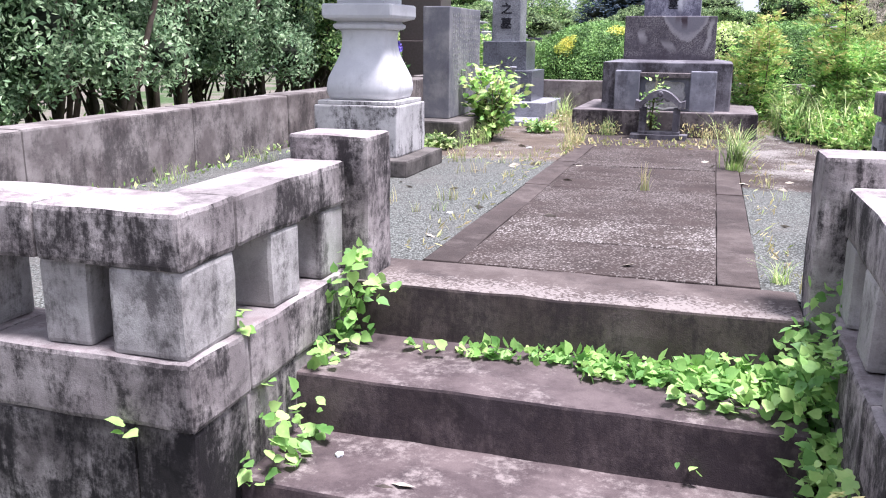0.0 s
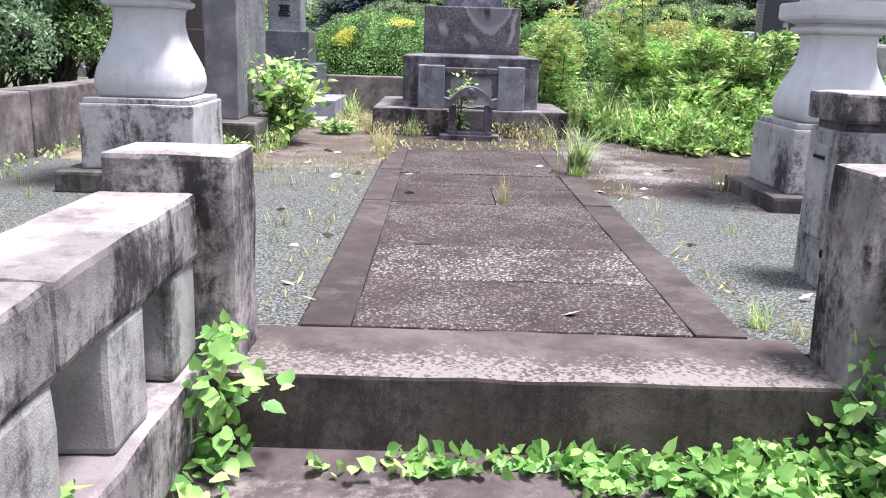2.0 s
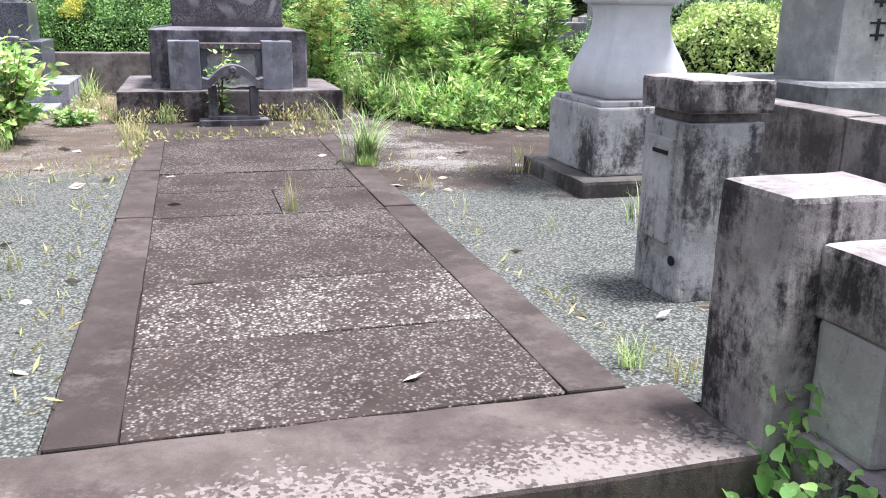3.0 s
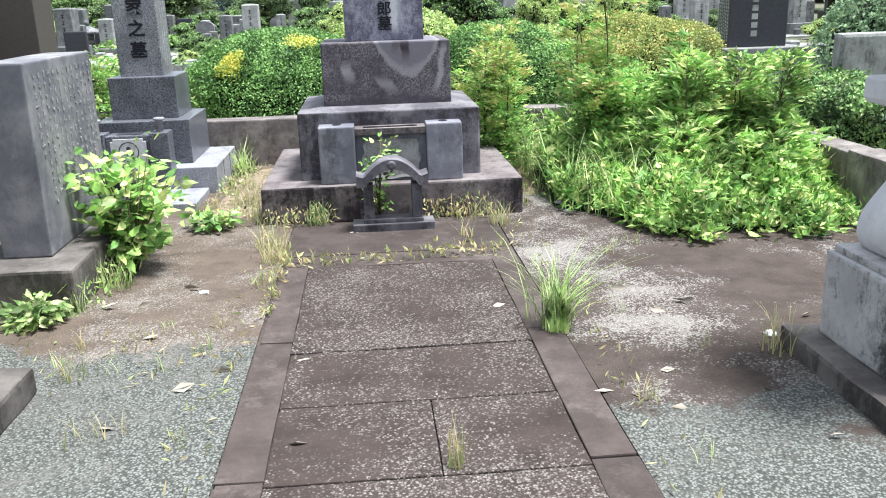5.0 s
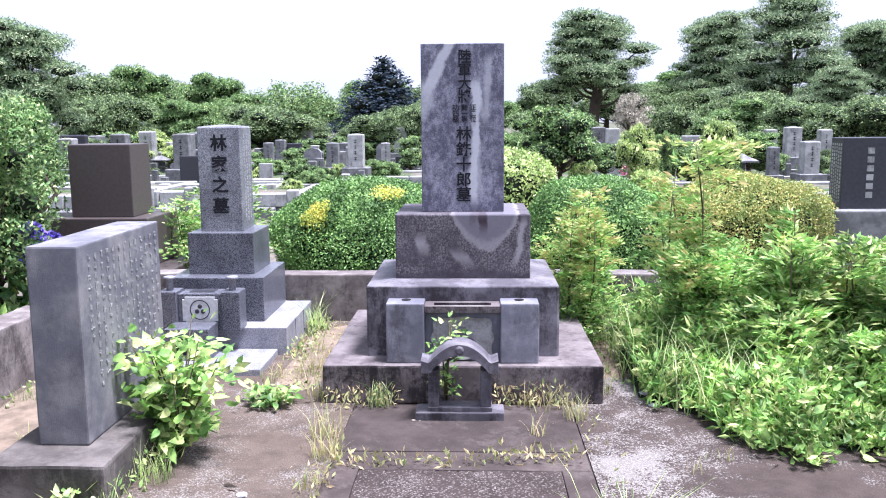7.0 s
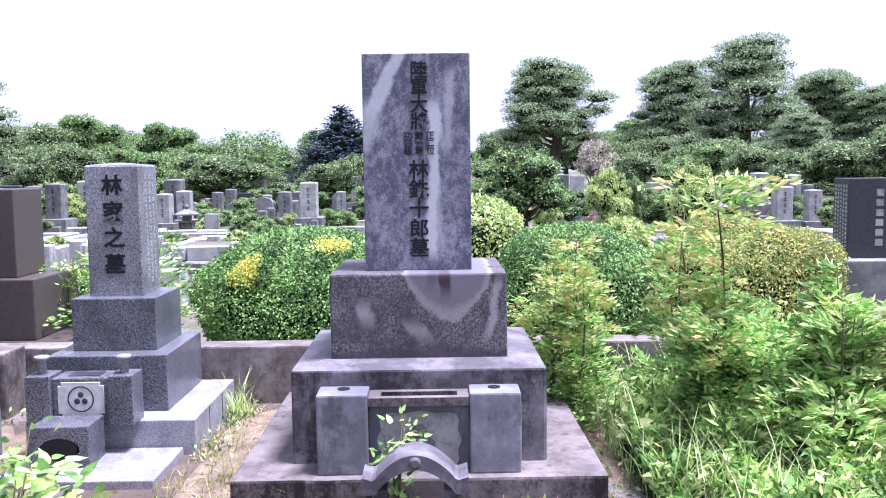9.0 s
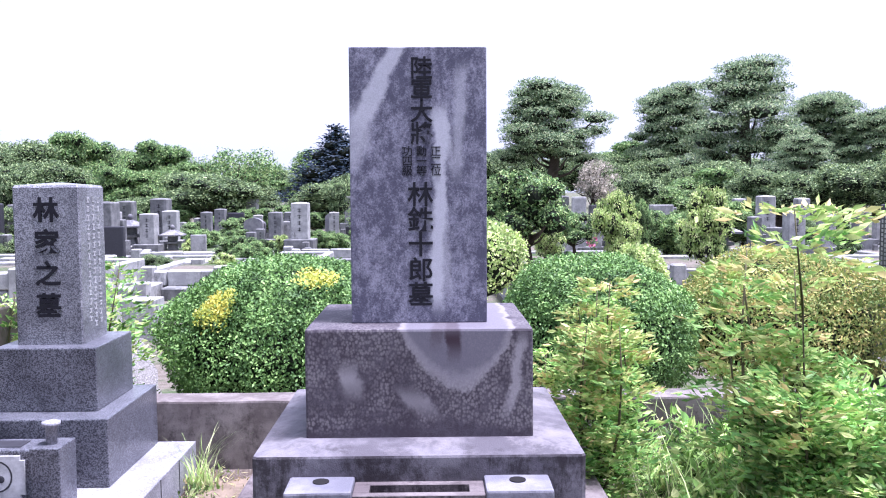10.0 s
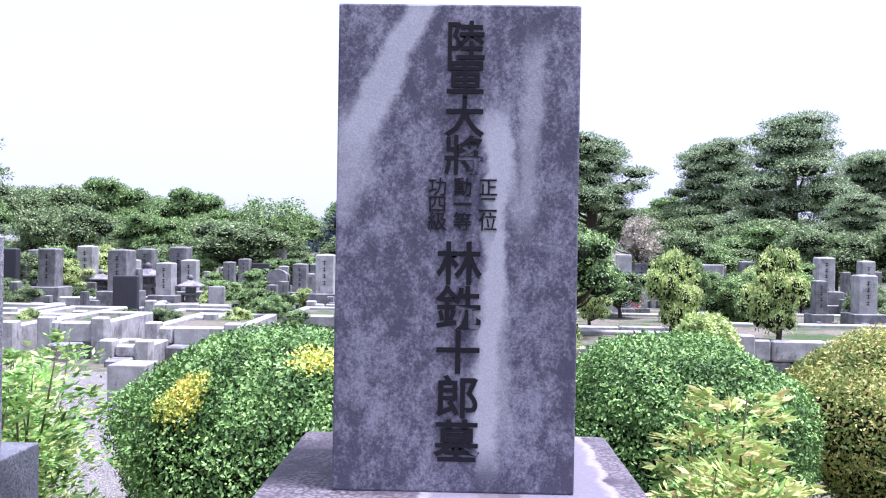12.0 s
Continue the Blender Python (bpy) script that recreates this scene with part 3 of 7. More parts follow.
for side in (-1, 1):
    for a, b in ((2.18, 3.07), (3.075, 3.97), (3.975, 4.94), (4.945, 5.865)):
        x0, x1 = sorted((side * 0.4425, side * (0.573 + random.uniform(-0.012, 0.006))))
        part("border_slab", worn(x0, x1, a - 2.18, b - 2.18, P - 0.013, P + random.uniform(-0.003, 0.004), 0.005, 0.16, 0.003), BORDER, path)


def earth_patch(x, y, rx, ry, seed):
    """A thin uneven spread of dry earth on the yard."""
    bm = bmesh.new()
    n = 48
    mid = bm.verts.new((x, y, P + 0.006))
    rings = []
    for k, z in ((0.5, P + 0.004), (0.85, P - 0.003), (1.0, P - 0.013)):
        ring = []
        for i in range(n):
            a = 2 * math.pi * i / n
            r = k * (1 + 0.22 * noise.noise(Vector((2.2 * math.cos(a), 2.2 * math.sin(a), seed))) + 0.10 * noise.noise(Vector((7 * math.cos(a), 7 * math.sin(a), seed))))
            q = (abs(math.cos(a)) ** 4 + abs(math.sin(a)) ** 4) ** -0.25
            ring.append(bm.verts.new((x + rx * r * q * math.cos(a), y + ry * r * q * math.sin(a), z)))
        rings.append(ring)
    for i in range(n):
        j = (i + 1) % n
        bm.faces.new((mid, rings[0][i], rings[0][j])).smooth = True
        for a, b in zip(rings, rings[1:]):
            bm.faces.new((a[i], b[i], b[j], a[j])).smooth = True
    part("earth_patch", bm, EARTH, yard, "tan dry earth")


earth_patch(-2.05, 6.6, 0.33, 1.9, 1)
earth_patch(-0.82, 7.8, 0.17, 0.85, 2)
earth_patch(1.02, 7.9, 0.13, 0.75, 3)

# ---- low stone rail round the front ----
def rail(side):
    """A rail of stub posts and beams on a sill; side -1 or 1 of the steps."""
    ob = thing("stone_rail", (CX + (0.024 if side < 0 else 0), 1.85, 0.006), "low weathered stone rail with stub posts and blackened beams", "stone rail", "rails beside the steps")

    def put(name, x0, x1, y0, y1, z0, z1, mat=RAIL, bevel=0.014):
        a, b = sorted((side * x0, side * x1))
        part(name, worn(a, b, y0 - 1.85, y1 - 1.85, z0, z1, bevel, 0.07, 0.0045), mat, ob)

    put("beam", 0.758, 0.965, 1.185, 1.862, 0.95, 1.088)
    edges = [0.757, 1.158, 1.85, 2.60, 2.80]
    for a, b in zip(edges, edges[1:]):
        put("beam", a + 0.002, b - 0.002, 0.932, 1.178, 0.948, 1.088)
    put("corner_post", 0.762, 0.965, 0.94, 1.175, 0.732, 0.95, STUB)
    for y in (1.37, 1.69):
        put("stub_post", 0.765, 0.90, y, y + 0.165, 0.732, 0.95, STUB)
    for i in range(5):
        x = 1.035 + 0.34 * i
        put("stub_post", x, x + 0.135, 0.955, 1.15, 0.732, 0.95, STUB)
    put("sill", 0.742, 1.0, 1.195, 1.85, 0.56, 0.731)
    for a, b in zip((0.742, 1.35, 2.05, 2.80), (1.347, 2.047, 2.80)):
        put("sill", a, b, 0.922, 1.191, 0.56, 0.733)
    put("wall_block", 0.752, 1.0, 1.19, 1.95, 0.0, 0.557, RAIL)
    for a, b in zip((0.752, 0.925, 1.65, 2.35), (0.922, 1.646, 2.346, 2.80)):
        put("wall_block", a, b, 0.937, 1.186, 0.0, 0.557, DARK_BLOCK)
    return ob


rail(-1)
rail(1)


def gate_post(x):
    ob = thing("gate_post", (x, 1.97, 0.5), "square stone gate post, pale top and blackened sides", "gate post", "gate posts")
    part("shaft", worn(-0.14, 0.14, -0.104, 0.104, 0.0, 0.672, 0.014, 0.07, 0.004), RAIL, ob)
    part("foot", box(-0.135, 0.135, -0.10, 0.10, -0.5, 0.002, 0), WALL, ob)
    return ob


gate_post(-0.662)
gate_post(0.962)


def low_wall(name, x0, x1, y0, y1, top, joints, along="y", mat=WALL, label="", foot=0.3):
    ob = thing(name, (x0, y0, foot), label, "low wall", kind="structure")
    for a, b in zip(joints, joints[1:]):
        if along == "y":
            part("wall_block", worn(0, x1 - x0, a - y0 + 0.004, b - y0 - 0.004, 0, top - foot + random.uniform(-0.008, 0.008), 0.012, 0.14, 0.004), mat, ob)
        else:
            part("wall_block", worn(a - x0 + 0.004, b - x0 - 0.004, 0, y1 - y0, 0, top - foot + random.uniform(-0.006, 0.006), 0.012, 0.14, 0.004), mat, ob)
    return ob


west_wall = low_wall("wall_west", -2.62, -2.42, 1.2, 9.1, 1.07, (1.2, 2.45, 3.80, 5.02, 6.25, 7.5, 8.7), label="long low wall of stained stone blocks")
part("corner_post", worn(-0.02, 0.30, 7.22, 7.49, 0, 0.79, 0.014, 0.12, 0.004), WALL, west_wall, "pale-topped stone corner post")
low_wall("wall_north", -2.62, 2.9, 8.70, 8.90, 1.06, (-2.62, -1.5, -0.15, 1.2, 2.1, 2.9), "x", label="low stained stone kerb wall behind the graves")
low_wall("wall_east", 2.69, 2.89, 1.2, 8.7, 1.03, (1.2, 2.6, 3.9, 5.2, 6.5, 7.6, 8.7), label="low blackened stone wall along the plot")


# ---- stone lanterns ----
def stone_lantern(x, y, z):
    ob = thing("stone_lantern", (x, y, z), "pale granite lantern with curved body and weathered roof", "stone lantern", "lanterns beside the path")
    part("ground_plate", worn(-0.355, 0.355, -0.355, 0.355, 0, 0.105, 0.016, 0.12, 0.005), MOSSY, ob, "dark weathered ground plate")
    part("pedestal", worn(-0.262, 0.262, -0.262, 0.262, 0.105, 0.405, 0.01, 0.1, 0.003), PLINTH, ob)
    part("cap_plate", box(-0.245, 0.245, -0.245, 0.245, 0.405, 0.43, 0.006), PLINTH, ob)
    bm = square_lathe([(0.185, 0.43), (0.198, 0.445), (0.208, 0.48), (0.208, 0.515), (0.20, 0.56), (0.182, 0.605), (0.161, 0.655), (0.145, 0.70), (0.136, 0.75), (0.134, 0.79), (0.138, 0.825), (0.147, 0.84)], corner=0.02)
    for f in bm.faces:
        f.smooth = abs(f.normal.z) < 0.8
    part("body", bm, PALE, ob)
    bm = square_lathe([(0.157, 0.84), (0.17, 0.85), (0.172, 0.868), (0.158, 0.876), (0.152, 0.884), (0.214, 0.905), (0.22, 0.92), (0.22, 0.975), (0.212, 0.985)])
    part("platform", bm, PALE, ob)
    w, o, t = 0.148, 0.052, 0.045

    def chamber_wall(hole):
        """An upright wall panel in the xz plane, with a square opening or without."""
        bm = bmesh.new()
        xs, zs = (-w, -o, o, w), (0.985, 1.055, 1.15, 1.215)
        grid = [[bm.verts.new((x, 0, z)) for x in xs] for z in zs]
        faces = [bm.faces.new((grid[i][j], grid[i][j + 1], grid[i + 1][j + 1], grid[i + 1][j])) for i in range(3) for j in range(3) if not (hole and i == j == 1)]
        moved = bmesh.ops.extrude_face_region(bm, geom=faces)["geom"]
        for v in moved:
            if isinstance(v, bmesh.types.BMVert):
                v.co.y += t
        bmesh.ops.recalc_face_normals(bm, faces=bm.faces[:])
        return bm

    for turn, hole in ((0, True), (180, True), (90, False), (270, False)):
        bm = chamber_wall(hole)
        if not hole:
            bmesh.ops.scale(bm, vec=(1 - t / w, 1, 1), verts=bm.verts[:])
        bm.transform(pose(0, 0, 0, 0, 0, turn) @ Matrix.Translation((0, -w, 0)))
        wall = part("chamber_wall", bm, PALE, ob)
        if hole:
            for x0, x1, z0, z1 in ((-o - 0.012, o + 0.012, 1.043, 1.055), (-o - 0.012, o + 0.012, 1.15, 1.162), (-o - 0.012, -o, 1.055, 1.15), (o, o + 0.012, 1.055, 1.15)):
                bm = box(x0, x1, -w - 0.006, -w + 0.004, z0, z1, 0.002, 1)
                bm.transform(pose(0, 0, 0, 0, 0, turn))
                part("window_rim", bm, PALE, wall)
        else:
            bm = lathe([(0.02, 0), (0.02, 0.004)], 14)
            bm.transform(pose(0, 0, 0, 0, 0, turn) @ pose(0, -w + 0.002, 1.10, 90, 0, 0))
            part("moon_hole", bm, HOLLOW, wall)
    # roof with lifted corners
    bm = bmesh.new()
    n, rings = 12, []
    for r, z in ((0.13, 1.205), (0.25, 1.222), (0.318, 1.232), (0.327, 1.242), (0.325, 1.272), (0.295, 1.287), (0.24, 1.315), (0.185, 1.35), (0.13, 1.39), (0.085, 1.425)):
        ring = []
        for side in range(4):
            for i in range(n):
                k = -1 + 2 * i / n
                q = (r, k * r) if side == 0 else (-k * r, r) if side == 1 else (-r, -k * r) if side == 2 else (k * r, -r)
                lift = 0.055 * (r / 0.325) ** 3 * abs(k) ** 3.2
                ring.append(bm.verts.new((*q, z + lift)))
        rings.append(ring)
    for a, b in zip(rings, rings[1:]):
        for i in range(4 * n):
            bm.faces.new((a[i], a[(i + 1) % (4 * n)], b[(i + 1) % (4 * n)], b[i])).smooth = True
    bm.faces.new(rings[0][::-1])
    bm.faces.new(rings[-1])
    corner = {v for ring in rings for v in ring[::n]}
    rim = {v for ring in rings[2:5] for v in ring}
    for e in bm.edges:
        a, b = e.verts
        e.smooth = not ((a in corner and b in corner) or (a in rim and b in rim))
    part("roof", bm, ROOF, ob, "mottled pinkish-grey roof")
    part("finial", lathe([(0.085, 1.415), (0.09, 1.425), (0.09, 1.44), (0.06, 1.448), (0.058, 1.46), (0.074, 1.475), (0.086, 1.50), (0.088, 1.525), (0.08, 1.55), (0.06, 1.573), (0.03, 1.59), (0.008, 1.605)], 24), ROOF, ob)
    return ob


stone_lantern(-1.485, 4.30, P - 0.012)
stone_lantern(1.795, 4.31, P - 0.036)


# ---- stone box for visiting cards ----
def card_box():
    ob = thing("stone_card_box", (1.222, 2.765, P - 0.01), "streaked stone post box with slot door and capstone", "card box")
    part("body", worn(-0.115, 0.115, -0.12, 0.12, 0, 0.50, 0.008, 0.07, 0.003), PLINTH, ob)
    part("neck", box(-0.10, 0.10, -0.10, 0.10, 0.50, 0.525, 0.003), WALL, ob)
    part("capstone", worn(-0.127, 0.127, -0.132, 0.132, 0.525, 0.612, 0.01, 0.07, 0.004), RAIL, ob)
    door = part("door", box(-0.125, -0.11, -0.055, 0.085, 0.16, 0.45, 0.003), PLINTH, ob, "pale stone slot door")
    part("slot", box(-0.1275, -0.1245, -0.035, 0.045, 0.405, 0.416, 0), HOLLOW, door)
    hole = lathe([(0.014, -0.002), (0.014, 0.002)], 12)
    hole.transform(pose(-0.1205, -0.09, 0.12, 0, 90, 0))
    part("drain_hole", hole, HOLLOW, ob)
    return ob


card_box()


# ---- stele with a record cut in its long face ----
def record_stele():
    ob = thing("record_stele", (-1.49, 6.09, P - 0.01), "upright grey stone slab with a long inscription, on a dark plinth", "stele")
    part("plinth", worn(-0.235, 0.25, -0.65, 0.65, 0, 0.195, 0.014, 0.12, 0.004), MOSSY, ob, "dark mossy plinth")
    slab = part("slab", worn(-0.11, 0.10, -0.44, 0.46, 0.195, 1.025, 0.008, 0.12, 0.002), STELE, ob)
    bm = bmesh.new()
    for c in range(13):
        y, z = 0.40 - 0.062 * c, 0.98
        while z > 0.38 + (0.2 if c in (0, 12) else 0) + random.uniform(0, 0.1):
            h = random.uniform(0.022, 0.034)
            for _ in range(3):
                a, b = random.uniform(-0.013, 0.004), random.uniform(0.0, h * 0.7)
                if random.random() < 0.5:
                    box(0.1005, 0.1035, y + a, y + a + random.uniform(0.012, 0.02), z - b - 0.005, z - b, 0, bm=bm)
                else:
                    box(0.1005, 0.1035, y + a, y + a + 0.004, z - h, z - b * 0.4, 0, bm=bm)
            z -= h + 0.016
    part("inscription", bm, PALE_INK, slab, "small unreadable cut characters")["kind"] = "stuff"
    return ob


record_stele()


# ---- main grave ----
def main_grave():
    ob = thing("grave_monument", (CX, 6.77, P - 0.01), "tall slate-grey gravestone on three stepped plinths", "gravestone")
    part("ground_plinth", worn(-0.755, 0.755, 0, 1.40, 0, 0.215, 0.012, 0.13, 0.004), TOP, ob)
    bm = square_lathe([(0.533, 0.0), (0.533, 0.388), (0.53, 0.395), (0.40, 0.415)])
    bm.transform(Matrix.LocRotScale((0, 0.19 + 0.475, 0.215), None, (1, 0.475 / 0.533, 1)))
    part("lower_plinth", bm, SLATE, ob)
    part("upper_plinth", worn(-0.38, 0.38, 0.33, 0.99, 0.615, 0.995, 0.009, 0.16, 0.0015), SLAB_RUN, ob, "streaked upper plinth with pale runs")
    shaft = part("headstone", worn(-0.235, 0.235, 0.465, 0.80, 0.995, 1.942, 0.004, 0.2, 0.0006), SLAB, ob, "cloudy blue-grey headstone")
    y = 0.4635
    for text, size, x, z, gap, wide in (("陸軍大將", 0.080, 0.012, 1.905, 0.92, 0.98), ("林銑十郎墓", 0.088, 0.006, 1.478, 0.98, 1.02), ("正二位", 0.038, 0.060, 1.605, 0.88, 1.0), ("勳一等", 0.038, 0.011, 1.605, 0.88, 1.0), ("功四級", 0.038, -0.038, 1.605, 0.88, 1.0)):
        me = lettering(text, size, size * (0.016 if size > 0.05 else 0.002), 0.002, gap)
        me.transform(Matrix.LocRotScale((x, y, z), None, (wide, 1, 1)))
        mesh_part("inscription", me, INK, shaft, "dark sunk characters")
    # altar front: two vase blocks with the offering shelf between them
    for s in (-1, 1):
        x0, x1 = sorted((s * 0.205, s * 0.412))
        block = part("vase_block", worn(x0, x1, 0.045, 0.235, 0.215, 0.545, 0.008, 0.1, 0.002), VASE_STONE, ob, "bluish stone vase block")
        bm = lathe([(0.026, 0), (0.026, 0.003)], 18)
        bm.transform(Matrix.Translation((s * 0.308, 0.14, 0.5455)))
        part("vase_hole", bm, HOLLOW, block)
    part("altar_front", box(-0.205, 0.205, 0.10, 0.21, 0.215, 0.49, 0.004), VASE_STONE, ob)
    bm = bmesh.new()
    for a in ((-0.205, 0.205, 0.06, 0.09), (-0.205, 0.205, 0.16, 0.19), (-0.205, -0.155, 0.09, 0.16), (0.155, 0.205, 0.09, 0.16)):
        box(*a, 0.49, 0.528, 0.002, 1, bm=bm)
    shelf = part("offering_trough", bm, TOP, ob)
    part("trough_floor", box(-0.155, 0.155, 0.09, 0.16, 0.491, 0.497, 0), DARK_STONE, shelf)
    bm = bmesh.new()
    n = 40
    outer, inner = [], []
    for i in range(n):
        a = 2 * math.pi * i / n
        c, s_ = math.cos(a), math.sin(a)
        r = (abs(c) ** 5 + abs(s_) ** 5) ** -0.2
        d = 1 + 0.05 * math.cos(8 * a)
        outer.append(bm.verts.new((0.165 * r * c * d, 0.085, 0.345 + 0.115 * r * s_ * d)))
        inner.append(bm.verts.new((0.150 * r * c * d, 0.094, 0.345 + 0.100 * r * s_ * d)))
    back = [bm.verts.new((v.co.x, 0.102, v.co.z)) for v in outer]
    for i in range(n):
        j = (i + 1) % n
        bm.faces.new((outer[i], outer[j], inner[j], inner[i]))
        bm.faces.new((back[i], back[j], outer[j], outer[i]))
    bm.faces.new(inner)
    bmesh.ops.recalc_face_normals(bm, faces=bm.faces[:])
    crest = part("crest_panel", bm, PLINTH, ob, "carved cusped panel with a worn leaf crest")
    bm = bmesh.new()
    for k in range(3):
        a = math.radians(90 + 120 * k)
        r = bmesh.ops.create_uvsphere(bm, u_segments=12, v_segments=6, radius=1.0, matrix=pose(0.038 * math.cos(a), 0.093, 0.34 + 0.038 * math.sin(a)) @ Matrix.Diagonal((0.032, 0.008, 0.032, 1)))
    part("crest", bm, SLATE, crest)
    return ob


main_grave()


def incense_stand():
    ob = thing("incense_stand", (0.125, 6.56, P - 0.012), "small stone incense shelter with an arched roof", "incense stand")
    part("base", worn(-0.225, 0.225, -0.07, 0.08, 0, 0.052, 0.006, 0.1, 0.002), SLATE, ob)
    part("sill", box(-0.165, 0.165, -0.05, 0.06, 0.052, 0.075, 0.004), SLATE, ob)
    for s in (-1, 1):
        x0, x1 = sorted((s * 0.105, s * 0.16))
        part("pillar", box(x0, x1, -0.045, 0.055, 0.075, 0.265, 0.004), SLATE, ob)
    bm = bmesh.new()
    rows = []
    n = 32
    for i in range(n + 1):
        k = -1 + 2 * i / n
        x = 0.195 * k
        rise = 0.095 * math.cos(min(1, abs(x) / 0.15) * math.pi / 2) ** 0.8
        top = 0.312 + rise + 0.012 * max(0, abs(k) - 0.8) / 0.2
        low = top - 0.055 if abs(x) < 0.145 else 0.26
        rows.append([bm.verts.new((x, y, z)) for y in (-0.075, 0.085) for z in (low, top)])
    for a, b in zip(rows, rows[1:]):
        bm.faces.new((a[0], b[0], b[1], a[1]))
        bm.faces.new((a[2], a[3], b[3], b[2]))
        bm.faces.new((a[1], b[1], b[3], a[3]))
        bm.faces.new((a[0], a[2], b[2], b[0]))
    bm.faces.new((rows[0][0], rows[0][1], rows[0][3], rows[0][2]))
    bm.faces.new((rows[-1][0], rows[-1][2], rows[-1][3], rows[-1][1]))
    bmesh.ops.recalc_face_normals(bm, faces=bm.faces[:])
    roof = part("arched_roof", bm, SLATE, ob)
    bm = lathe([(0.0225, 0), (0.022, 0.006), (0.012, 0.01)], 16)
    bm.transform(pose(0, -0.075, 0.378, 90, 0, 0))
    part("boss", bm, SLATE, roof)
    return ob


incense_stand()


# ---- family grave beside it ----
def family_grave():
    ob = thing("family_grave", (-1.525, 7.74, P + 0.012), "speckled grey granite family gravestone on stepped plinths", "gravestone")
    part("ground_plinth", worn(-0.36, 0.50, 0, 0.86, -0.03, 0.165, 0.006, 0.3, 0.001), GRANITE_PALE, ob)
    for y in (0.28, 0.56):
        part("joint", box(0.4985, 0.502, y - 0.003, y + 0.003, 0.0, 0.16, 0), HOLLOW, ob)
    part("lower_plinth", box(-0.315, 0.315, 0.17, 0.84, 0.165, 0.465, 0.006), GRANITE, ob)
    part("upper_plinth", box(-0.225, 0.225, 0.30, 0.76, 0.465, 0.75, 0.006), GRANITE, ob)
    shaft = part("headstone", square_lathe([(0.147, 0), (0.147, 0.705), (0.14, 0.715), (0.02, 0.728)], corner=0.006), GRANITE_HEAD, ob)
    shaft.matrix_basis = Matrix.Translation((-0.01, 0.535, 0.75))
    me = lettering("林家之墓", 0.115, 0.0032, 0.002, 1.24)
    me.transform(Matrix.Translation((0, -0.1485, 0.655)))
    mesh_part("inscription", me, INK, shaft, "dark sunk characters")
    bm = bmesh.new()
    for c in range(3):
        z = 0.66
        while z > 0.08:
            h = random.uniform(0.02, 0.03)
            y = 0.07 - 0.06 * c
            box(0.1472, 0.1495, y - 0.012, y + 0.012, z - 0.005, z, 0, bm=bm)
            box(0.1472, 0.1495, y - 0.003, y + 0.003, z - h, z, 0, bm=bm)
            box(0.1472, 0.1495, y - 0.01, y + 0.01, z - h, z - h + 0.004, 0, bm=bm)
            z -= h + 0.016
    part("side_inscription", bm, LITTER, shaft, "small unreadable cut characters")["kind"] = "stuff"
    # altar in front: two flower posts, crest board, incense box
    for x in (-0.245, 0.165):
        post = part("flower_post", box(x - 0.06, x + 0.06, -0.10, 0.06, 0.165, 0.42, 0.006), GRANITE, ob)
        part("vase", lathe([(0.022, 0.42), (0.022, 0.49), (0.036, 0.495), (0.037, 0.51), (0.03, 0.512)], 16, at=(x, -0.03)), GRANITE_PALE, post, "grey tubular flower vase")
    board = part("crest_board", box(-0.185, 0.105, -0.07, 0.10, 0.165, 0.405, 0.008), GRANITE, ob)
    part("dish", box(-0.12, 0.04, -0.03, 0.06, 0.402, 0.409, 0.002), DARK_STONE, board)
    bm = box(-0.155, 0.075, -0.076, -0.069, 0.225, 0.367, 0.002, 1)
    box(-0.137, 0.057, -0.0758, -0.069, 0.207, 0.385, 0.002, 1, bm=bm)
    panel = part("crest_plate", bm, LITTER, board, "pale plate with a round leaf crest")
    bm = bmesh.new()
    for i in range(28):
        a = 2 * math.pi * i / 28
        b = 2 * math.pi * (i + 1) / 28
        q = [bm.verts.new((-0.04 + r * math.cos(t), -0.0775, 0.30 + r * math.sin(t))) for r, t in ((0.066, a), (0.066, b), (0.059, b), (0.059, a))]
        bm.faces.new(q)
    for k in range(3):
        a = math.radians(90 + 120 * k)
        bmesh.ops.create_uvsphere(bm, u_segments=12, v_segments=6, radius=1.0, matrix=pose(-0.04 + 0.022 * math.cos(a), -0.0765, 0.30 + 0.022 * math.sin(a)) @ Matrix.Diagonal((0.015, 0.003, 0.015, 1)))
    part("crest", bm, DARK_STONE, panel)
    incense = part("incense_box", box(-0.20, 0.08, -0.30, -0.10, 0.02, 0.225, 0.006), GRANITE, ob)
    hole = lathe([(1.0, -0.302), (0.9, -0.30), (0.85, -0.296)], 24)
    hole.transform(pose(0, 0, 0, 90, 0, 0) @ Matrix.Rotation(0, 4, "X"))
    for v in hole.verts:
        v.co = Vector((-0.06 + 0.095 * v.co.x, -0.3015 - 0.001 * (v.co.y > 0.3), 0.115 + 0.055 * v.co.z))
    part("incense_mouth", hole, HOLLOW, incense)
    part("step_slab", worn(-0.30, 0.44, -0.48, -0.005, -0.03, 0.025, 0.006, 0.3, 0.001), GRANITE_PALE, ob)
    return ob


family_grave()


# ---- plants: builders ----


def sphere_points(k, rng):
    return unit(rng.normal(size=(k, 3)))


def bumpy(d, seed, amount, freq):
    """A smooth uneven radius for directions d."""
    r = np.zeros(len(d))
    g = np.random.default_rng(seed)
    for _ in range(9):
        a = g.normal(size=3) * freq
        r += np.sin(d @ a + g.uniform(0, 6.3)) / 3
    return 1 + amount * r[:, None]


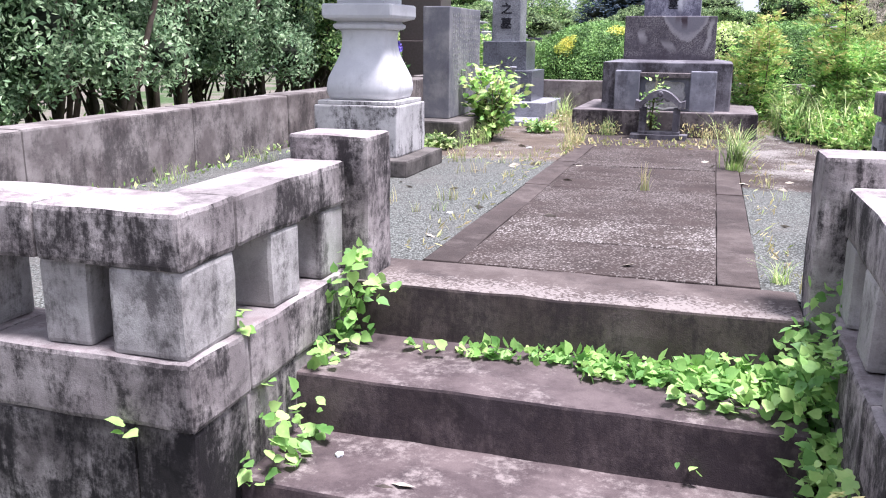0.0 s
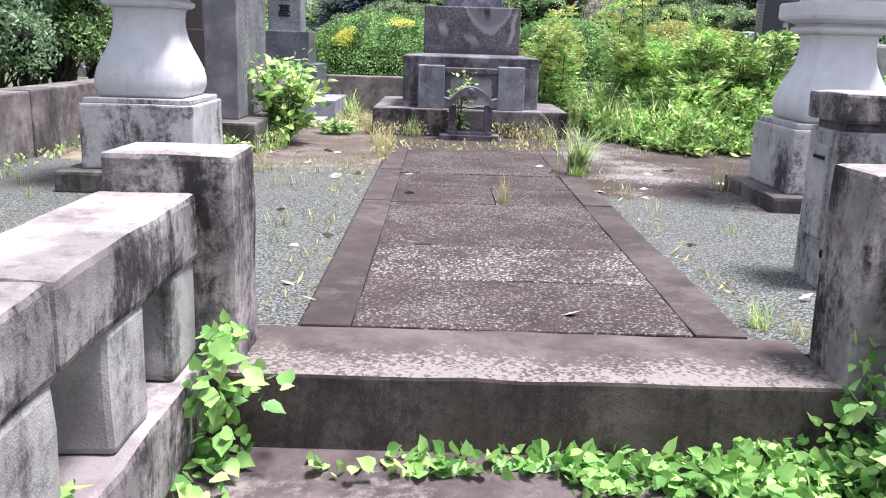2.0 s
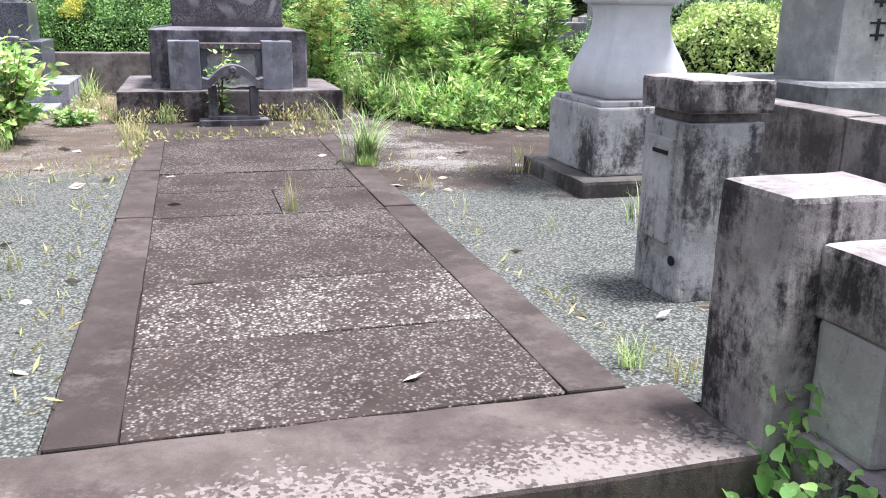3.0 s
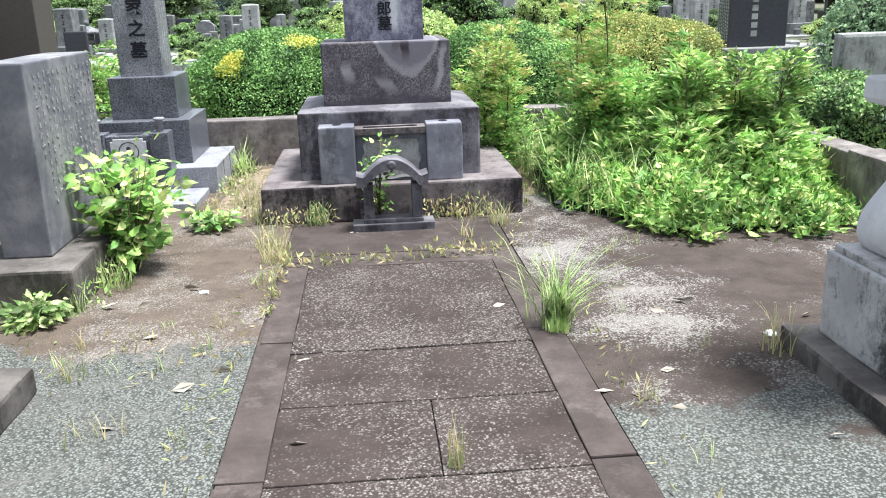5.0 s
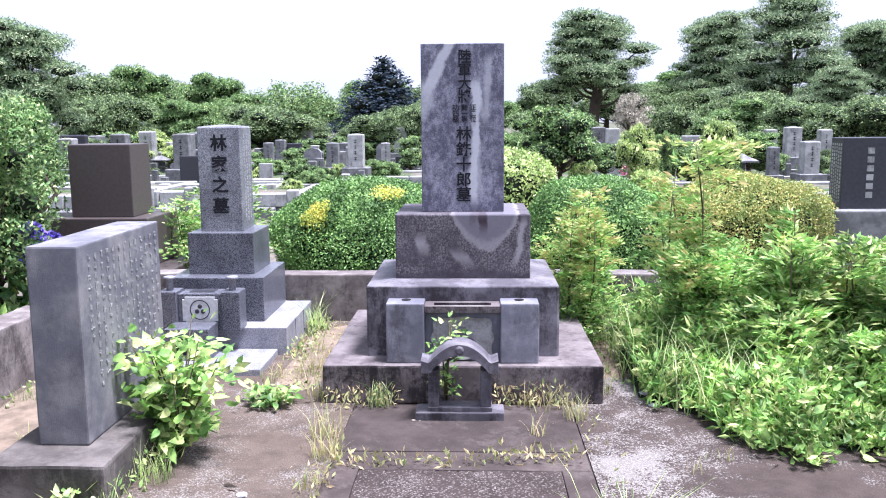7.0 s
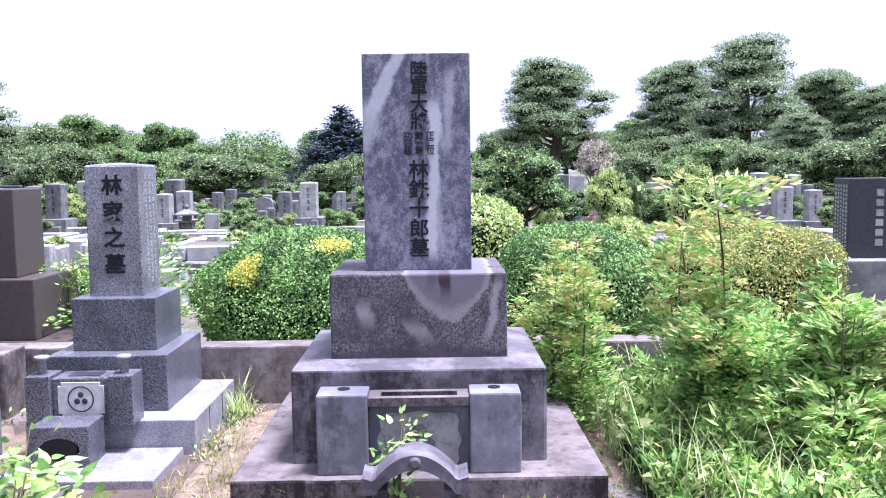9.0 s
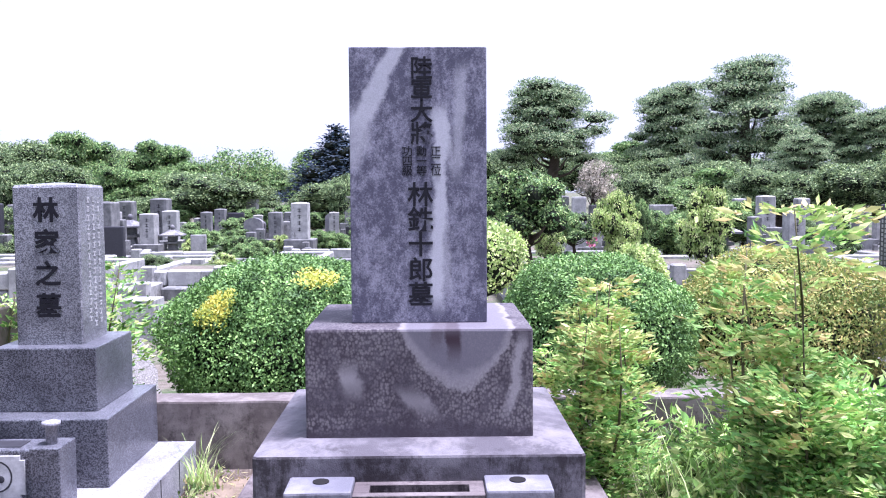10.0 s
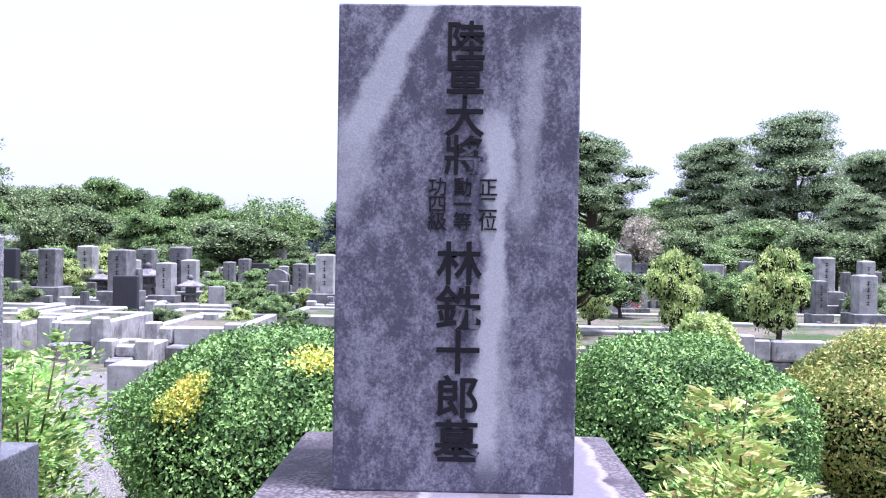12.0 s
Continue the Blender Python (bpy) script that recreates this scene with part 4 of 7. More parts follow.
def bush(name, at, rx, ry, height, material, label, leaves=16000, length=0.034, width=0.017, seed=1, amount=0.05, young=(), trunk=0.12, category="bush"):
    """A clipped dome: short trunk, near-black core painting the inner shade, a shell of small leaves in several layers.
    """
    ob = thing(name, at, label, category)
    rng = np.random.default_rng(seed)
    size = np.array([rx, ry, (height - trunk) / 2])
    mid = np.array([0, 0, trunk + (height - trunk) / 2])

    def shell(k, low, high):
        d = sphere_points(k, rng)
        d[:, 2] = np.where(d[:, 2] < -0.55, -d[:, 2] * 0.6, d[:, 2])
        d = unit(d)
        q = np.sign(d) * np.abs(d) ** 0.94
        return mid + size * q * bumpy(d, seed, amount, 4.0) * rng.uniform(low, high, (k, 1)), d

    p, d = shell(leaves, 0.87, 1.02)
    leaf = leaf_mesh("leaves", p, d, length, width, rng, 0.75, lay=True)
    crown = mesh_part("leaves", leaf, material, ob)
    for i, (dx, dy, r) in enumerate(young):
        p, d = shell(leaves * 2, 0.97, 1.02)
        keep = (np.hypot(p[:, 0] - dx, p[:, 1] - dy) < r * rng.uniform(0.3, 1.1, len(p))) & (d[:, 2] > 0.1)
        mesh_part("young_leaves", leaf_mesh("young_leaves", p[keep], d[keep], length, width, rng, 0.75, lay=True), BOX_YELLOW, crown, "bright yellow young leaves")
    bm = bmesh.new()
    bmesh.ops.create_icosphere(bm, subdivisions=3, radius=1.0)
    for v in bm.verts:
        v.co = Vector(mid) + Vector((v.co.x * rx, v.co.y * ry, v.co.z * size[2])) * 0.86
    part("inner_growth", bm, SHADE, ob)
    bm = bmesh.new()
    for k in range(4):
        a = k * 1.6
        tube(bm, [(0.05 * math.cos(a), 0.05 * math.sin(a), -0.05), (0.2 * rx * math.cos(a), 0.2 * ry * math.sin(a), height * 0.4)], [0.03, 0.012], 6)
    part("stems", bm, BARK, ob)
    return ob


def spray_shrub(name, at, height, spread, stems, label, seed, mats=(None, None), leaflet=(0.056, 0.019), low=0.1, sprays=17, lean_most=0.75):
    """Upright canes, each with tiers of feathery sprays of narrow leaflets."""
    ob = thing(name, at, label, "shrub")
    rng = np.random.default_rng(seed)
    pts = {0: [], 1: []}
    outs = {0: [], 1: []}
    for s in range(stems):
        a = rng.uniform(0, 6.28)
        lean = spread * rng.uniform(0.1, lean_most)
        h = height * rng.uniform(0.55, 1.0) if s else height
        foot = np.array([0.06 * math.cos(a), 0.06 * math.sin(a), -0.03])
        top = np.array([lean * math.cos(a), lean * math.sin(a), h])
        bend = rng.normal(size=3) * 0.04 * height * np.array([1, 1, 0])
        line = [foot + (top - foot) * k + bend * math.sin(math.pi * k) for k in (0, 0.25, 0.5, 0.75, 1)]
        bm = tube(bmesh.new(), line, [0.009, 0.008, 0.007, 0.005, 0.002], 6)
        part("cane", bm, STEM, ob)
        for j in range(sprays):
            k = low + (1 - low) * (j + rng.uniform()) / sprays
            i = min(int(k * 4), 3)
            start = line[i] + (line[i + 1] - line[i]) * (k * 4 - i)
            b = rng.uniform(0, 6.28)
            reach = spread * rng.uniform(0.45, 0.9) * (1.05 - 0.6 * k)
            d = np.array([math.cos(b), math.sin(b), rng.uniform(0.1, 0.6)])
            n = 34
            u = rng.uniform(0.12, 1.0, (n, 1))
            side = np.array([-d[1], d[0], 0])
            q = start + d * reach * u + side * rng.normal(size=(n, 1)) * reach * 0.26 + np.array([0, 0, -0.35 * reach]) * u ** 2 + rng.normal(size=(n, 3)) * 0.012
            kind = 1 if k > 0.62 and rng.uniform() < 0.1 + 0.75 * k else 0
            pts[kind].append(q)
            outs[kind].append(np.repeat(d[None], n, 0) + side * np.sign(rng.normal(size=(n, 1))) * 0.8)
    for kind, nm in ((0, "leaves"), (1, "young_leaves")):
        if pts[kind]:
            mesh_part(nm, leaf_mesh(nm, np.concatenate(pts[kind]), np.concatenate(outs[kind]), *leaflet, rng, 0.35, 0.15), mats[kind], ob, "" if kind == 0 else "yellow to coppery young leaves")
    return ob


def blades(name, roots, height, rng, material, lean=0.5, width=0.007, seg=4):
    """Bent tapering grass blades on the given roots."""
    k = len(roots)
    a = rng.uniform(0, 6.28, k)
    h = height * rng.uniform(0.45, 1.1, k)
    out = np.stack([np.cos(a), np.sin(a), np.zeros(k)], 1) * (h * lean * rng.uniform(0.2, 1.3, k))[:, None]
    side = np.stack([-np.sin(a), np.cos(a), np.zeros(k)], 1) * width * 0.5
    rows = []
    for i in range(seg + 1):
        u = i / seg
        c = roots + out * u ** 1.8 + np.array([0, 0, 1]) * (h * (u - 0.28 * lean * u ** 3))[:, None]
        w = side * (1 - 0.92 * u)
        rows += [c - w, c + w]
    verts = np.stack(rows, 1).reshape(-1, 3)
    base = np.arange(k)[:, None] * 2 * (seg + 1)
    quads = np.concatenate([base + np.array([[2 * i, 2 * i + 1, 2 * i + 3, 2 * i + 2]]) for i in range(seg)], 0)
    return fast_mesh(name, verts, quads)


def tuft(x, y, n, height, radius, material, label, lean=0.5, z=P, width=0.007, name="grass_tuft", group=""):
    rng = np.random.default_rng(int(1000 * abs(x) + 77 * abs(y)) + n)
    ob = thing(name, (x, y, z - 0.012), label, "grass", group)
    r = radius * np.sqrt(rng.uniform(0, 1, n))
    a = rng.uniform(0, 6.28, n)
    roots = np.stack([r * np.cos(a), r * np.sin(a), np.zeros(n)], 1)
    mesh_part("grass", blades("grass", roots, height, rng, material, lean, width), material, ob)["kind"] = "stuff"
    return ob


def leaf_patch(name, regions, material, label, seed, length, width, out=(0, 0, 1), spread=0.8, category="weeds", kind="stuff", fold=0.2):
    """Loose leaves inside boxes (x0, x1, y0, y1, z0, z1, count)."""
    rng = np.random.default_rng(seed)
    ps = []
    for x0, x1, y0, y1, z0, z1, k in regions:
        ps.append(np.stack([rng.uniform(x0, x1, k), rng.uniform(y0, y1, k), z0 + (z1 - z0) * rng.uniform(0, 1, k) ** 1.4], 1))
    p = np.concatenate(ps)
    ob = mesh_part(name, leaf_mesh(name, p, np.repeat(np.array([out], float), len(p), 0), length, width, rng, spread, fold), material)
    return tagged(ob, label, category, kind=kind)


# ---- trees ----
def tree(style, height, width, seed, material, label, leaves=9000, length=0.16, leaf_w=0.09, trunk_part=0.3, name="tree"):
    ob = thing(name, (0, 0, -50), label, "tree")
    rng = np.random.default_rng(seed)
    blobs = []
    if style == "broad":
        for _ in range(58):
            d = sphere_points(1, rng)[0] * rng.uniform(0.35, 0.9)
            blobs.append((d[0] * width * 0.5, d[1] * width * 0.5, height * (trunk_part + (1 - trunk_part) * (0.5 + 0.5 * d[2])), width * rng.uniform(0.06, 0.165), rng.uniform(0.7, 1.05)))
    elif style == "pine":
        for i in range(30):
            k = (i + 0.5) / 30
            a = i * 2.4
            r = width * 0.5 * (1.0 - 0.75 * k) * rng.uniform(0.45, 1.0)
            blobs.append((r * math.cos(a), r * math.sin(a), height * (trunk_part + (0.96 - trunk_part) * k), width * rng.uniform(0.13, 0.21), 0.36))
    elif style == "dome_pine":
        for i in range(34):
            k = (i + 0.5) / 34
            a = i * 2.4
            r = width * 0.46 * math.sqrt(1 - 0.9 * k * k) * rng.uniform(0.35, 1.0)
            blobs.append((r * math.cos(a), r * math.sin(a), height * (trunk_part + (0.95 - trunk_part) * k), width * rng.uniform(0.12, 0.20), 0.42))
    elif style == "umbrella":
        for i in range(26):
            a = i * 2.4
            r = width * 0.5 * math.sqrt((i + 0.5) / 26)
            blobs.append((r * math.cos(a), r * math.sin(a), height * (0.97 - 0.38 * (i / 26) ** 1.3 - rng.uniform(0, 0.1)), width * rng.uniform(0.12, 0.18), 0.5))
    else:
        for i in range(24):
            k = (i + 0.5) / 24
            a = i * 2.4
            r = width * 0.35 * (1 - k) ** 0.8 * rng.uniform(0.3, 1)
            blobs.append((r * math.cos(a), r * math.sin(a), height * (0.08 + 0.9 * k), width * (0.28 * (1 - k) + 0.06), 1.3))
    share = np.array([b[3] ** 2 for b in blobs])
    counts = (leaves * share / share.sum()).astype(int) + 10
    ps, ds = [], []
    for (x, y, z, r, flat), k in zip(blobs, counts):
        d = sphere_points(k, rng)
        d[:, 2] = np.where(rng.uniform(size=k) < 0.6, np.abs(d[:, 2]), d[:, 2])
        ps.append(np.array([x, y, z]) + d * np.array([r, r, r * flat]) * rng.uniform(0.70, 1.15, (k, 1)))
        ds.append(d)
    mesh_part("crown", leaf_mesh("crown", np.concatenate(ps), np.concatenate(ds), length, leaf_w, rng, 0.5, lay=True), material, ob)
    # Dark cores in the blobs paint shade between the leaves.
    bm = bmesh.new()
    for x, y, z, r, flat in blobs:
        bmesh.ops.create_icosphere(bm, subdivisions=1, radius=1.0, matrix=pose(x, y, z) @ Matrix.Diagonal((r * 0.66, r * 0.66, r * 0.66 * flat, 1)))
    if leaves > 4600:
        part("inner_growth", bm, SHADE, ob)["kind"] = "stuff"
    else:
        bm.free()
    bm = bmesh.new()
    t = height * 0.035
    top = height * (0.9 if style != "broad" else 0.65)
    bend = rng.normal(size=2) * 0.04 * height
    line = [(0, 0, -0.3), (bend[0] * 0.4, bend[1] * 0.4, top * 0.35), (bend[0], bend[1], top * 0.7), (0, 0, top)]
    tube(bm, line, [t * 1.25, t, t * 0.7, t * 0.2], 8)
    for x, y, z, r, _ in blobs[::2]:
        k = max(0.15, min(0.85, (z - 0.25 * math.hypot(x, y)) / top * 0.8))
        start = (bend[0] * k, bend[1] * k, top * k)
        mid = ((start[0] + x) * 0.5, (start[1] + y) * 0.5, (start[2] + z) * 0.5 - 0.03 * height)
        tube(bm, [start, mid, (x, y, z)], [t * 0.4, t * 0.25, t * 0.08], 5)
    part("trunk", bm, BARK, ob)
    return ob


def plant_tree(kind, x, y, height, turn, wide=1.0):
    h = kind["height"]
    s = height / h
    return copy_thing(kind["ob"], pose(x, y, ground_height(x, y) - 0.05, 0, 0, turn) @ Matrix.Diagonal((s * wide, s * wide, s, 1)))


def stock(style, height, width, seed, material, label, **more):
    return {"ob": tree(style, height, width, seed, material, label, **more), "height": height}


# ---- hedge behind the west wall ----
def hedge_tree(seed, material=DEEP_GREEN, leaves=33000):
    ob = thing("hedge_tree", (0, 0, -50), "tall dark evergreen hedge tree with bare lower stems", "hedge", "hedge behind the wall")
    rng = np.random.default_rng(seed)
    ps, ds = [], []
    # Collects near-black balls that stand for shade inside the hedge crown.
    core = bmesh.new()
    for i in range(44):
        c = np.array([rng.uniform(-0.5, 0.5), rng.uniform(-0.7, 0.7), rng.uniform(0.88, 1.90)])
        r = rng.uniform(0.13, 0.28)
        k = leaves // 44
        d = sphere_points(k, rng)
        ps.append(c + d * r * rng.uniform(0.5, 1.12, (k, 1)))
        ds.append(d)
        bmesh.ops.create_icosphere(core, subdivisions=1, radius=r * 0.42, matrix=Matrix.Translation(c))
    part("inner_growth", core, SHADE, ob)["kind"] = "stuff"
    mesh_part("crown", leaf_mesh("crown", np.concatenate(ps), np.concatenate(ds), 0.043, 0.019, rng, 0.5, lay=True), material, ob)
    for s in range(8):
        x, y = rng.uniform(-0.35, 0.35), rng.uniform(-0.65, 0.65)
        bm = tube(bmesh.new(), [(x, y, -0.1), (x + rng.normal() * 0.06, y + rng.normal() * 0.08, 0.6), (x * 1.4 + rng.normal() * 0.1, y * 1.2, 1.3), (x * 1.6, y * 1.3 + 0.1, 1.8)], [0.030, 0.025, 0.017, 0.007], 7)
        for _ in range(5):
            z = rng.uniform(0.4, 1.2)
            tube(bm, [(x, y, z), (x + rng.normal() * 0.2, y + rng.normal() * 0.2, z + 0.35)], [0.012, 0.004], 5)
        part("stem", bm, BARK, ob)
    return ob


hedges = [hedge_tree(21), hedge_tree(22)]
fresh_hedge = hedge_tree(23, BROAD)
tagged(fresh_hedge, "loose bright green shrub growing past the wall", "shrub", "shrubs past the wall")
for i, y in enumerate((0.6, 1.7, 2.8, 3.9, 5.0, 6.1, 7.1, 7.9)):
    x = -3.45 + 0.12 * math.sin(3.1 * i)
    copy_thing(hedges[i % 2] if y < 7 else fresh_hedge, pose(x, y, ground_height(x, y), 0, 0, (0, 180)[i // 2 % 2]) @ Matrix.Diagonal((1, 1, 1.0 + 0.04 * math.sin(5 * i), 1)))
for i, y in enumerate((1.2, 2.4, 3.7, 5.1, 6.4)):
    copy_thing(hedges[(i + 1) % 2], pose(-4.6, y, 0.35, 0, 0, 180 * (i % 2)) @ Matrix.Diagonal((1, 1, 1.08, 1)))
for x, y, s, a in ((-4.0, 8.7, 0.98, 20), (-4.4, 9.9, 1.0, 110)):
    copy_thing(fresh_hedge, pose(x, y, 0.40, 0, 0, a) @ Matrix.Diagonal((s, s, s, 1)))
for ob in (*hedges, fresh_hedge):
    for child in ob.children:
        bpy.data.objects.remove(child)
    bpy.data.objects.remove(ob)
leaf_patch("undergrowth", [(-3.3, -2.68, 2.2, 8.4, 0.42, 0.95, 2600), (-4.4, -3.0, 2.5, 9.0, 0.42, 0.8, 2600)], FRESH, "bright low weeds growing under the hedge", 31, 0.09, 0.045)


def hydrangea():
    ob = thing("hydrangea", (-2.92, 8.3, 0.42), "green hydrangea with violet flower heads", "hydrangea")
    rng = np.random.default_rng(5)
    d = sphere_points(700, rng)
    d[:, 2] = np.abs(d[:, 2])
    mesh_part("leaves", leaf_mesh("leaves", d * np.array([0.26, 0.34, 0.98]) * rng.uniform(0.5, 1, (700, 1)), d, 0.11, 0.07, rng, 0.5), BROAD, ob)
    for x, y, z in ((0.05, -0.18, 1.03), (0.17, -0.16, 0.96), (0.04, -0.26, 0.90)):
        d = sphere_points(160, rng)
        mesh_part("flower_head", leaf_mesh("flower_head", np.array([x, y, z]) + d * 0.065, d, 0.03, 0.028, rng, 0.6), PETAL, ob, "round violet flower head")
    part("stems", tube(bmesh.new(), [(0, 0, -0.05), (0.05, -0.1, 0.7)], [0.015, 0.006], 6), STEM, ob)


hydrangea()

# ---- clipped bushes behind the kerb ----
bush("clipped_bush", (-0.74, 10.2, 0.41), 0.93, 0.90, 1.28, BOX_GREEN, "dense clipped green dome bush with yellow tips", 72000, 0.024, 0.013, seed=3, young=((0.2, -0.46, 0.15), (-0.42, -0.62, 0.13)))
bush("clipped_bush", (1.31, 10.22, 0.41), 0.70, 0.7, 1.28, BOX_GREEN, "clipped green dome bush behind the kerb", 52000, 0.024, 0.0125, seed=4)
bush("bronze_bush", (2.76, 10.5, 0.41), 0.74, 0.72, 1.31, OCHRE, "clipped bush with bronze-yellow leaves", 46000, 0.025, 0.0125, seed=5, amount=0.08)
bush("yellow_bush", (0.48, 15.2, 0.53), 1, 0.8, 1.26, BROAD_PALE, "round clipped shrub with yellow young leaves", 8000, 0.05, 0.03, seed=6)
bush("yellow_bush", (2.60, 14.2, 0.53), 0.34, 0.34, 0.97, BROAD_PALE, "small round clipped yellow-green shrub", 5000, 0.045, 0.025, seed=8)
bush("dark_bush", (5.93, 11, 0.43), 1, 0.9, 1.54, DEEP_GREEN, "dark clipped evergreen bush", 10000, 0.05, 0.028, seed=9)
spray_shrub("fern_shrub", (-2.06, 9.6, 0.42), 1.30, 0.62, 13, "light green feathery shrub behind the family grave", 41, (FRESH, NANDINA))
spray_shrub("fern_shrub", (-2.66, 10.8, 0.43), 1.03, 0.6, 11, "light green feathery shrub behind the family grave", 42, (FRESH, NANDINA))

# ---- shrubs and weeds in the plot ----
spray_shrub("nandina", (0.88, 8.1, P - 0.02), 1.06, 0.34, 10, "young nandina shrub with yellow-green feathery leaves", 51, (NANDINA, NANDINA_TIP), (0.046, 0.014), sprays=30)
spray_shrub("nandina", (1.58, 7.42, P - 0.02), 0.80, 0.40, 13, "dense nandina shrub with green feathery leaves", 52, (NANDINA, NANDINA), (0.048, 0.015), sprays=32)
spray_shrub("nandina", (1.56, 7.46, P - 0.02), 1.22, 0.42, 8, "taller nandina canes with airy coppery young sprays", 58, (NANDINA, NANDINA_TIP), leaflet=(0.048, 0.015), low=0.5, sprays=15)
spray_shrub("nandina", (1.50, 7.38, P - 0.02), 1.40, 0.75, 1, "single tall nandina cane topped by a coppery spray", 57, (NANDINA, NANDINA_TIP), low=0.84, sprays=11, lean_most=0.12)
spray_shrub("nandina", (2.35, 7.5, P - 0.02), 0.72, 0.42, 8, "broad nandina shrub among weeds", 53, (NANDINA, NANDINA_TIP), sprays=20)


def thicket():
    """Weeds that fill the north-east corner of the plot."""
    rng = np.random.default_rng(61)
    k = 64000
    x, y = rng.uniform(1.12, 2.72, k), rng.uniform(5.9, 8.4, k)
    edge = np.maximum(6.95 - 1.35 * (x - 1.0), 6.03 + 0.2 * np.abs(x - 2.0))
    edge = edge + np.where(y > 7.6, 3.0 * np.clip(1.75 - x, 0, 1), 0)
    inside = y - edge + 0.15 * np.sin(9 * x) + 0.10 * np.sin(23 * x) + 0.09 * rng.normal(size=k)
    top = 0.50 * np.clip(inside * 0.75, 0, 0.6) / 0.6 * (0.55 + 0.3 * np.sin(3.7 * x + 1) * np.sin(4.3 * y) + 0.2 * np.sin(9 * x) * np.sin(8 * y + 1)) + 0.06
    keep = inside > 0
    x, y, top = x[keep], y[keep], top[keep]
    u = rng.uniform(0, 1, len(x)) ** 0.6
    p = np.stack([x, y, P + np.maximum(top, 0.04) * u], 1)
    out = np.stack([rng.normal(size=len(x)) * 0.5, -0.4 + rng.normal(size=len(x)) * 0.5, np.full(len(x), 0.55)], 1)
    cut = len(p) // 2
    ob = mesh_part("weed_thicket", leaf_mesh("weed_thicket", p[:cut], out[:cut], 0.062, 0.019, rng, 0.55), FRESH)
    mesh_part("broad_weeds", broad_leaf_mesh("broad_weeds", p[cut:cut + 7000], out[cut:cut + 7000], 0.050, 0.032, rng, 0.6), FRESH, ob)["kind"] = "stuff"
    tagged(ob, "knee-high thicket of bright green weeds", "weeds", kind="stuff")
    # Near-black sheet below the leaf tops paints the shade inside the weeds.
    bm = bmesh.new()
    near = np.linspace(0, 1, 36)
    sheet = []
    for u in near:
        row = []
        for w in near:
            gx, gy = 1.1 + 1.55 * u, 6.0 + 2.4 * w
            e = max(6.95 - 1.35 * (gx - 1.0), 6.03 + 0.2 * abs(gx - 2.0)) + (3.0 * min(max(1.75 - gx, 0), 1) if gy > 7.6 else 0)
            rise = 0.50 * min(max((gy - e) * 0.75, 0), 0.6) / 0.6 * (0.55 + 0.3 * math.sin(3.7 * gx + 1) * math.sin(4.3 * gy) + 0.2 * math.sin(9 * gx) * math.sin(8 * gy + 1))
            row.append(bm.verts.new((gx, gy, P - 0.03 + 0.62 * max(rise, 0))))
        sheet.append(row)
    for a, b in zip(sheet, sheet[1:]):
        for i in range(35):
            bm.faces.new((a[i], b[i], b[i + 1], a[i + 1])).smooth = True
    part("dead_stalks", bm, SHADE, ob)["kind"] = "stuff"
    roots = np.stack([rng.uniform(1.05, 2.6, 1500), rng.uniform(6.5, 8.4, 1500), np.full(1500, P)], 1)
    edge = np.maximum(6.95 - 1.35 * (roots[:, 0] - 1.0), 6.15 + 0.2 * np.abs(roots[:, 0] - 2.0))
    roots = roots[roots[:, 1] > edge]
    ob = mesh_part("tall_grass", blades("tall_grass", roots, 0.5, rng, BLADE, 0.7, 0.009), BLADE)
    tagged(ob, "long arching grass among the weeds", "grass", kind="stuff")


thicket()
for x, y, h, w, n, seed in ((2.05, 7.25, 0.98, 0.34, 9, 54), (2.42, 7.05, 0.86, 0.32, 8, 55), (2.60, 7.45, 0.80, 0.3, 7, 56), (1.86, 6.95, 0.52, 0.3, 8, 58), (2.28, 6.70, 0.45, 0.3, 8, 59)):
    spray_shrub("tall_weed", (x, y, P - 0.02), h, w, n, "tall bright green weed with long narrow leaves", seed, (FRESH, FRESH), (0.075, 0.019), 0.15, 16)


def leafy_weed(at, height, spread, n, leaf, label, seed, material=FRESH, name="leafy_weed"):
    ob = thing(name, at, label, "weed")
    rng = np.random.default_rng(seed)
    ps, ds = [], []
    for s in range(n):
        a = rng.uniform(0, 6.28)
        h = height * rng.uniform(0.6, 1)
        r = spread * rng.uniform(0.2, 1)
        top = np.array([r * math.cos(a), r * math.sin(a), h])
        line = [np.zeros(3), top * np.array([0.35, 0.35, 0.5]), top]
        part("stalk", tube(bmesh.new(), line, [0.007, 0.005, 0.002], 6), STEM, ob)
        for j in range(20):
            k = rng.uniform(0.15, 1.0)
            base = line[0] + (line[1] - line[0]) * k * 2 if k < 0.5 else line[1] + (line[2] - line[1]) * (k * 2 - 1)
            b = rng.uniform(0, 6.28)
            d = np.array([math.cos(b), math.sin(b), rng.uniform(-0.1, 0.45)])
            for q in range(3):
                ps.append(base + d * leaf * (0.3 + 0.9 * q) + rng.normal(size=3) * 0.01)
                ds.append(d + rng.normal(size=3) * 0.5)
    mesh_part("leaves", broad_leaf_mesh("leaves", np.array(ps), np.array(ds), leaf, leaf * 0.55, rng, 0.3), material, ob)
    return ob


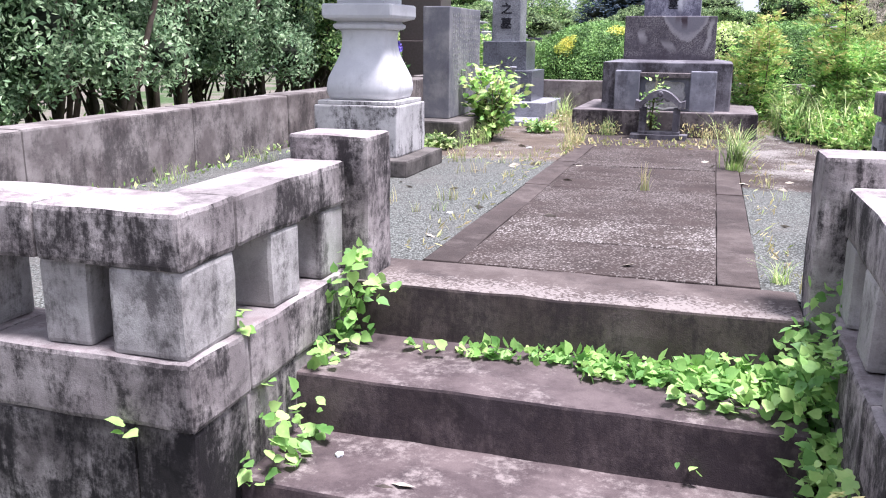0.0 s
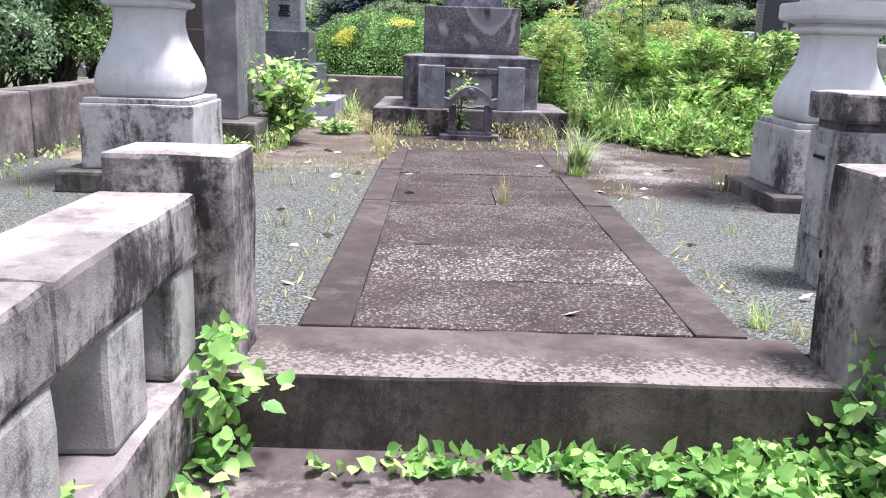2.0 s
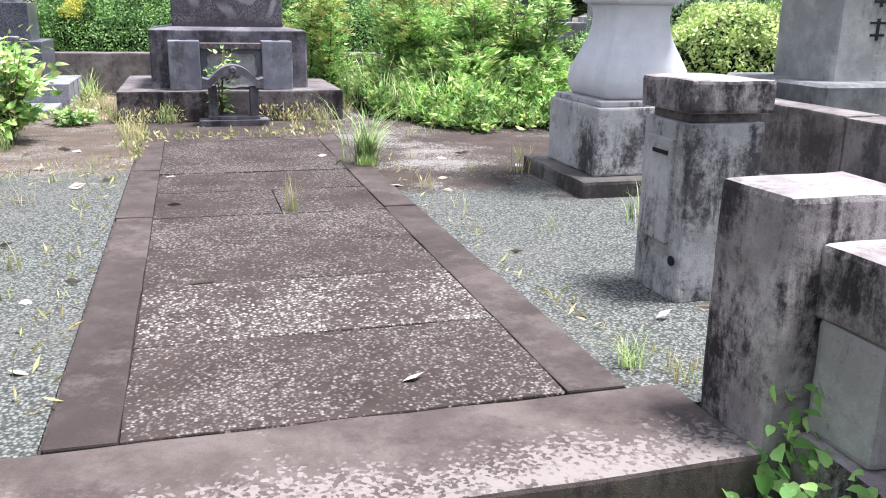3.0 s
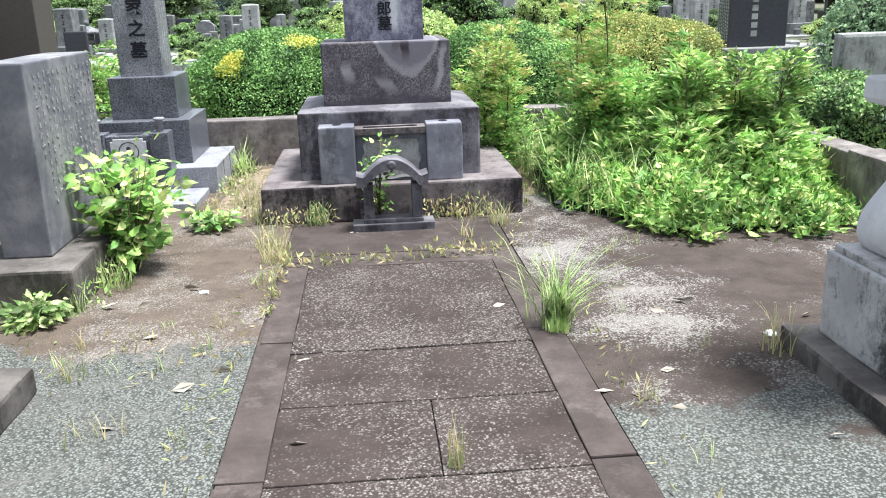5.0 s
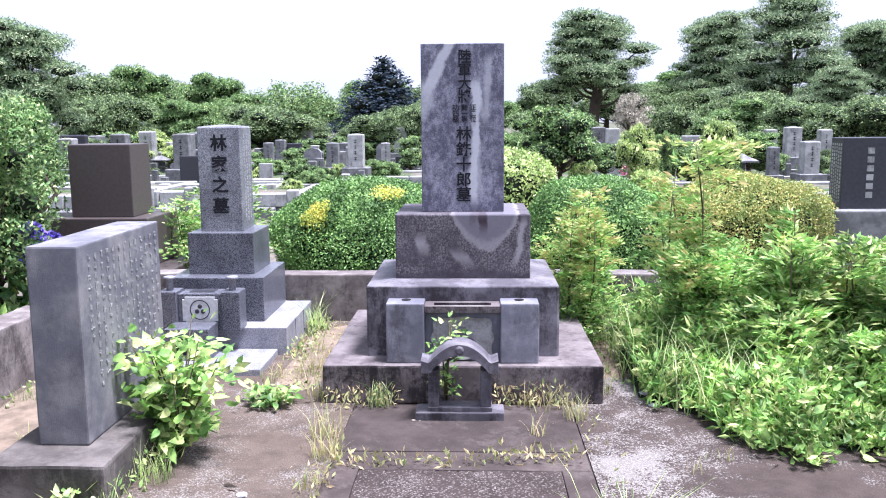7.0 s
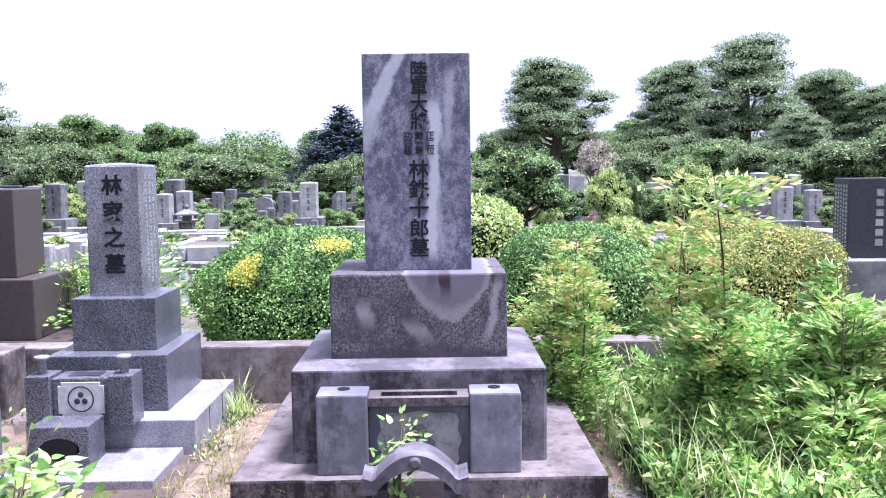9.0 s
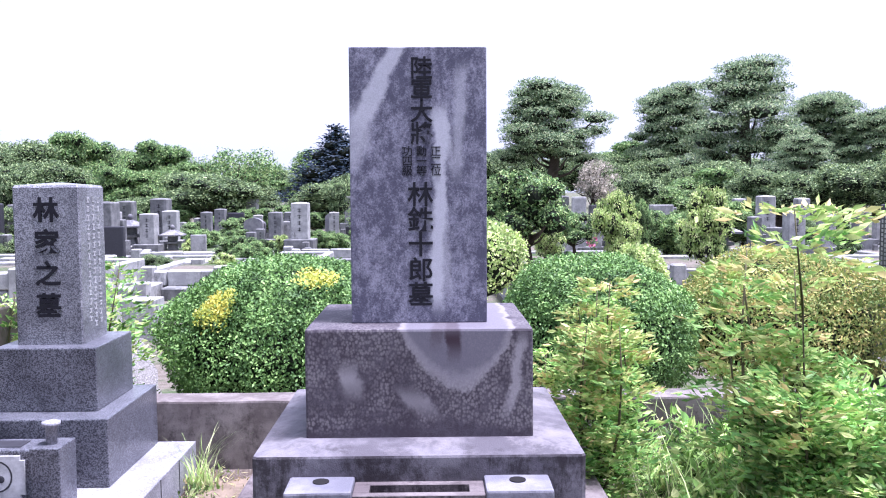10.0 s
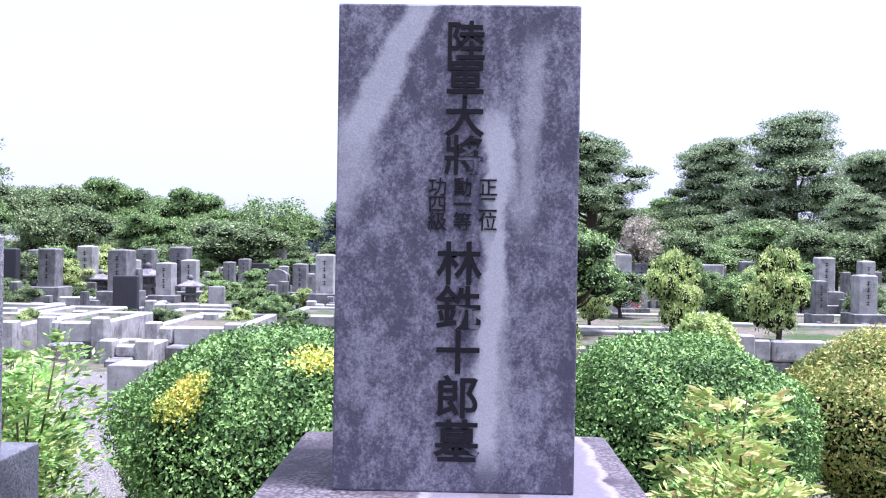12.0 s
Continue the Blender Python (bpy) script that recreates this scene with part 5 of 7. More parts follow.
leafy_weed((-1.14, 6.0, P - 0.012), 0.62, 0.30, 15, 0.060, "leafy bright green weed beside the stele", 71)
leafy_weed((-0.90, 6.75, P - 0.012), 0.12, 0.12, 4, 0.045, "low leafy green weed by the family grave", 72)
leafy_weed((0.05, 6.69, P), 0.50, 0.06, 3, 0.032, "thin green vine growing through the incense stand", 73, name="climbing_vine")
leafy_weed((-1.36, 5.33, P - 0.012), 0.10, 0.09, 6, 0.045, "low green weed at the foot of the stele", 74, BLADE)
tuft(0.69, 4.92, 130, 0.36, 0.055, BLADE, "tall bright grass tuft growing in the path joint", 0.75, width=0.008)
tuft(0.60, 5.02, 4, 0.55, 0.05, BLADE, "long thin grass stalks beside the path", 0.95, width=0.005)
tuft(0.21, 3.985, 34, 0.17, 0.025, STRAW, "small dry grass tuft in a paving joint", 0.35, width=0.004)
tuft(-0.94, 8.40, 60, 0.36, 0.07, BLADE, "long grass tuft before the kerb wall", 0.7)
tuft(0.78, 2.28, 45, 0.12, 0.03, BLADE, "yellow-green grass tuft at the path edge", 1.0, width=0.004)
tuft(0.88, 2.20, 40, 0.07, 0.06, STRAW, "short dry grass at the post foot", 0.6, width=0.004)
tuft(-0.30, 6.72, 40, 0.24, 0.07, BLADE, "green grass tuft at the plinth foot", 0.8, width=0.006)
tuft(1.53, 3.58, 40, 0.16, 0.07, BLADE, "short grass in the pebbled ground", 0.6, width=0.005)
tuft(1.42, 4.62, 40, 0.18, 0.08, STRAW, "dry grass at the lantern plate", 0.6, width=0.005)
for x, y, n, h, r in ((-0.48, 6.02, 60, 0.17, 0.07), (-0.52, 6.28, 50, 0.20, 0.08), (-0.5, 5.7, 30, 0.12, 0.06), (-0.62, 6.9, 60, 0.22, 0.12), (-0.75, 7.3, 50, 0.2, 0.12), (0.72, 6.55, 50, 0.18, 0.07), (0.56, 6.70, 40, 0.18, 0.1), (0.85, 6.95, 50, 0.2, 0.12), (-0.9, 7.8, 40, 0.16, 0.12), (-1.0, 7.2, 40, 0.12, 0.1), (0.5, 6.3, 20, 0.12, 0.04)):
    tuft(x, y, n, h, r, STRAW, "dry yellow-green grass in a paving joint", 0.6, width=0.005, group="grass in the joints")
for x, y, n, h, r in ((-1.25, 5.45, 50, 0.16, 0.06), (-1.16, 5.75, 60, 0.2, 0.08), (-1.05, 4.75, 30, 0.13, 0.05), (-1.62, 3.0, 30, 0.12, 0.1), (-2.3, 3.4, 40, 0.14, 0.1), (-2.28, 4.3, 40, 0.12, 0.12), (-0.95, 3.2, 20, 0.10, 0.06), (-0.72, 3.4, 16, 0.1, 0.06), (-0.85, 4.3, 24, 0.12, 0.1), (-2.3, 5.9, 40, 0.14, 0.1), (-2.25, 6.8, 40, 0.12, 0.1), (-1.75, 4.75, 30, 0.14, 0.1)):
    tuft(x, y, n, h, r, BLADE if n > 35 else STRAW, "thin grass growing from the pebbled ground", 0.55, width=0.004, group="grass on the pebbles")
sprig = np.random.default_rng(19)
for i in range(34):
    x, y = (sprig.uniform(-1.25, -0.55), sprig.uniform(2.5, 5.4)) if i % 3 else (sprig.uniform(-2.35, -1.85), sprig.uniform(2.2, 6.5))
    tuft(x, y, int(sprig.integers(6, 18)), sprig.uniform(0.05, 0.13), sprig.uniform(0.02, 0.06), BLADE if i % 2 else STRAW, "small grass sprig growing between the pebbles", 0.5, width=0.004, group="grass on the pebbles")
for i in range(10):
    tuft(sprig.uniform(0.75, 1.6), sprig.uniform(3.0, 6.3), int(sprig.integers(5, 14)), sprig.uniform(0.05, 0.12), sprig.uniform(0.02, 0.05), BLADE if i % 2 else STRAW, "small grass sprig growing between the pebbles", 0.5, width=0.004, group="grass on the pebbles")
leaf_patch("joint_weeds", [(-0.42, 0.25, 5.86, 5.97, P, P + 0.05, 150), (0.25, 0.68, 5.92, 6.04, P, P + 0.06, 120), (-0.46, -0.40, 5.2, 6.1, P, P + 0.04, 90), (0.30, 0.72, 6.66, 6.76, P, P + 0.12, 140), (-0.62, -0.2, 6.66, 6.76, P, P + 0.10, 140)], STRAW, "small yellow-green weeds in the paving joints", 81, 0.035, 0.012)
leaf_patch("joint_weeds", [(-2.4, -2.25, 2.3, 8.5, P - 0.01, P + 0.05, 420), (-1.26, -1.15, 5.45, 6.7, P - 0.01, P + 0.10, 200), (-1.0, -0.85, 7.6, 8.6, P - 0.01, P + 0.06, 200), (0.95, 1.3, 7.0, 8.5, P - 0.01, P + 0.06, 200)], BLADE, "small weeds along the foot of the walls", 82, 0.035, 0.015)

leaf_patch("dry_weeds", [(-1.02, -0.62, 6.9, 8.6, P - 0.01, P + 0.05, 500), (0.92, 1.4, 7.1, 8.6, P - 0.01, P + 0.05, 320), (-1.7, -0.5, 4.6, 5.2, P - 0.01, P + 0.015, 120), (-0.62, -0.46, 2.3, 6.6, P - 0.01, P + 0.02, 200), (0.72, 0.86, 2.3, 6.6, P - 0.01, P + 0.02, 160)], STRAW, "dry straw-coloured weeds on bare ground", 83, 0.04, 0.008, (0.4, 0.2, 0.4))


def ivy():
    """Creeper on the steps and up the rail stones."""
    rng = np.random.default_rng(91)
    runs = []

    def strew(k, x0, x1, y0, y1, z0, z1, out):
        p = np.stack([rng.uniform(x0, x1, k), rng.uniform(y0, y1, k), rng.uniform(z0, z1, k)], 1)
        runs.append((p, np.repeat(np.array([out], float), k, 0)))

    strew(130, -0.20, 0.25, 1.74, 1.84, 0.522, 0.55, (0, -0.7, 0.5))
    strew(420, 0.20, 0.80, 1.66, 1.84, 0.522, 0.555, (0, -0.7, 0.5))
    strew(320, 0.48, 0.88, 1.54, 1.82, 0.525, 0.60, (-0.3, -0.7, 0.5))
    strew(420, 0.76, 0.90, 1.45, 1.86, 0.40, 0.74, (-0.8, -0.4, 0.2))
    strew(200, 0.80, 0.93, 1.15, 1.50, 0.30, 0.55, (-0.8, -0.4, 0.2))
    strew(50, 0.82, 0.98, 1.80, 1.88, 0.66, 0.84, (-0.5, -0.7, 0.2))
    strew(12, -0.35, -0.2, 1.70, 1.80, 0.525, 0.56, (0, -0.7, 0.5))
    strew(3, 0.50, 0.56, 1.44, 1.462, 0.38, 0.46, (0, -0.8, 0.1))
    ps, ds = np.concatenate([r[0] for r in runs]), np.concatenate([r[1] for r in runs])
    ob = mesh_part("ivy", broad_leaf_mesh("ivy", ps, ds, 0.036, 0.030, rng, 0.55), IVY)
    tagged(ob, "bright green creeper spreading over the steps", "creeper", kind="stuff")
    runs.clear()
    strew(90, -0.60, -0.50, 1.66, 1.86, 0.53, 0.84, (0.7, -0.5, 0.2))
    strew(16, -0.50, -0.40, 1.70, 1.85, 0.66, 0.74, (0.7, -0.5, 0.1))
    strew(34, -0.60, -0.50, 1.50, 1.66, 0.50, 0.58, (0.7, -0.5, 0.3))
    strew(50, -0.59, -0.47, 1.20, 1.44, 0.34, 0.50, (0.7, -0.5, 0.2))
    strew(16, -0.60, -0.52, 1.12, 1.2, 0.30, 0.42, (0.7, -0.5, 0.2))
    strew(10, -0.63, -0.57, 1.16, 1.22, 0.70, 0.80, (0.7, -0.5, 0.2))
    strew(3, -0.60, -0.57, 1.24, 1.30, 0.54, 0.57, (0.7, -0.5, 0.2))
    strew(3, -0.80, -0.76, 0.90, 0.915, 0.55, 0.58, (0, -0.8, 0.2))
    ps, ds = np.concatenate([r[0] for r in runs]), np.concatenate([r[1] for r in runs])
    ob = mesh_part("ivy", broad_leaf_mesh("ivy", ps, ds, 0.042, 0.035, rng, 0.55), IVY)
    tagged(ob, "green creeper climbing the rail beside the steps", "creeper", kind="stuff")


ivy()
spray_shrub("tall_weed", (0.87, 0.98, 0.0), 0.62, 0.12, 5, "tall thin grey-green weed against the rail", 95, (BROAD, STRAW), (0.04, 0.014), sprays=10)

# ---- fallen leaves ----
leaf_patch("fallen_leaves", [(-1.6, -0.5, 2.3, 6.0, P + 0.001, P + 0.008, 26), (0.7, 2.0, 2.3, 6.0, P + 0.001, P + 0.008, 22), (-0.4, 0.7, 1.9, 6.5, P + 0.002, P + 0.008, 10), (-0.5, 0.6, 1.2, 1.4, 0.346, 0.35, 2)], plain("dry_leaf", (0.50, 0.44, 0.36), 0.8), "pale dry leaves lying on the ground", 97, 0.06, 0.028, (1, 0, 0.05), 0.25)


# ---- far graves ----
def grave_kind(style, mat, base_mat, label):
    ob = thing("gravestone", (0, 0, -60), label, "gravestone", "far graves")
    if style == "post":
        part("ground_plinth", box(-0.42, 0.42, -0.42, 0.42, -0.1, 0.20, 0.015, 1), base_mat, ob)
        part("plinth", box(-0.29, 0.29, -0.29, 0.29, 0.20, 0.48, 0.012, 1), base_mat, ob)
        stone_ = part("headstone", square_lathe([(0.165, 0.48), (0.165, 1.18), (0.15, 1.20), (0.02, 1.215)], corner=0.012), mat, ob)
        bm = bmesh.new()
        z = 1.08
        while z > 0.62:
            box(-0.035, 0.035, -0.168, -0.1655, z - 0.008, z, 0, bm=bm)
            box(-0.006, 0.006, -0.168, -0.1655, z - 0.07, z + 0.012, 0, bm=bm)
            box(-0.03, 0.03, -0.168, -0.1655, z - 0.055, z - 0.045, 0, bm=bm)
            z -= 0.125
        part("inscription", bm, INK, stone_)["kind"] = "stuff"
        for s in (-1, 1):
            part("flower_post", box(s * 0.2 - 0.06, s * 0.2 + 0.06, -0.55, -0.43, -0.1, 0.34, 0.01, 1), base_mat, ob)
    elif style == "slab":
        part("plinth", box(-0.36, 0.36, -0.2, 0.2, -0.1, 0.16, 0.015, 1), base_mat, ob)
        bm = box(-0.25, 0.25, -0.07, 0.07, 0.16, 1.0, 0.03, 2)
        part("headstone", bm, mat, ob)
    elif style == "round":
        part("plinth", box(-0.3, 0.3, -0.2, 0.2, -0.1, 0.18, 0.015, 1), base_mat, ob)
        bm = bmesh.new()
        out = [(-0.2, 0.18), (0.2, 0.18)] + [(0.2 * math.cos(math.pi * i / 12), 0.82 + 0.14 * math.sin(math.pi * i / 12)) for i in range(13)]
        a = [bm.verts.new((x, -0.07, z)) for x, z in out]
        b = [bm.verts.new((x, 0.07, z)) for x, z in out]
        bm.faces.new(a)
        bm.faces.new(b[::-1])
        for i in range(len(out)):
            j = (i + 1) % len(out)
            bm.faces.new((a[j], a[i], b[i], b[j]))
        bmesh.ops.recalc_face_normals(bm, faces=bm.faces[:])
        part("headstone", bm, mat, ob)
    return ob


# Pale tread paints the sunlit tops of the far stones into the colour.
FAR = stone("far_grave_stone", (0.125, 0.128, 0.130), (0.235, 0.238, 0.238), (0.045, 0.045, 0.046), 0.6, 0.2, tread=(0.34, 0.34, 0.33))
FAR_PALE = stone("far_pale_stone", (0.27, 0.272, 0.268), (0.41, 0.41, 0.40), (0.085, 0.085, 0.084), 0.8, 0.2, tread=(0.33, 0.33, 0.31))
KINDS = {"a": grave_kind("post", FAR, FAR, "grey granite gravestone on two plinths"), "b": grave_kind("post", FAR_PALE, FAR, "pale granite gravestone on grey plinths"),
         "d": grave_kind("slab", DARK_STONE, FAR, "dark polished slab gravestone on plinth"), "s": grave_kind("slab", FAR_PALE, FAR, "pale stone slab grave marker"), "r": grave_kind("round", STELE, FAR, "dark round-topped gravestone on plinth")}
HEIGHTS = {"a": 1.21, "b": 1.21, "d": 1.0, "s": 1.0, "r": 0.96}


def far_grave(kind, x, y, height, wide=1.0, turn=0):
    s = height / HEIGHTS[kind]
    copy_thing(KINDS[kind], pose(x, y, ground_height(x, y), 0, 0, turn) @ Matrix.Diagonal((s * wide, s * wide, s, 1)))


def far_lantern(x, y, height):
    ob = thing("stone_lantern", (x, y, ground_height(x, y)), "grey weathered stone lantern among the far graves", "stone lantern", "far lanterns")
    s = height / 1.3
    part("base", box(-0.25 * s, 0.25 * s, -0.25 * s, 0.25 * s, -0.1, 0.4 * s, 0.02, 1), FAR, ob)
    part("body", square_lathe([(0.16 * s, 0.4 * s), (0.13 * s, 0.62 * s), (0.24 * s, 0.66 * s), (0.24 * s, 0.72 * s)]), FAR, ob)
    part("fire_chamber", box(-0.14 * s, 0.14 * s, -0.14 * s, 0.14 * s, 0.72 * s, 0.92 * s, 0.02, 1), FAR, ob)
    part("roof", square_lathe([(0.38 * s, 0.92 * s), (0.38 * s, 0.96 * s), (0.2 * s, 1.05 * s), (0.07 * s, 1.13 * s)]), STELE, ob)
    part("finial", lathe([(0.04 * s, 1.12 * s), (0.08 * s, 1.2 * s), (0.06 * s, 1.27 * s), (0.01 * s, 1.3 * s)], 12), STELE, ob)


far_grave("b", 5.22, 21.6, 0.95, 0.98, 0)
far_grave("a", 6.90, 21.9, 1.05, 0.80, 0)
far_grave("b", 7.55, 21.5, 1.18, 1.05, 0)
far_grave("b", 8.25, 21.6, 1.10, 0.95, 0)
far_grave("r", 4.10, 21.7, 0.98, 0.85, 0)
far_grave("s", 3.84, 25.20, 1.45, 0.49, 0)
far_grave("s", 4.51, 26.30, 0.98, 0.49, 0)
far_grave("r", 5.38, 26.10, 0.93, 0.83, 0)
far_grave("s", 6.60, 25.70, 0.93, 0.83, 0)
far_grave("a", 10.26, 29.80, 0.94, 0.76, 0)
far_grave("a", 11.20, 30.50, 1.00, 0.76, 0)
far_grave("b", 9.49, 25.60, 1.39, 0.80, 0)
far_grave("s", 8.58, 29.70, 0.71, 0.70, 0)
far_grave("b", 3.83, 28.10, 1.04, 0.82, 0)
far_grave("b", 5.35, 29.00, 0.74, 0.87, 0)
far_grave("a", -8.90, 24.30, 1.40, 1.01, 0)
far_grave("b", -8.95, 26.30, 1.45, 0.96, 0)
far_grave("d", -6.47, 22.40, 0.90, 1.10, 0)
far_grave("b", -7.88, 26.40, 1.13, 0.98, 0)
far_grave("a", -6.31, 25.20, 1.47, 1.01, 0)
far_grave("d", -6.92, 32.20, 0.70, 0.94, 0)
far_grave("a", -5.89, 29.40, 1.13, 0.99, 0)
far_grave("b", -2.72, 23.70, 1.37, 1.02, 0)
far_grave("a", -11.41, 28.00, 1.01, 0.99, 0)
far_grave("s", -9.13, 26.20, 0.58, 0.59, 0)
far_grave("b", -7.98, 32.90, 0.63, 1.08, 0)
far_grave("a", -7.68, 33.60, 0.74, 1.05, 0)
far_grave("s", -6.29, 33.10, 0.48, 0.88, 0)
far_grave("a", -5.78, 32.60, 0.80, 1.04, 0)
far_grave("b", -5.40, 33.20, 0.63, 1.08, 0)
far_grave("a", -5.10, 34.60, 0.66, 1.08, 0)
far_grave("s", -7.63, 27.10, 0.40, 0.76, 0)
far_grave("s", -6.64, 27.60, 0.35, 0.60, 0)
far_grave("b", -10.24, 24.20, 1.30, 1.07, 0)
far_grave("a", -10.57, 23.10, 1.25, 1.07, 0)
far_grave("d", -11.78, 23.50, 1.18, 1.07, 0)
far_lantern(-8.63, 26.30, 0.88)
far_lantern(-5.69, 24.00, 0.87)
far_lantern(-5.25, 28.60, 0.60)
far_grave("a", -7.94, 27.50, 1.39, 1.07, -1)
far_grave("a", 3.61, 33.90, 0.98, 1.13, -5)
far_grave("b", -14.70, 27.10, 1.29, 1.07, -3)
far_grave("s", -11.48, 29.50, 1.30, 1.08, 0)
far_grave("b", -2.36, 32.50, 1.47, 1.08, 4)
far_grave("a", -3.65, 25.80, 1.11, 1.09, 2)
far_grave("b", 9.45, 27.80, 1.44, 1.08, -4)
far_grave("s", 6.56, 24.60, 0.95, 1.12, -1)
far_grave("b", -9.63, 36.30, 1.29, 1.09, -1)
far_grave("a", 5.02, 29.10, 1.19, 1.10, 4)
far_grave("a", 3.46, 35.90, 1.13, 1.12, -1)
far_grave("b", 4.17, 35.40, 1.17, 1.11, 4)
far_grave("s", 6.65, 28.10, 1.20, 1.10, -6)
far_grave("b", -13.27, 23.60, 1.33, 1.07, -4)
far_grave("a", -1.13, 36.50, 1.37, 1.09, -1)
far_grave("a", 16.36, 31.90, 1.33, 1.09, -2)
far_grave("b", -3.14, 25.90, 1.00, 1.11, -1)
far_grave("s", 3.46, 24.70, 0.90, 1.12, -4)
far_grave("b", 11.36, 24.50, 1.16, 1.10, 0)
far_grave("a", 4.24, 30.60, 1.45, 1.08, -1)
far_grave("a", 8.71, 31.60, 1.25, 1.10, -4)
far_grave("b", 15.94, 26.40, 1.30, 1.09, 0)
far_grave("b", -6.49, 36.90, 1.35, 1.09, -5)
far_grave("a", -6.84, 23.10, 1.41, 1.06, -6)
far_grave("a", -12.97, 23.90, 1.50, 1.06, -2)
far_grave("b", -6.12, 23.70, 1.14, 1.08, -1)
far_grave("s", -4.32, 30.90, 0.88, 1.13, 4)
far_grave("b", -9.58, 29.60, 1.07, 1.10, -5)
far_grave("b", 3.55, 5.0, 1.75, 1.1)
far_grave("a", 4.5, 6.2, 1.5)
far_grave("s", 4.4, 9.3, 1.1)
far_grave("a", 12.02, 30.50, 1.03, 1.00, 4)
far_grave("d", -9.03, 27.30, 0.73, 0.93, -5)
far_grave("b", -1.63, 29.20, 0.84, 1.06, -3)
far_grave("r", -2.81, 30.80, 0.95, 1.07, 4)
far_grave("a", 10.42, 24.50, 1.08, 0.97, -2)
far_grave("s", -12.68, 29.40, 1.31, 0.94, 3)
far_grave("a", -2.80, 31.00, 0.69, 1.19, 2)
far_grave("d", -7.63, 27.50, 0.83, 1.01, -5)
far_grave("b", 11.93, 26.50, 0.77, 1.18, 0)
far_grave("r", -4.15, 25.90, 0.92, 1.16, -1)
far_grave("a", -7.52, 28.10, 0.86, 0.90, -2)
far_grave("s", -12.45, 30.80, 0.95, 1.21, 4)
far_grave("a", 7.57, 31.50, 1.06, 0.97, -2)
far_grave("d", -5.47, 29.50, 1.01, 0.97, 2)
far_grave("b", -5.99, 24.90, 1.18, 1.07, 4)
far_grave("r", -4.16, 25.60, 0.97, 1.15, -2)
far_grave("a", 7.31, 29.70, 1.11, 1.20, 1)
far_grave("s", -4.94, 30.50, 0.79, 1.16, 4)
far_grave("a", -3.51, 27.20, 1.08, 1.03, 1)
far_grave("d", -9.83, 27.20, 0.70, 1.07, 4)
far_grave("b", 10.06, 31.50, 1.33, 0.98, -2)
far_grave("r", -11.26, 30.60, 0.80, 1.05, 4)
far_grave("a", -12.55, 30.90, 1.27, 0.91, -2)
far_grave("s", -10.52, 27.90, 1.09, 0.91, 0)
far_grave("a", 12.55, 26.20, 0.99, 0.92, 2)
far_grave("d", -11.24, 26.70, 1.35, 1.15, -5)
far_lantern(5.72, 20.50, 1.10)
far_grave("b", -15.14, 23.43, 1.04, 0.89, -3)
far_grave("a", -13.84, 23.18, 0.63, 0.89, -6)
far_grave("a", -11.13, 23.27, 0.85, 0.98, -4)
far_grave("a", -8.96, 22.95, 0.72, 0.92, -7)
far_grave("a", -7.55, 22.98, 0.54, 0.94, 1)
far_grave("a", -6.66, 23.38, 1.02, 0.79, -1)
far_grave("s", -4.81, 22.90, 0.69, 0.97, 6)
far_grave("a", -3.70, 23.02, 0.74, 0.97, -1)
far_grave("a", -2.55, 23.30, 0.50, 1.06, -4)
far_grave("s", -12.65, 24.46, 0.93, 0.88, -1)
far_grave("s", -11.46, 24.93, 0.81, 0.85, 1)
far_grave("r", -7.61, 24.65, 0.65, 1.07, 3)
far_grave("a", -6.01, 24.76, 0.55, 0.99, -4)
far_grave("a", -3.86, 24.90, 0.73, 1.03, 6)
far_grave("s", -14.76, 26.15, 0.47, 1.02, 5)
far_grave("b", -13.62, 26.07, 0.82, 0.91, 1)
far_grave("a", -12.74, 26.65, 0.85, 1.01, 3)
far_grave("r", -11.15, 26.70, 0.69, 0.86, 0)
far_grave("a", -7.43, 26.59, 0.73, 1.06, 6)
far_grave("s", -3.47, 26.29, 0.86, 0.91, 4)
far_grave("b", -2.29, 26.65, 1.08, 0.88, 6)
far_grave("a", -15.12, 28.14, 0.55, 0.91, 2)
far_grave("a", -13.38, 28.21, 0.53, 0.89, -3)
far_grave("d", -12.28, 28.53, 0.62, 1.06, -4)
far_grave("a", -10.32, 27.96, 1.02, 0.96, -6)
far_grave("b", -8.49, 27.87, 0.78, 0.89, 3)
far_grave("a", -7.73, 28.56, 0.77, 0.97, 4)
far_grave("a", -5.99, 28.20, 1.07, 1.00, 4)
far_grave("a", -14.70, 29.85, 0.55, 1.08, -7)
far_grave("b", -13.80, 30.32, 0.75, 1.10, 6)
far_grave("b", -12.62, 30.01, 0.86, 1.03, -7)
far_grave("b", -11.25, 30.39, 0.92, 1.08, 3)
far_grave("r", -10.25, 30.52, 0.99, 0.92, 3)
far_grave("a", -8.50, 30.48, 0.71, 0.81, -6)
far_grave("d", -6.52, 30.25, 0.83, 1.12, -2)
far_grave("b", -4.92, 30.05, 0.93, 1.08, -1)
far_grave("d", -2.16, 30.07, 0.56, 1.19, 6)
far_lantern(-6.99, 25.00, 1.10)


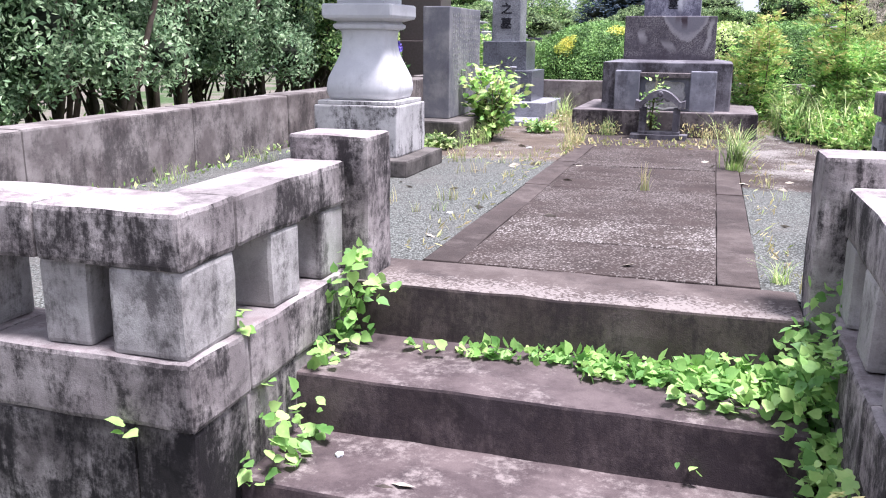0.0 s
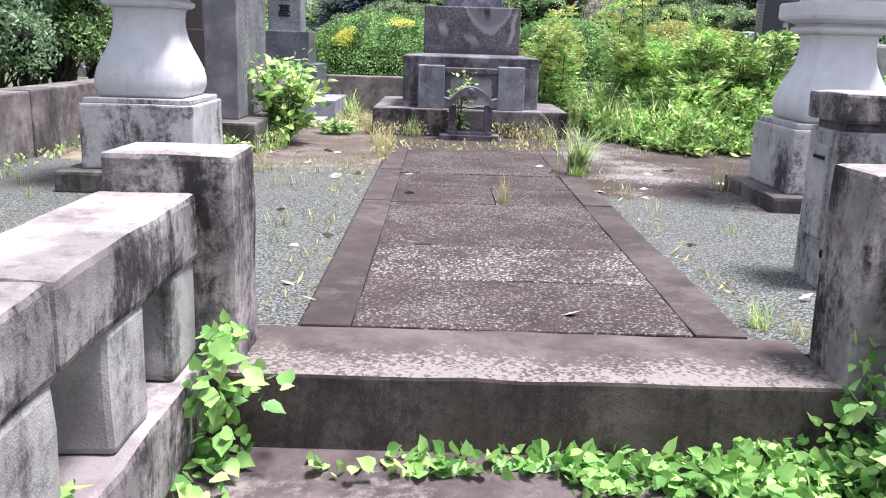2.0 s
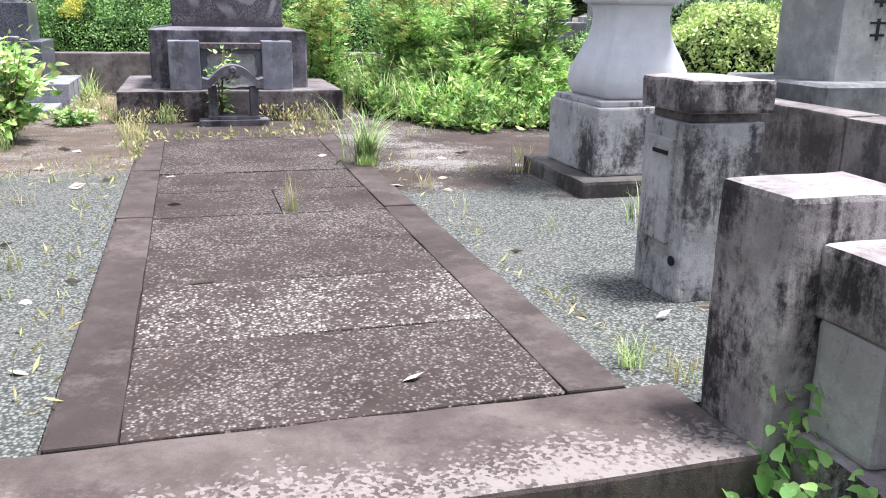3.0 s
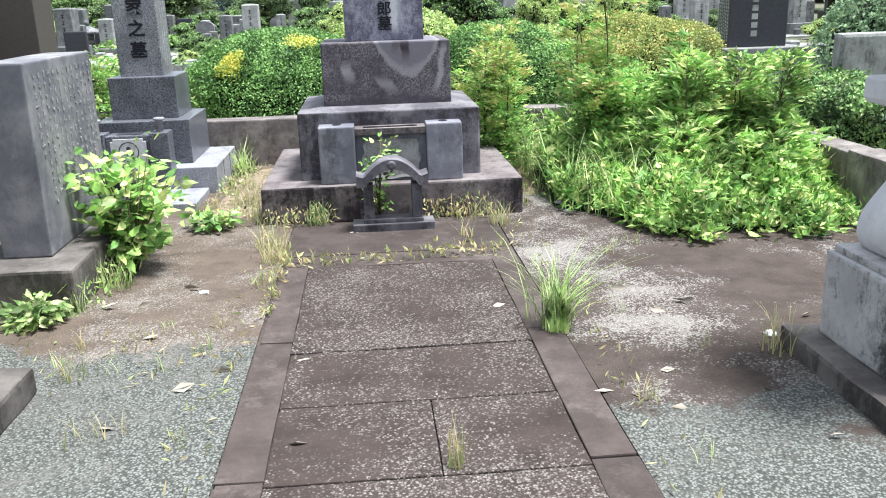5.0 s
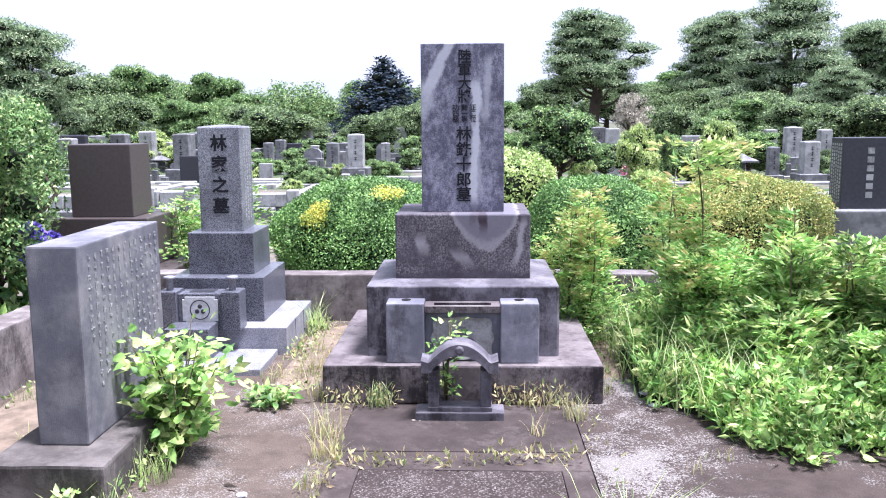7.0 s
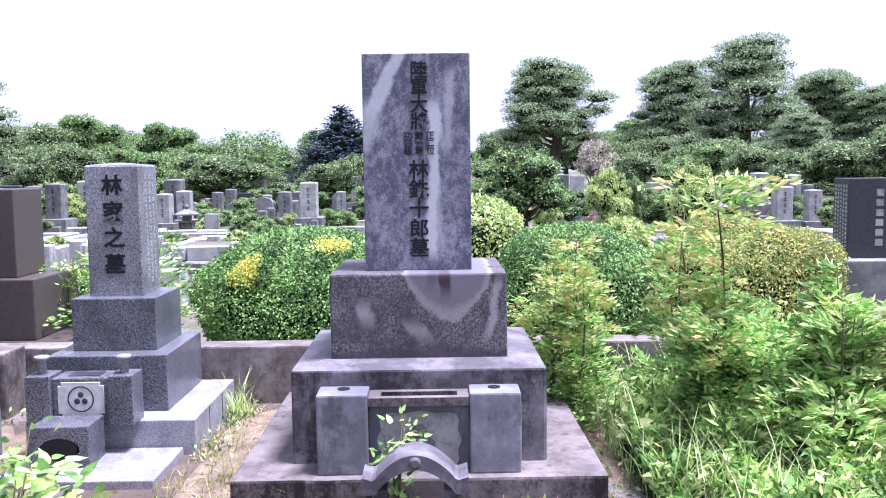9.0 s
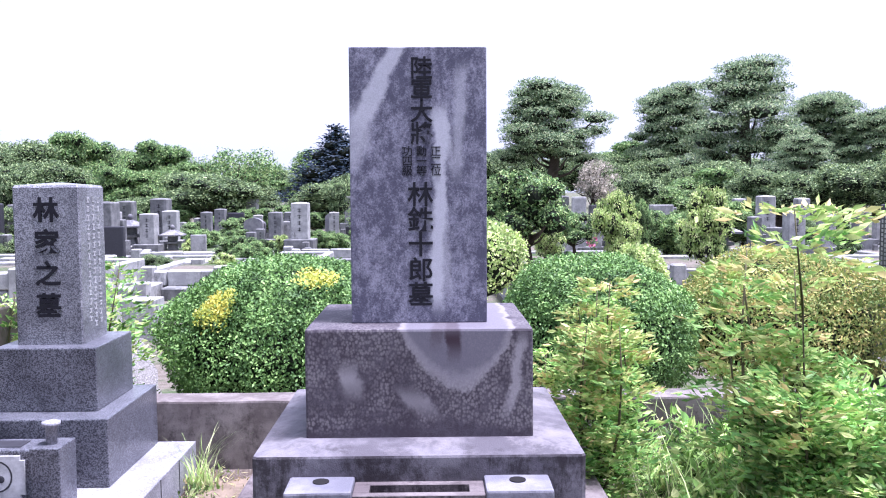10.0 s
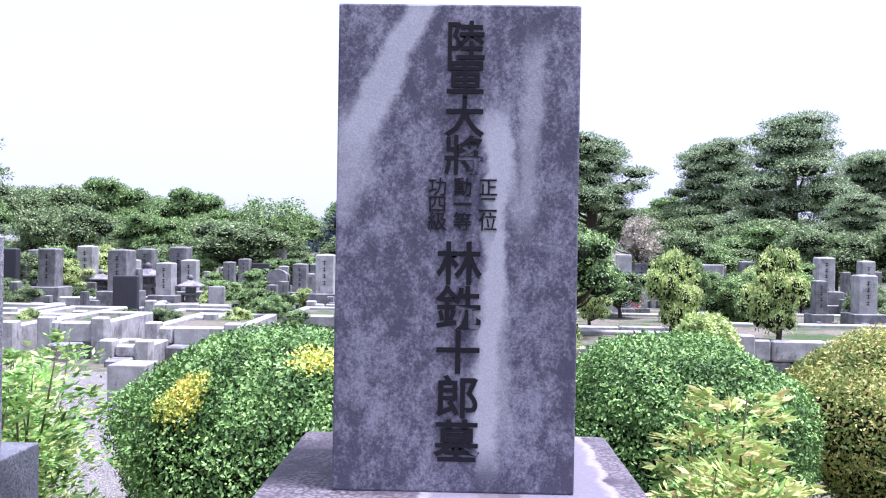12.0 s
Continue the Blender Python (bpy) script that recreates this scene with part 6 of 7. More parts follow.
def grave_plot(x0, x1, y0, y1, top, mat=None):
    """A raised plot: kerb stones round a gravel bed, with a low step before it."""
    z = min(ground_height(0, y) for y in (y0, y1)) - 0.1
    ob = thing("grave_plot", (x0, y0, z), "raised grave plot edged with grey weathered kerb stones", "grave plot", "far grave plots")
    w, d, h = x1 - x0, y1 - y0, top - z
    part("bed", box(0.1, w - 0.1, 0.1, d - 0.1, 0, h - 0.06, 0), GROUND, ob)
    low, count = h * 0.52, max(2, round(w / 0.7))
    for i in range(count):
        part("wall_block", box(w * i / count + 0.008, w * (i + 1) / count - 0.008, 0.01, 0.16, 0, low - 0.008, 0.025, 1, 0.008), FAR, ob)
        part("wall_block", box(w * (i - 0.4 * (i > 0)) / count + 0.008, w * (i + 0.6 + 0.4 * (i == count - 1)) / count - 0.008, 0.0, 0.15, low + 0.004, h, 0.025, 1, 0.01), FAR_PALE, ob)
    for name, a in (("kerb", (0, w, d - 0.15, d)), ("kerb", (0, 0.15, 0.155, d - 0.155)), ("kerb", (w - 0.15, w, 0.155, d - 0.155))):
        part(name, box(*a, 0, h, 0.02, 1), FAR_PALE, ob)
    for sx in (0.0, w - 0.2):
        part("corner_post", box(sx, sx + 0.2, -0.02, 0.18, 0, h + 0.06, 0.02, 1), FAR_PALE, ob)
    part("step", box(w * 0.3, w * 0.7, -0.32, -0.01, 0, h * 0.55, 0.02, 1), FAR, ob)


grave_plot(-6.87, -5.84, 19.1, 20.9, 0.96)
grave_plot(-4.88, -3.73, 19.1, 20.9, 0.95)
grave_plot(-4.05, -3.07, 20.5, 22.6, 0.91)
grave_plot(-2.97, -1.86, 20.5, 22.6, 0.89)
grave_plot(-4.54, -3.87, 16.6, 17.4, 0.80)
grave_plot(-8.54, -7.10, 19.3, 21.2, 0.97)
grave_plot(-6.14, -3.43, 22.5, 25, 0.90)
grave_plot(-3.01, -0.48, 23, 25.5, 0.91)
grave_plot(-10.58, -6.80, 24, 27, 0.90)
grave_plot(-5.55, -4.62, 17, 18.8, 1.05)
grave_plot(-4.20, -2.90, 17.3, 19.8, 0.97)
grave_plot(-8.10, -5.75, 16.8, 18.9, 1.00)
grave_plot(1.26, 3.31, 15.8, 18, 0.97)
grave_plot(3.64, 7.08, 16.4, 19, 1.03)
grave_plot(7.51, 10.68, 17, 20, 0.94)
grave_plot(1.58, 4.67, 20, 23, 0.84)
grave_plot(5.11, 8.65, 21, 24, 0.81)
grave_plot(9.72, 13.41, 22, 25, 0.78)
grave_plot(-13.07, -9.83, 21.5, 24, 0.94)
for ob in KINDS.values():
    for o in ob.children_recursive:
        bpy.data.objects.remove(o)
    bpy.data.objects.remove(ob)


bush("loose_bush", (3.75, 6.3, 0.42), 0.6, 0.6, 1.15, BROAD_PALE, "loose yellow-green bush beyond the east wall", 16000, 0.04, 0.018, seed=12, amount=0.12)
bush("loose_bush", (3.6, 8.2, 0.42), 0.55, 0.6, 0.85, BROAD, "loose green bush beyond the east wall", 14000, 0.04, 0.018, seed=13, amount=0.12)
bush("loose_bush", (5.2, 7.6, 0.42), 0.9, 0.8, 1.2, BROAD, "loose green bush beyond the east wall", 14000, 0.045, 0.022, seed=14, amount=0.12)
bush("loose_bush", (5.8, 4.6, 0.42), 1.0, 0.9, 1.3, DEEP_GREEN, "dark loose bush beyond the east wall", 7000, 0.06, 0.03, seed=15, amount=0.12)


def neighbour_grave():
    ob = thing("brown_grave", (-2.80, 9.3, 0.44), "dark brown polished gravestone on stepped plinths", "gravestone")
    part("ground_plinth", box(-0.55, 0.62, -0.36, 0.55, -0.1, 0.62, 0.012), UMBER, ob)
    part("plinth", box(-0.36, 0.42, -0.33, 0.36, 0.62, 1.02, 0.01), UMBER, ob)
    part("headstone", box(-0.22, 0.28, -0.25, 0.16, 1.02, 1.60, 0.008), UMBER, ob)


neighbour_grave()


def flower_bunch(x, y, z, seed):
    ob = thing("flower_bunch", (x, y, z), "pink flowers in a pale grave vase", "flowers", "grave flowers")
    rng = np.random.default_rng(seed)
    part("vase", lathe([(0.04, 0), (0.045, 0.16), (0.05, 0.18)], 12), FAR_PALE, ob)
    d = sphere_points(60, rng)
    mesh_part("petals", leaf_mesh("petals", np.array([0, 0, 0.32]) + d * 0.11, d, 0.06, 0.05, rng, 0.6), ROSE, ob)
    mesh_part("leaves", leaf_mesh("leaves", np.array([0, 0, 0.24]) + d * 0.10, d, 0.09, 0.03, rng, 0.6), BROAD, ob)


def loose_stone(x, y, z, size, seed, label="pale loose stone lying on the cement", mat=None):
    bm = bmesh.new()
    bmesh.ops.create_icosphere(bm, subdivisions=2, radius=1.0)
    for v in bm.verts:
        v.co += 0.35 * noise.noise_vector(v.co * 1.3 + Vector((seed, 0, 0)))
        v.co = Vector((v.co.x * size, v.co.y * size * 0.8, v.co.z * size * 0.45))
    ob = part("loose_stone", bm, mat or LITTER)
    ob.matrix_basis = pose(x, y, z + size * 0.25, 0, 0, 40 * seed)
    tagged(ob, label, "stone", "loose stones")


loose_stone(1.16, 6.93, P - 0.01, 0.055, 1)
loose_stone(0.98, 2.19, P - 0.01, 0.022, 2)
loose_stone(-0.60, 3.05, P - 0.01, 0.02, 3)
loose_stone(-0.75, 5.6, P - 0.01, 0.025, 4)
loose_stone(1.15, 6.75, P - 0.01, 0.025, 5)
loose_stone(1.45, 4.75, P - 0.01, 0.03, 6)
loose_stone(-0.40, 1.33, 0.345, 0.016, 7)


def east_grave():
    ob = thing("east_grave", (4.0, 10.95, ground_height(4, 10.95)), "dark polished gravestone with cut columns of text", "gravestone")
    part("ground_plinth", box(-0.62, 0.75, -0.75, 0.65, -0.1, 0.45, 0.02), FAR, ob)
    part("plinth", box(-0.38, 0.52, -0.42, 0.32, 0.45, 0.89, 0.012), FAR, ob)
    slab = part("headstone", box(-0.26, 0.36, -0.22, 0.06, 0.89, 1.575, 0.008), DARK_STONE, ob)
    bm = bmesh.new()
    for c in range(5):
        z = 1.52
        while z > 0.95:
            h = random.uniform(0.018, 0.03)
            box(-0.2625, -0.2605, -0.19 + 0.048 * c, -0.165 + 0.048 * c, z - h, z, 0, bm=bm)
            z -= h + 0.012
    part("side_inscription", bm, FAR_PALE, slab, "pale cut columns too small to read")["kind"] = "stuff"
    bm = bmesh.new()
    z = 1.48
    while z > 1.0:
        box(-0.025, 0.04, -0.2225, -0.2205, z - 0.058, z, 0, bm=bm)
        z -= 0.085
    part("front_inscription", bm, FAR_PALE, slab, "pale cut column of characters")["kind"] = "stuff"


east_grave()
flower_bunch(3.40, 25.50, 0.55, 1)
flower_bunch(4.28, 25.80, 0.55, 2)


def stone_block():
    ob = thing("stone_block", (-2.99, 13.75, ground_height(-3, 13.75)), "pale cut stone block beside the cemetery footpath", "stone block")
    part("block", worn(-0.18, 0.18, -0.18, 0.18, -0.1, 0.44, 0.012, 0.2, 0.004), FAR_PALE, ob)


stone_block()
bm = bmesh.new()
edge = [[bm.verts.new((-1.95 - 0.40 * (y - 10.2) + s * 0.36 + 0.06 * noise.noise(Vector((y * 1.7, s, 0))), y, ground_height(0, y) + 0.035)) for s in (-1, 1)] for y in (9.4 + 0.3 * i for i in range(22))]
for a, b in zip(edge, edge[1:]):
    bm.faces.new((a[0], a[1], b[1], b[0]))
lane = part("footpath", bm, ROAD)
tagged(lane, "pale trodden gravel footpath between the graves", "footpath", kind="structure")

# ---- far trees ----
BROAD_A = stock("broad", 5.0, 4.6, 101, BROAD, "broad-leaved green tree beyond the graves", leaves=32000, length=0.12, leaf_w=0.065)
BROAD_B = stock("broad", 5.0, 5.2, 102, WOOD_GREEN, "dark green tree beyond the graves", leaves=32000, length=0.12, leaf_w=0.065)
BROAD_C = stock("broad", 2.6, 1.9, 103, BROAD_PALE, "small yellow-green tree among the graves", leaves=11000, length=0.075, leaf_w=0.04)
BROAD_D = stock("broad", 3.0, 2.2, 104, BROAD, "rounded clipped garden tree among the graves", leaves=9000, length=0.075, leaf_w=0.04, trunk_part=0.42)
THIN = stock("broad", 4.0, 4.2, 105, BROAD, "open-crowned tree with bare limbs", leaves=4200, length=0.12, leaf_w=0.07, trunk_part=0.38)
BARE_A = stock("broad", 3.2, 1.4, 106, BARE, "greyish bare-looking tree among green ones", leaves=4500, length=0.12, leaf_w=0.02, trunk_part=0.4)
PINE_A = stock("dome_pine", 7.0, 5.2, 107, PINE, "tall spreading pine in flat tiers", leaves=36000, length=0.13, leaf_w=0.042, trunk_part=0.42)
PINE_B = stock("pine", 7.5, 6.5, 108, PINE, "large pine tree with layered boughs", leaves=42000, length=0.13, leaf_w=0.042, trunk_part=0.15)
CONE = stock("cone", 5.5, 2.6, 109, CYPRESS, "dark cone-shaped cypress beyond the graves", leaves=9000, length=0.14, leaf_w=0.06)
plant_tree(BROAD_B, -24.7, 55.6, 5.0, 210, 1.27)
plant_tree(BROAD_A, -22.2, 58.7, 5.5, 260, 1.13)
plant_tree(BROAD_A, -18.7, 64.5, 5.3, 230, 1.10)
plant_tree(BROAD_A, -12.8, 41.2, 2.8, 205, 1.31)
plant_tree(THIN, -9.0, 45.7, 3.8, 130, 1.16)
plant_tree(CONE, -5.9, 61.6, 6.1, 282, 2.52)
plant_tree(CONE, -6.2, 70.3, 5.3, 34, 2.55)
plant_tree(BROAD_B, -8.6, 68.8, 3.1, 320, 1.37)
plant_tree(BROAD_B, -2.3, 32.9, 2.4, 160, 0.90)
plant_tree(BROAD_A, -15.5, 61.6, 3.7, 290, 1.40)
plant_tree(BROAD_B, -14.7, 36.9, 3.0, 200, 1.14)
plant_tree(BROAD_A, -11.0, 67.4, 2.6, 260, 1.54)
plant_tree(BROAD_B, -14.0, 41.2, 2.0, 215, 1.28)
plant_tree(PINE_A, 7.3, 55.6, 8.2, 20, 1.19)
plant_tree(PINE_A, 16.4, 61.6, 8.7, 85, 1.05)
plant_tree(PINE_B, 17.3, 50.5, 8.7, 310, 1.06)
plant_tree(PINE_A, 25.4, 58.7, 7.9, 210, 1.17)
plant_tree(PINE_A, 27.2, 55.6, 6.6, 120, 1.10)
plant_tree(BROAD_B, 6.0, 70.3, 5.2, 180, 0.96)
plant_tree(BROAD_B, 11.2, 61.6, 4.3, 220, 1.36)
plant_tree(BROAD_B, 14.0, 58.7, 3.8, 130, 1.54)
plant_tree(PINE_B, 14.4, 36.9, 3.7, 220, 1.21)
plant_tree(BROAD_B, 12.1, 41.2, 3.0, 110, 1.41)
plant_tree(BROAD_B, 11.9, 32.9, 2.4, 300, 1.35)
plant_tree(BROAD_B, 14.2, 32.9, 2.6, 60, 1.44)
plant_tree(BROAD_B, 6.6, 32.9, 2.3, 140, 1.02)
plant_tree(BROAD_D, 1.8, 17.8, 2.0, 184, 1.03)
plant_tree(BARE_A, 5.1, 29.2, 2.6, 220, 1.07)
plant_tree(BROAD_C, 3.04, 17.3, 1.65, 245, 0.62)
plant_tree(BROAD_C, 4.25, 16.8, 1.7, 110, 0.66)
plant_tree(BROAD_D, 2.0, 29.2, 1.9, 40, 1.10)
plant_tree(BROAD_A, 4.0, 19.8, 1.5, 25, 0.37)
plant_tree(BROAD_B, -2.6, 67.4, 3.8, 220, 1.46)
plant_tree(BROAD_A, 1.6, 70.3, 3.5, 200, 1.43)
plant_tree(BROAD_A, -26.8, 50.5, 4.6, 240, 1.28)
plant_tree(BROAD_B, -28.3, 45.7, 4.6, 200, 1.37)
plant_tree(BROAD_A, -29.3, 41.2, 4.5, 90, 1.34)
plant_tree(PINE_B, 29.5, 50.5, 7.1, 160, 1.08)
plant_tree(BROAD_B, 14.9, 29.2, 3.0, 30, 1.36)
plant_tree(PINE_A, 31.4, 45.7, 6.5, 340, 1.29)
plant_tree(BROAD_B, 15.1, 25.8, 2.7, 0, 1.32)
plant_tree(PINE_A, -10.4, 22.3, 4.1, 35, 1.01)
plant_tree(BROAD_A, 57.9, 22.8, 3.5, 0, 1.66)
plant_tree(BROAD_B, 66.6, 32.0, 4.6, 47, 1.72)
plant_tree(BROAD_A, 51.2, 30.6, 3.3, 94, 1.77)
plant_tree(BROAD_B, 63.7, 44.3, 2.9, 141, 2.03)
plant_tree(BROAD_A, 72.9, 59.1, 4.9, 188, 1.90)
plant_tree(BROAD_B, 54.1, 52.5, 5.0, 235, 1.92)
plant_tree(BROAD_A, 56.6, 64.2, 3.5, 282, 1.95)
plant_tree(BROAD_B, 55.6, 74.2, 4.0, 329, 1.79)
plant_tree(BROAD_A, 40.7, 65.4, 5.5, 16, 1.83)
plant_tree(BROAD_B, 39.0, 75.7, 5.2, 63, 1.74)
plant_tree(BROAD_A, 35.4, 84.8, 3.9, 110, 1.66)
plant_tree(BROAD_B, 23.3, 72.8, 4.5, 157, 1.79)
plant_tree(BROAD_A, 19.3, 82.5, 6.2, 204, 1.68)
plant_tree(BROAD_B, 13.5, 90.2, 5.0, 251, 1.61)
plant_tree(BROAD_A, 4.9, 75.7, 3.6, 298, 1.80)
plant_tree(BROAD_B, -1.4, 84.4, 5.5, 345, 1.67)
plant_tree(BROAD_A, -9.1, 90.0, 6.2, 32, 1.63)
plant_tree(BROAD_B, -13.6, 74.1, 3.9, 79, 1.81)
plant_tree(BROAD_A, -21.9, 81.0, 4.0, 126, 1.72)
plant_tree(BROAD_B, -30.6, 84.5, 5.9, 173, 1.68)
plant_tree(BROAD_A, -30.8, 68.1, 5.1, 220, 1.84)
plant_tree(BROAD_B, -40.6, 72.9, 3.6, 267, 1.84)
plant_tree(BROAD_A, -49.6, 73.8, 4.4, 314, 1.81)
plant_tree(BROAD_B, -45.8, 58.0, 5.3, 1, 1.94)
plant_tree(BROAD_A, -56.4, 60.3, 4.2, 48, 1.98)
plant_tree(BROAD_B, -65.0, 58.7, 3.0, 95, 2.12)
plant_tree(BROAD_A, -47.0, 37.3, 3.8, 142, 1.91)
plant_tree(BROAD_B, -55.4, 36.7, 4.5, 189, 1.88)
plant_tree(BROAD_A, -56.7, 31.6, 3.0, 236, 1.87)
plant_tree(BROAD_B, -43.7, 20.9, 2.6, 283, 1.78)
plant_tree(BROAD_A, -25.6, -2.5, 6.0, 0, 1.6)
plant_tree(BROAD_B, -22.5, -11.0, 7.0, 47, 1.6)
plant_tree(BROAD_A, -16.7, -17.9, 5.7, 94, 1.6)
plant_tree(BROAD_B, -8.9, -22.4, 5.1, 141, 1.6)
plant_tree(BROAD_A, -0.0, -24.0, 6.5, 188, 1.6)
plant_tree(BROAD_B, 8.9, -22.4, 6.8, 235, 1.6)
plant_tree(BROAD_A, 16.7, -17.9, 5.3, 282, 1.6)
plant_tree(BROAD_B, 22.5, -11.0, 5.4, 329, 1.6)
plant_tree(BROAD_A, 25.6, -2.5, 6.9, 16, 1.6)
plant_tree(BROAD_D, -15.5, 33.5, 1.1, 0, 1.68)
plant_tree(BROAD_B, -8.6, 25.0, 0.6, 61, 1.28)
plant_tree(BROAD_D, -1.5, 26.2, 1.0, 122, 1.11)
plant_tree(BROAD_B, -6.4, 34.3, 0.7, 183, 1.88)
plant_tree(BROAD_D, -11.0, 25.6, 0.6, 244, 1.28)
plant_tree(BROAD_B, -4.0, 32.9, 1.1, 305, 1.41)
plant_tree(BROAD_D, -8.4, 30.4, 0.6, 6, 1.83)
plant_tree(BROAD_B, -11.0, 26.5, 0.7, 67, 1.28)
plant_tree(BROAD_D, -4.9, 27.0, 1.0, 128, 1.37)
plant_tree(BROAD_B, -2.8, 34.5, 0.9, 189, 1.57)
plant_tree(BROAD_D, -3.9, 29.2, 1.3, 250, 1.16)
plant_tree(BROAD_B, -12.2, 31.6, 1.0, 311, 1.39)
plant_tree(BROAD_D, -9.8, 26.3, 1.2, 12, 0.98)
plant_tree(BROAD_B, -12.9, 31.4, 0.6, 73, 1.74)
plant_tree(BROAD_D, -10.2, 33.9, 1.1, 134, 1.31)
plant_tree(BROAD_B, -12.0, 23.6, 0.9, 195, 1.21)
plant_tree(BROAD_D, -5.6, 32.7, 1.1, 256, 1.53)
plant_tree(BROAD_B, -6.7, 27.4, 0.8, 317, 1.55)
plant_tree(BROAD_D, -4.4, 24.5, 0.8, 18, 1.35)
plant_tree(BROAD_B, -11.6, 28.4, 1.3, 79, 1.25)
plant_tree(BROAD_D, -6.8, 29.9, 0.8, 140, 1.40)
plant_tree(BROAD_B, -9.1, 23.0, 0.7, 201, 1.47)
plant_tree(BROAD_A, -24.9, 47.4, 2.2, 0, 1.97)
plant_tree(BROAD_B, -28.9, 38.6, 2.6, 47, 1.78)
plant_tree(BROAD_B, -26.1, 38.2, 2.6, 94, 1.77)
plant_tree(BROAD_A, 9.3, 44.1, 2.1, 141, 1.94)
plant_tree(BROAD_B, 11.9, 41.6, 1.6, 188, 2.05)
plant_tree(BROAD_B, 22.9, 52.0, 2.1, 235, 2.06)
plant_tree(BROAD_A, 24.2, 48.6, 2.8, 282, 1.88)
plant_tree(BROAD_B, -20.0, 48.8, 2.0, 329, 2.06)
plant_tree(BROAD_B, -9.5, 49.8, 1.7, 16, 2.18)
plant_tree(BROAD_A, 24.8, 56.8, 1.5, 63, 2.32)
plant_tree(BROAD_B, -1.3, 41.6, 1.4, 110, 2.09)
plant_tree(BROAD_B, 29.1, 45.5, 1.5, 157, 2.16)
plant_tree(BROAD_A, 12.3, 39.9, 2.6, 204, 1.78)
plant_tree(BROAD_B, -16.6, 36.1, 1.6, 251, 1.88)
plant_tree(BROAD_B, -9.8, 46.7, 2.6, 298, 1.88)
plant_tree(BROAD_A, 14.5, 43.2, 1.3, 345, 2.22)
plant_tree(BROAD_B, -24.6, 59.0, 2.2, 32, 2.01)
plant_tree(BROAD_B, 12.8, 36.5, 1.3, 79, 1.99)
plant_tree(BROAD_A, 26.7, 49.8, 1.7, 126, 2.20)
plant_tree(BROAD_B, -10.7, 37.3, 1.6, 173, 1.92)
plant_tree(BROAD_B, -34.7, 56.4, 2.1, 220, 2.08)
plant_tree(BROAD_A, -26.6, 53.8, 1.6, 267, 2.26)
plant_tree(BROAD_B, -30.3, 50.0, 2.7, 314, 1.93)
plant_tree(BROAD_B, -34.5, 55.8, 1.6, 1, 2.25)
plant_tree(BROAD_A, -24.0, 35.7, 1.7, 48, 1.84)
plant_tree(BROAD_B, 17.3, 47.1, 2.5, 95, 1.91)
plant_tree(BROAD_B, -18.0, 42.8, 1.7, 142, 2.02)
plant_tree(BROAD_A, 38.9, 58.1, 2.0, 189, 2.08)
plant_tree(BROAD_B, -3.4, 42.8, 2.3, 236, 1.87)
plant_tree(BROAD_B, -27.5, 36.7, 1.8, 283, 1.84)
plant_tree(BROAD_A, -18.3, 56.5, 2.5, 330, 1.97)
plant_tree(BROAD_B, 4.6, 51.8, 2.4, 17, 1.99)
plant_tree(BROAD_B, 23.2, 57.8, 1.7, 64, 2.20)
plant_tree(BROAD_A, 9.1, 38.6, 1.9, 111, 1.87)
plant_tree(BROAD_B, 23.6, 57.2, 2.6, 158, 1.95)
plant_tree(BROAD_B, -30.3, 43.9, 1.6, 205, 2.08)
plant_tree(BROAD_A, 33.8, 38.6, 1.7, 252, 1.93)
plant_tree(BROAD_B, -8.1, 36.7, 2.5, 299, 1.74)
plant_tree(BROAD_B, 9.7, 39.0, 1.9, 346, 1.88)
plant_tree(BROAD_A, -29.2, 50.3, 1.7, 33, 2.18)
plant_tree(BROAD_B, -28.0, 38.0, 2.1, 80, 1.83)
plant_tree(BROAD_B, 10.3, 43.0, 2.2, 127, 1.90)
plant_tree(BROAD_A, -8.6, 38.2, 1.7, 174, 1.91)
plant_tree(BROAD_B, -6.7, 57.5, 1.5, 221, 2.27)
plant_tree(BROAD_C, -10.1, 29.7, 1.5, 0, 1.37)
plant_tree(BROAD_D, 10.7, 26.2, 0.8, 47, 1.41)
plant_tree(BROAD_A, 8.1, 25.9, 0.9, 94, 1.36)
plant_tree(BROAD_C, -0.4, 23.4, 1.4, 141, 1.28)
plant_tree(BROAD_D, 6.2, 28.6, 1.3, 188, 1.38)
plant_tree(BROAD_A, -5.7, 33.5, 0.9, 235, 1.66)
plant_tree(BROAD_C, -8.4, 26.9, 1.1, 282, 1.34)
plant_tree(BROAD_D, -5.0, 30.4, 1.2, 329, 1.46)
plant_tree(BROAD_A, -6.2, 30.6, 1.0, 16, 1.49)
plant_tree(BROAD_D, -1.6, 29.5, 1.3, 110, 1.41)
plant_tree(BROAD_A, 0.9, 25.3, 1.5, 157, 1.28)
plant_tree(BROAD_C, -9.3, 25.9, 1.2, 204, 1.29)
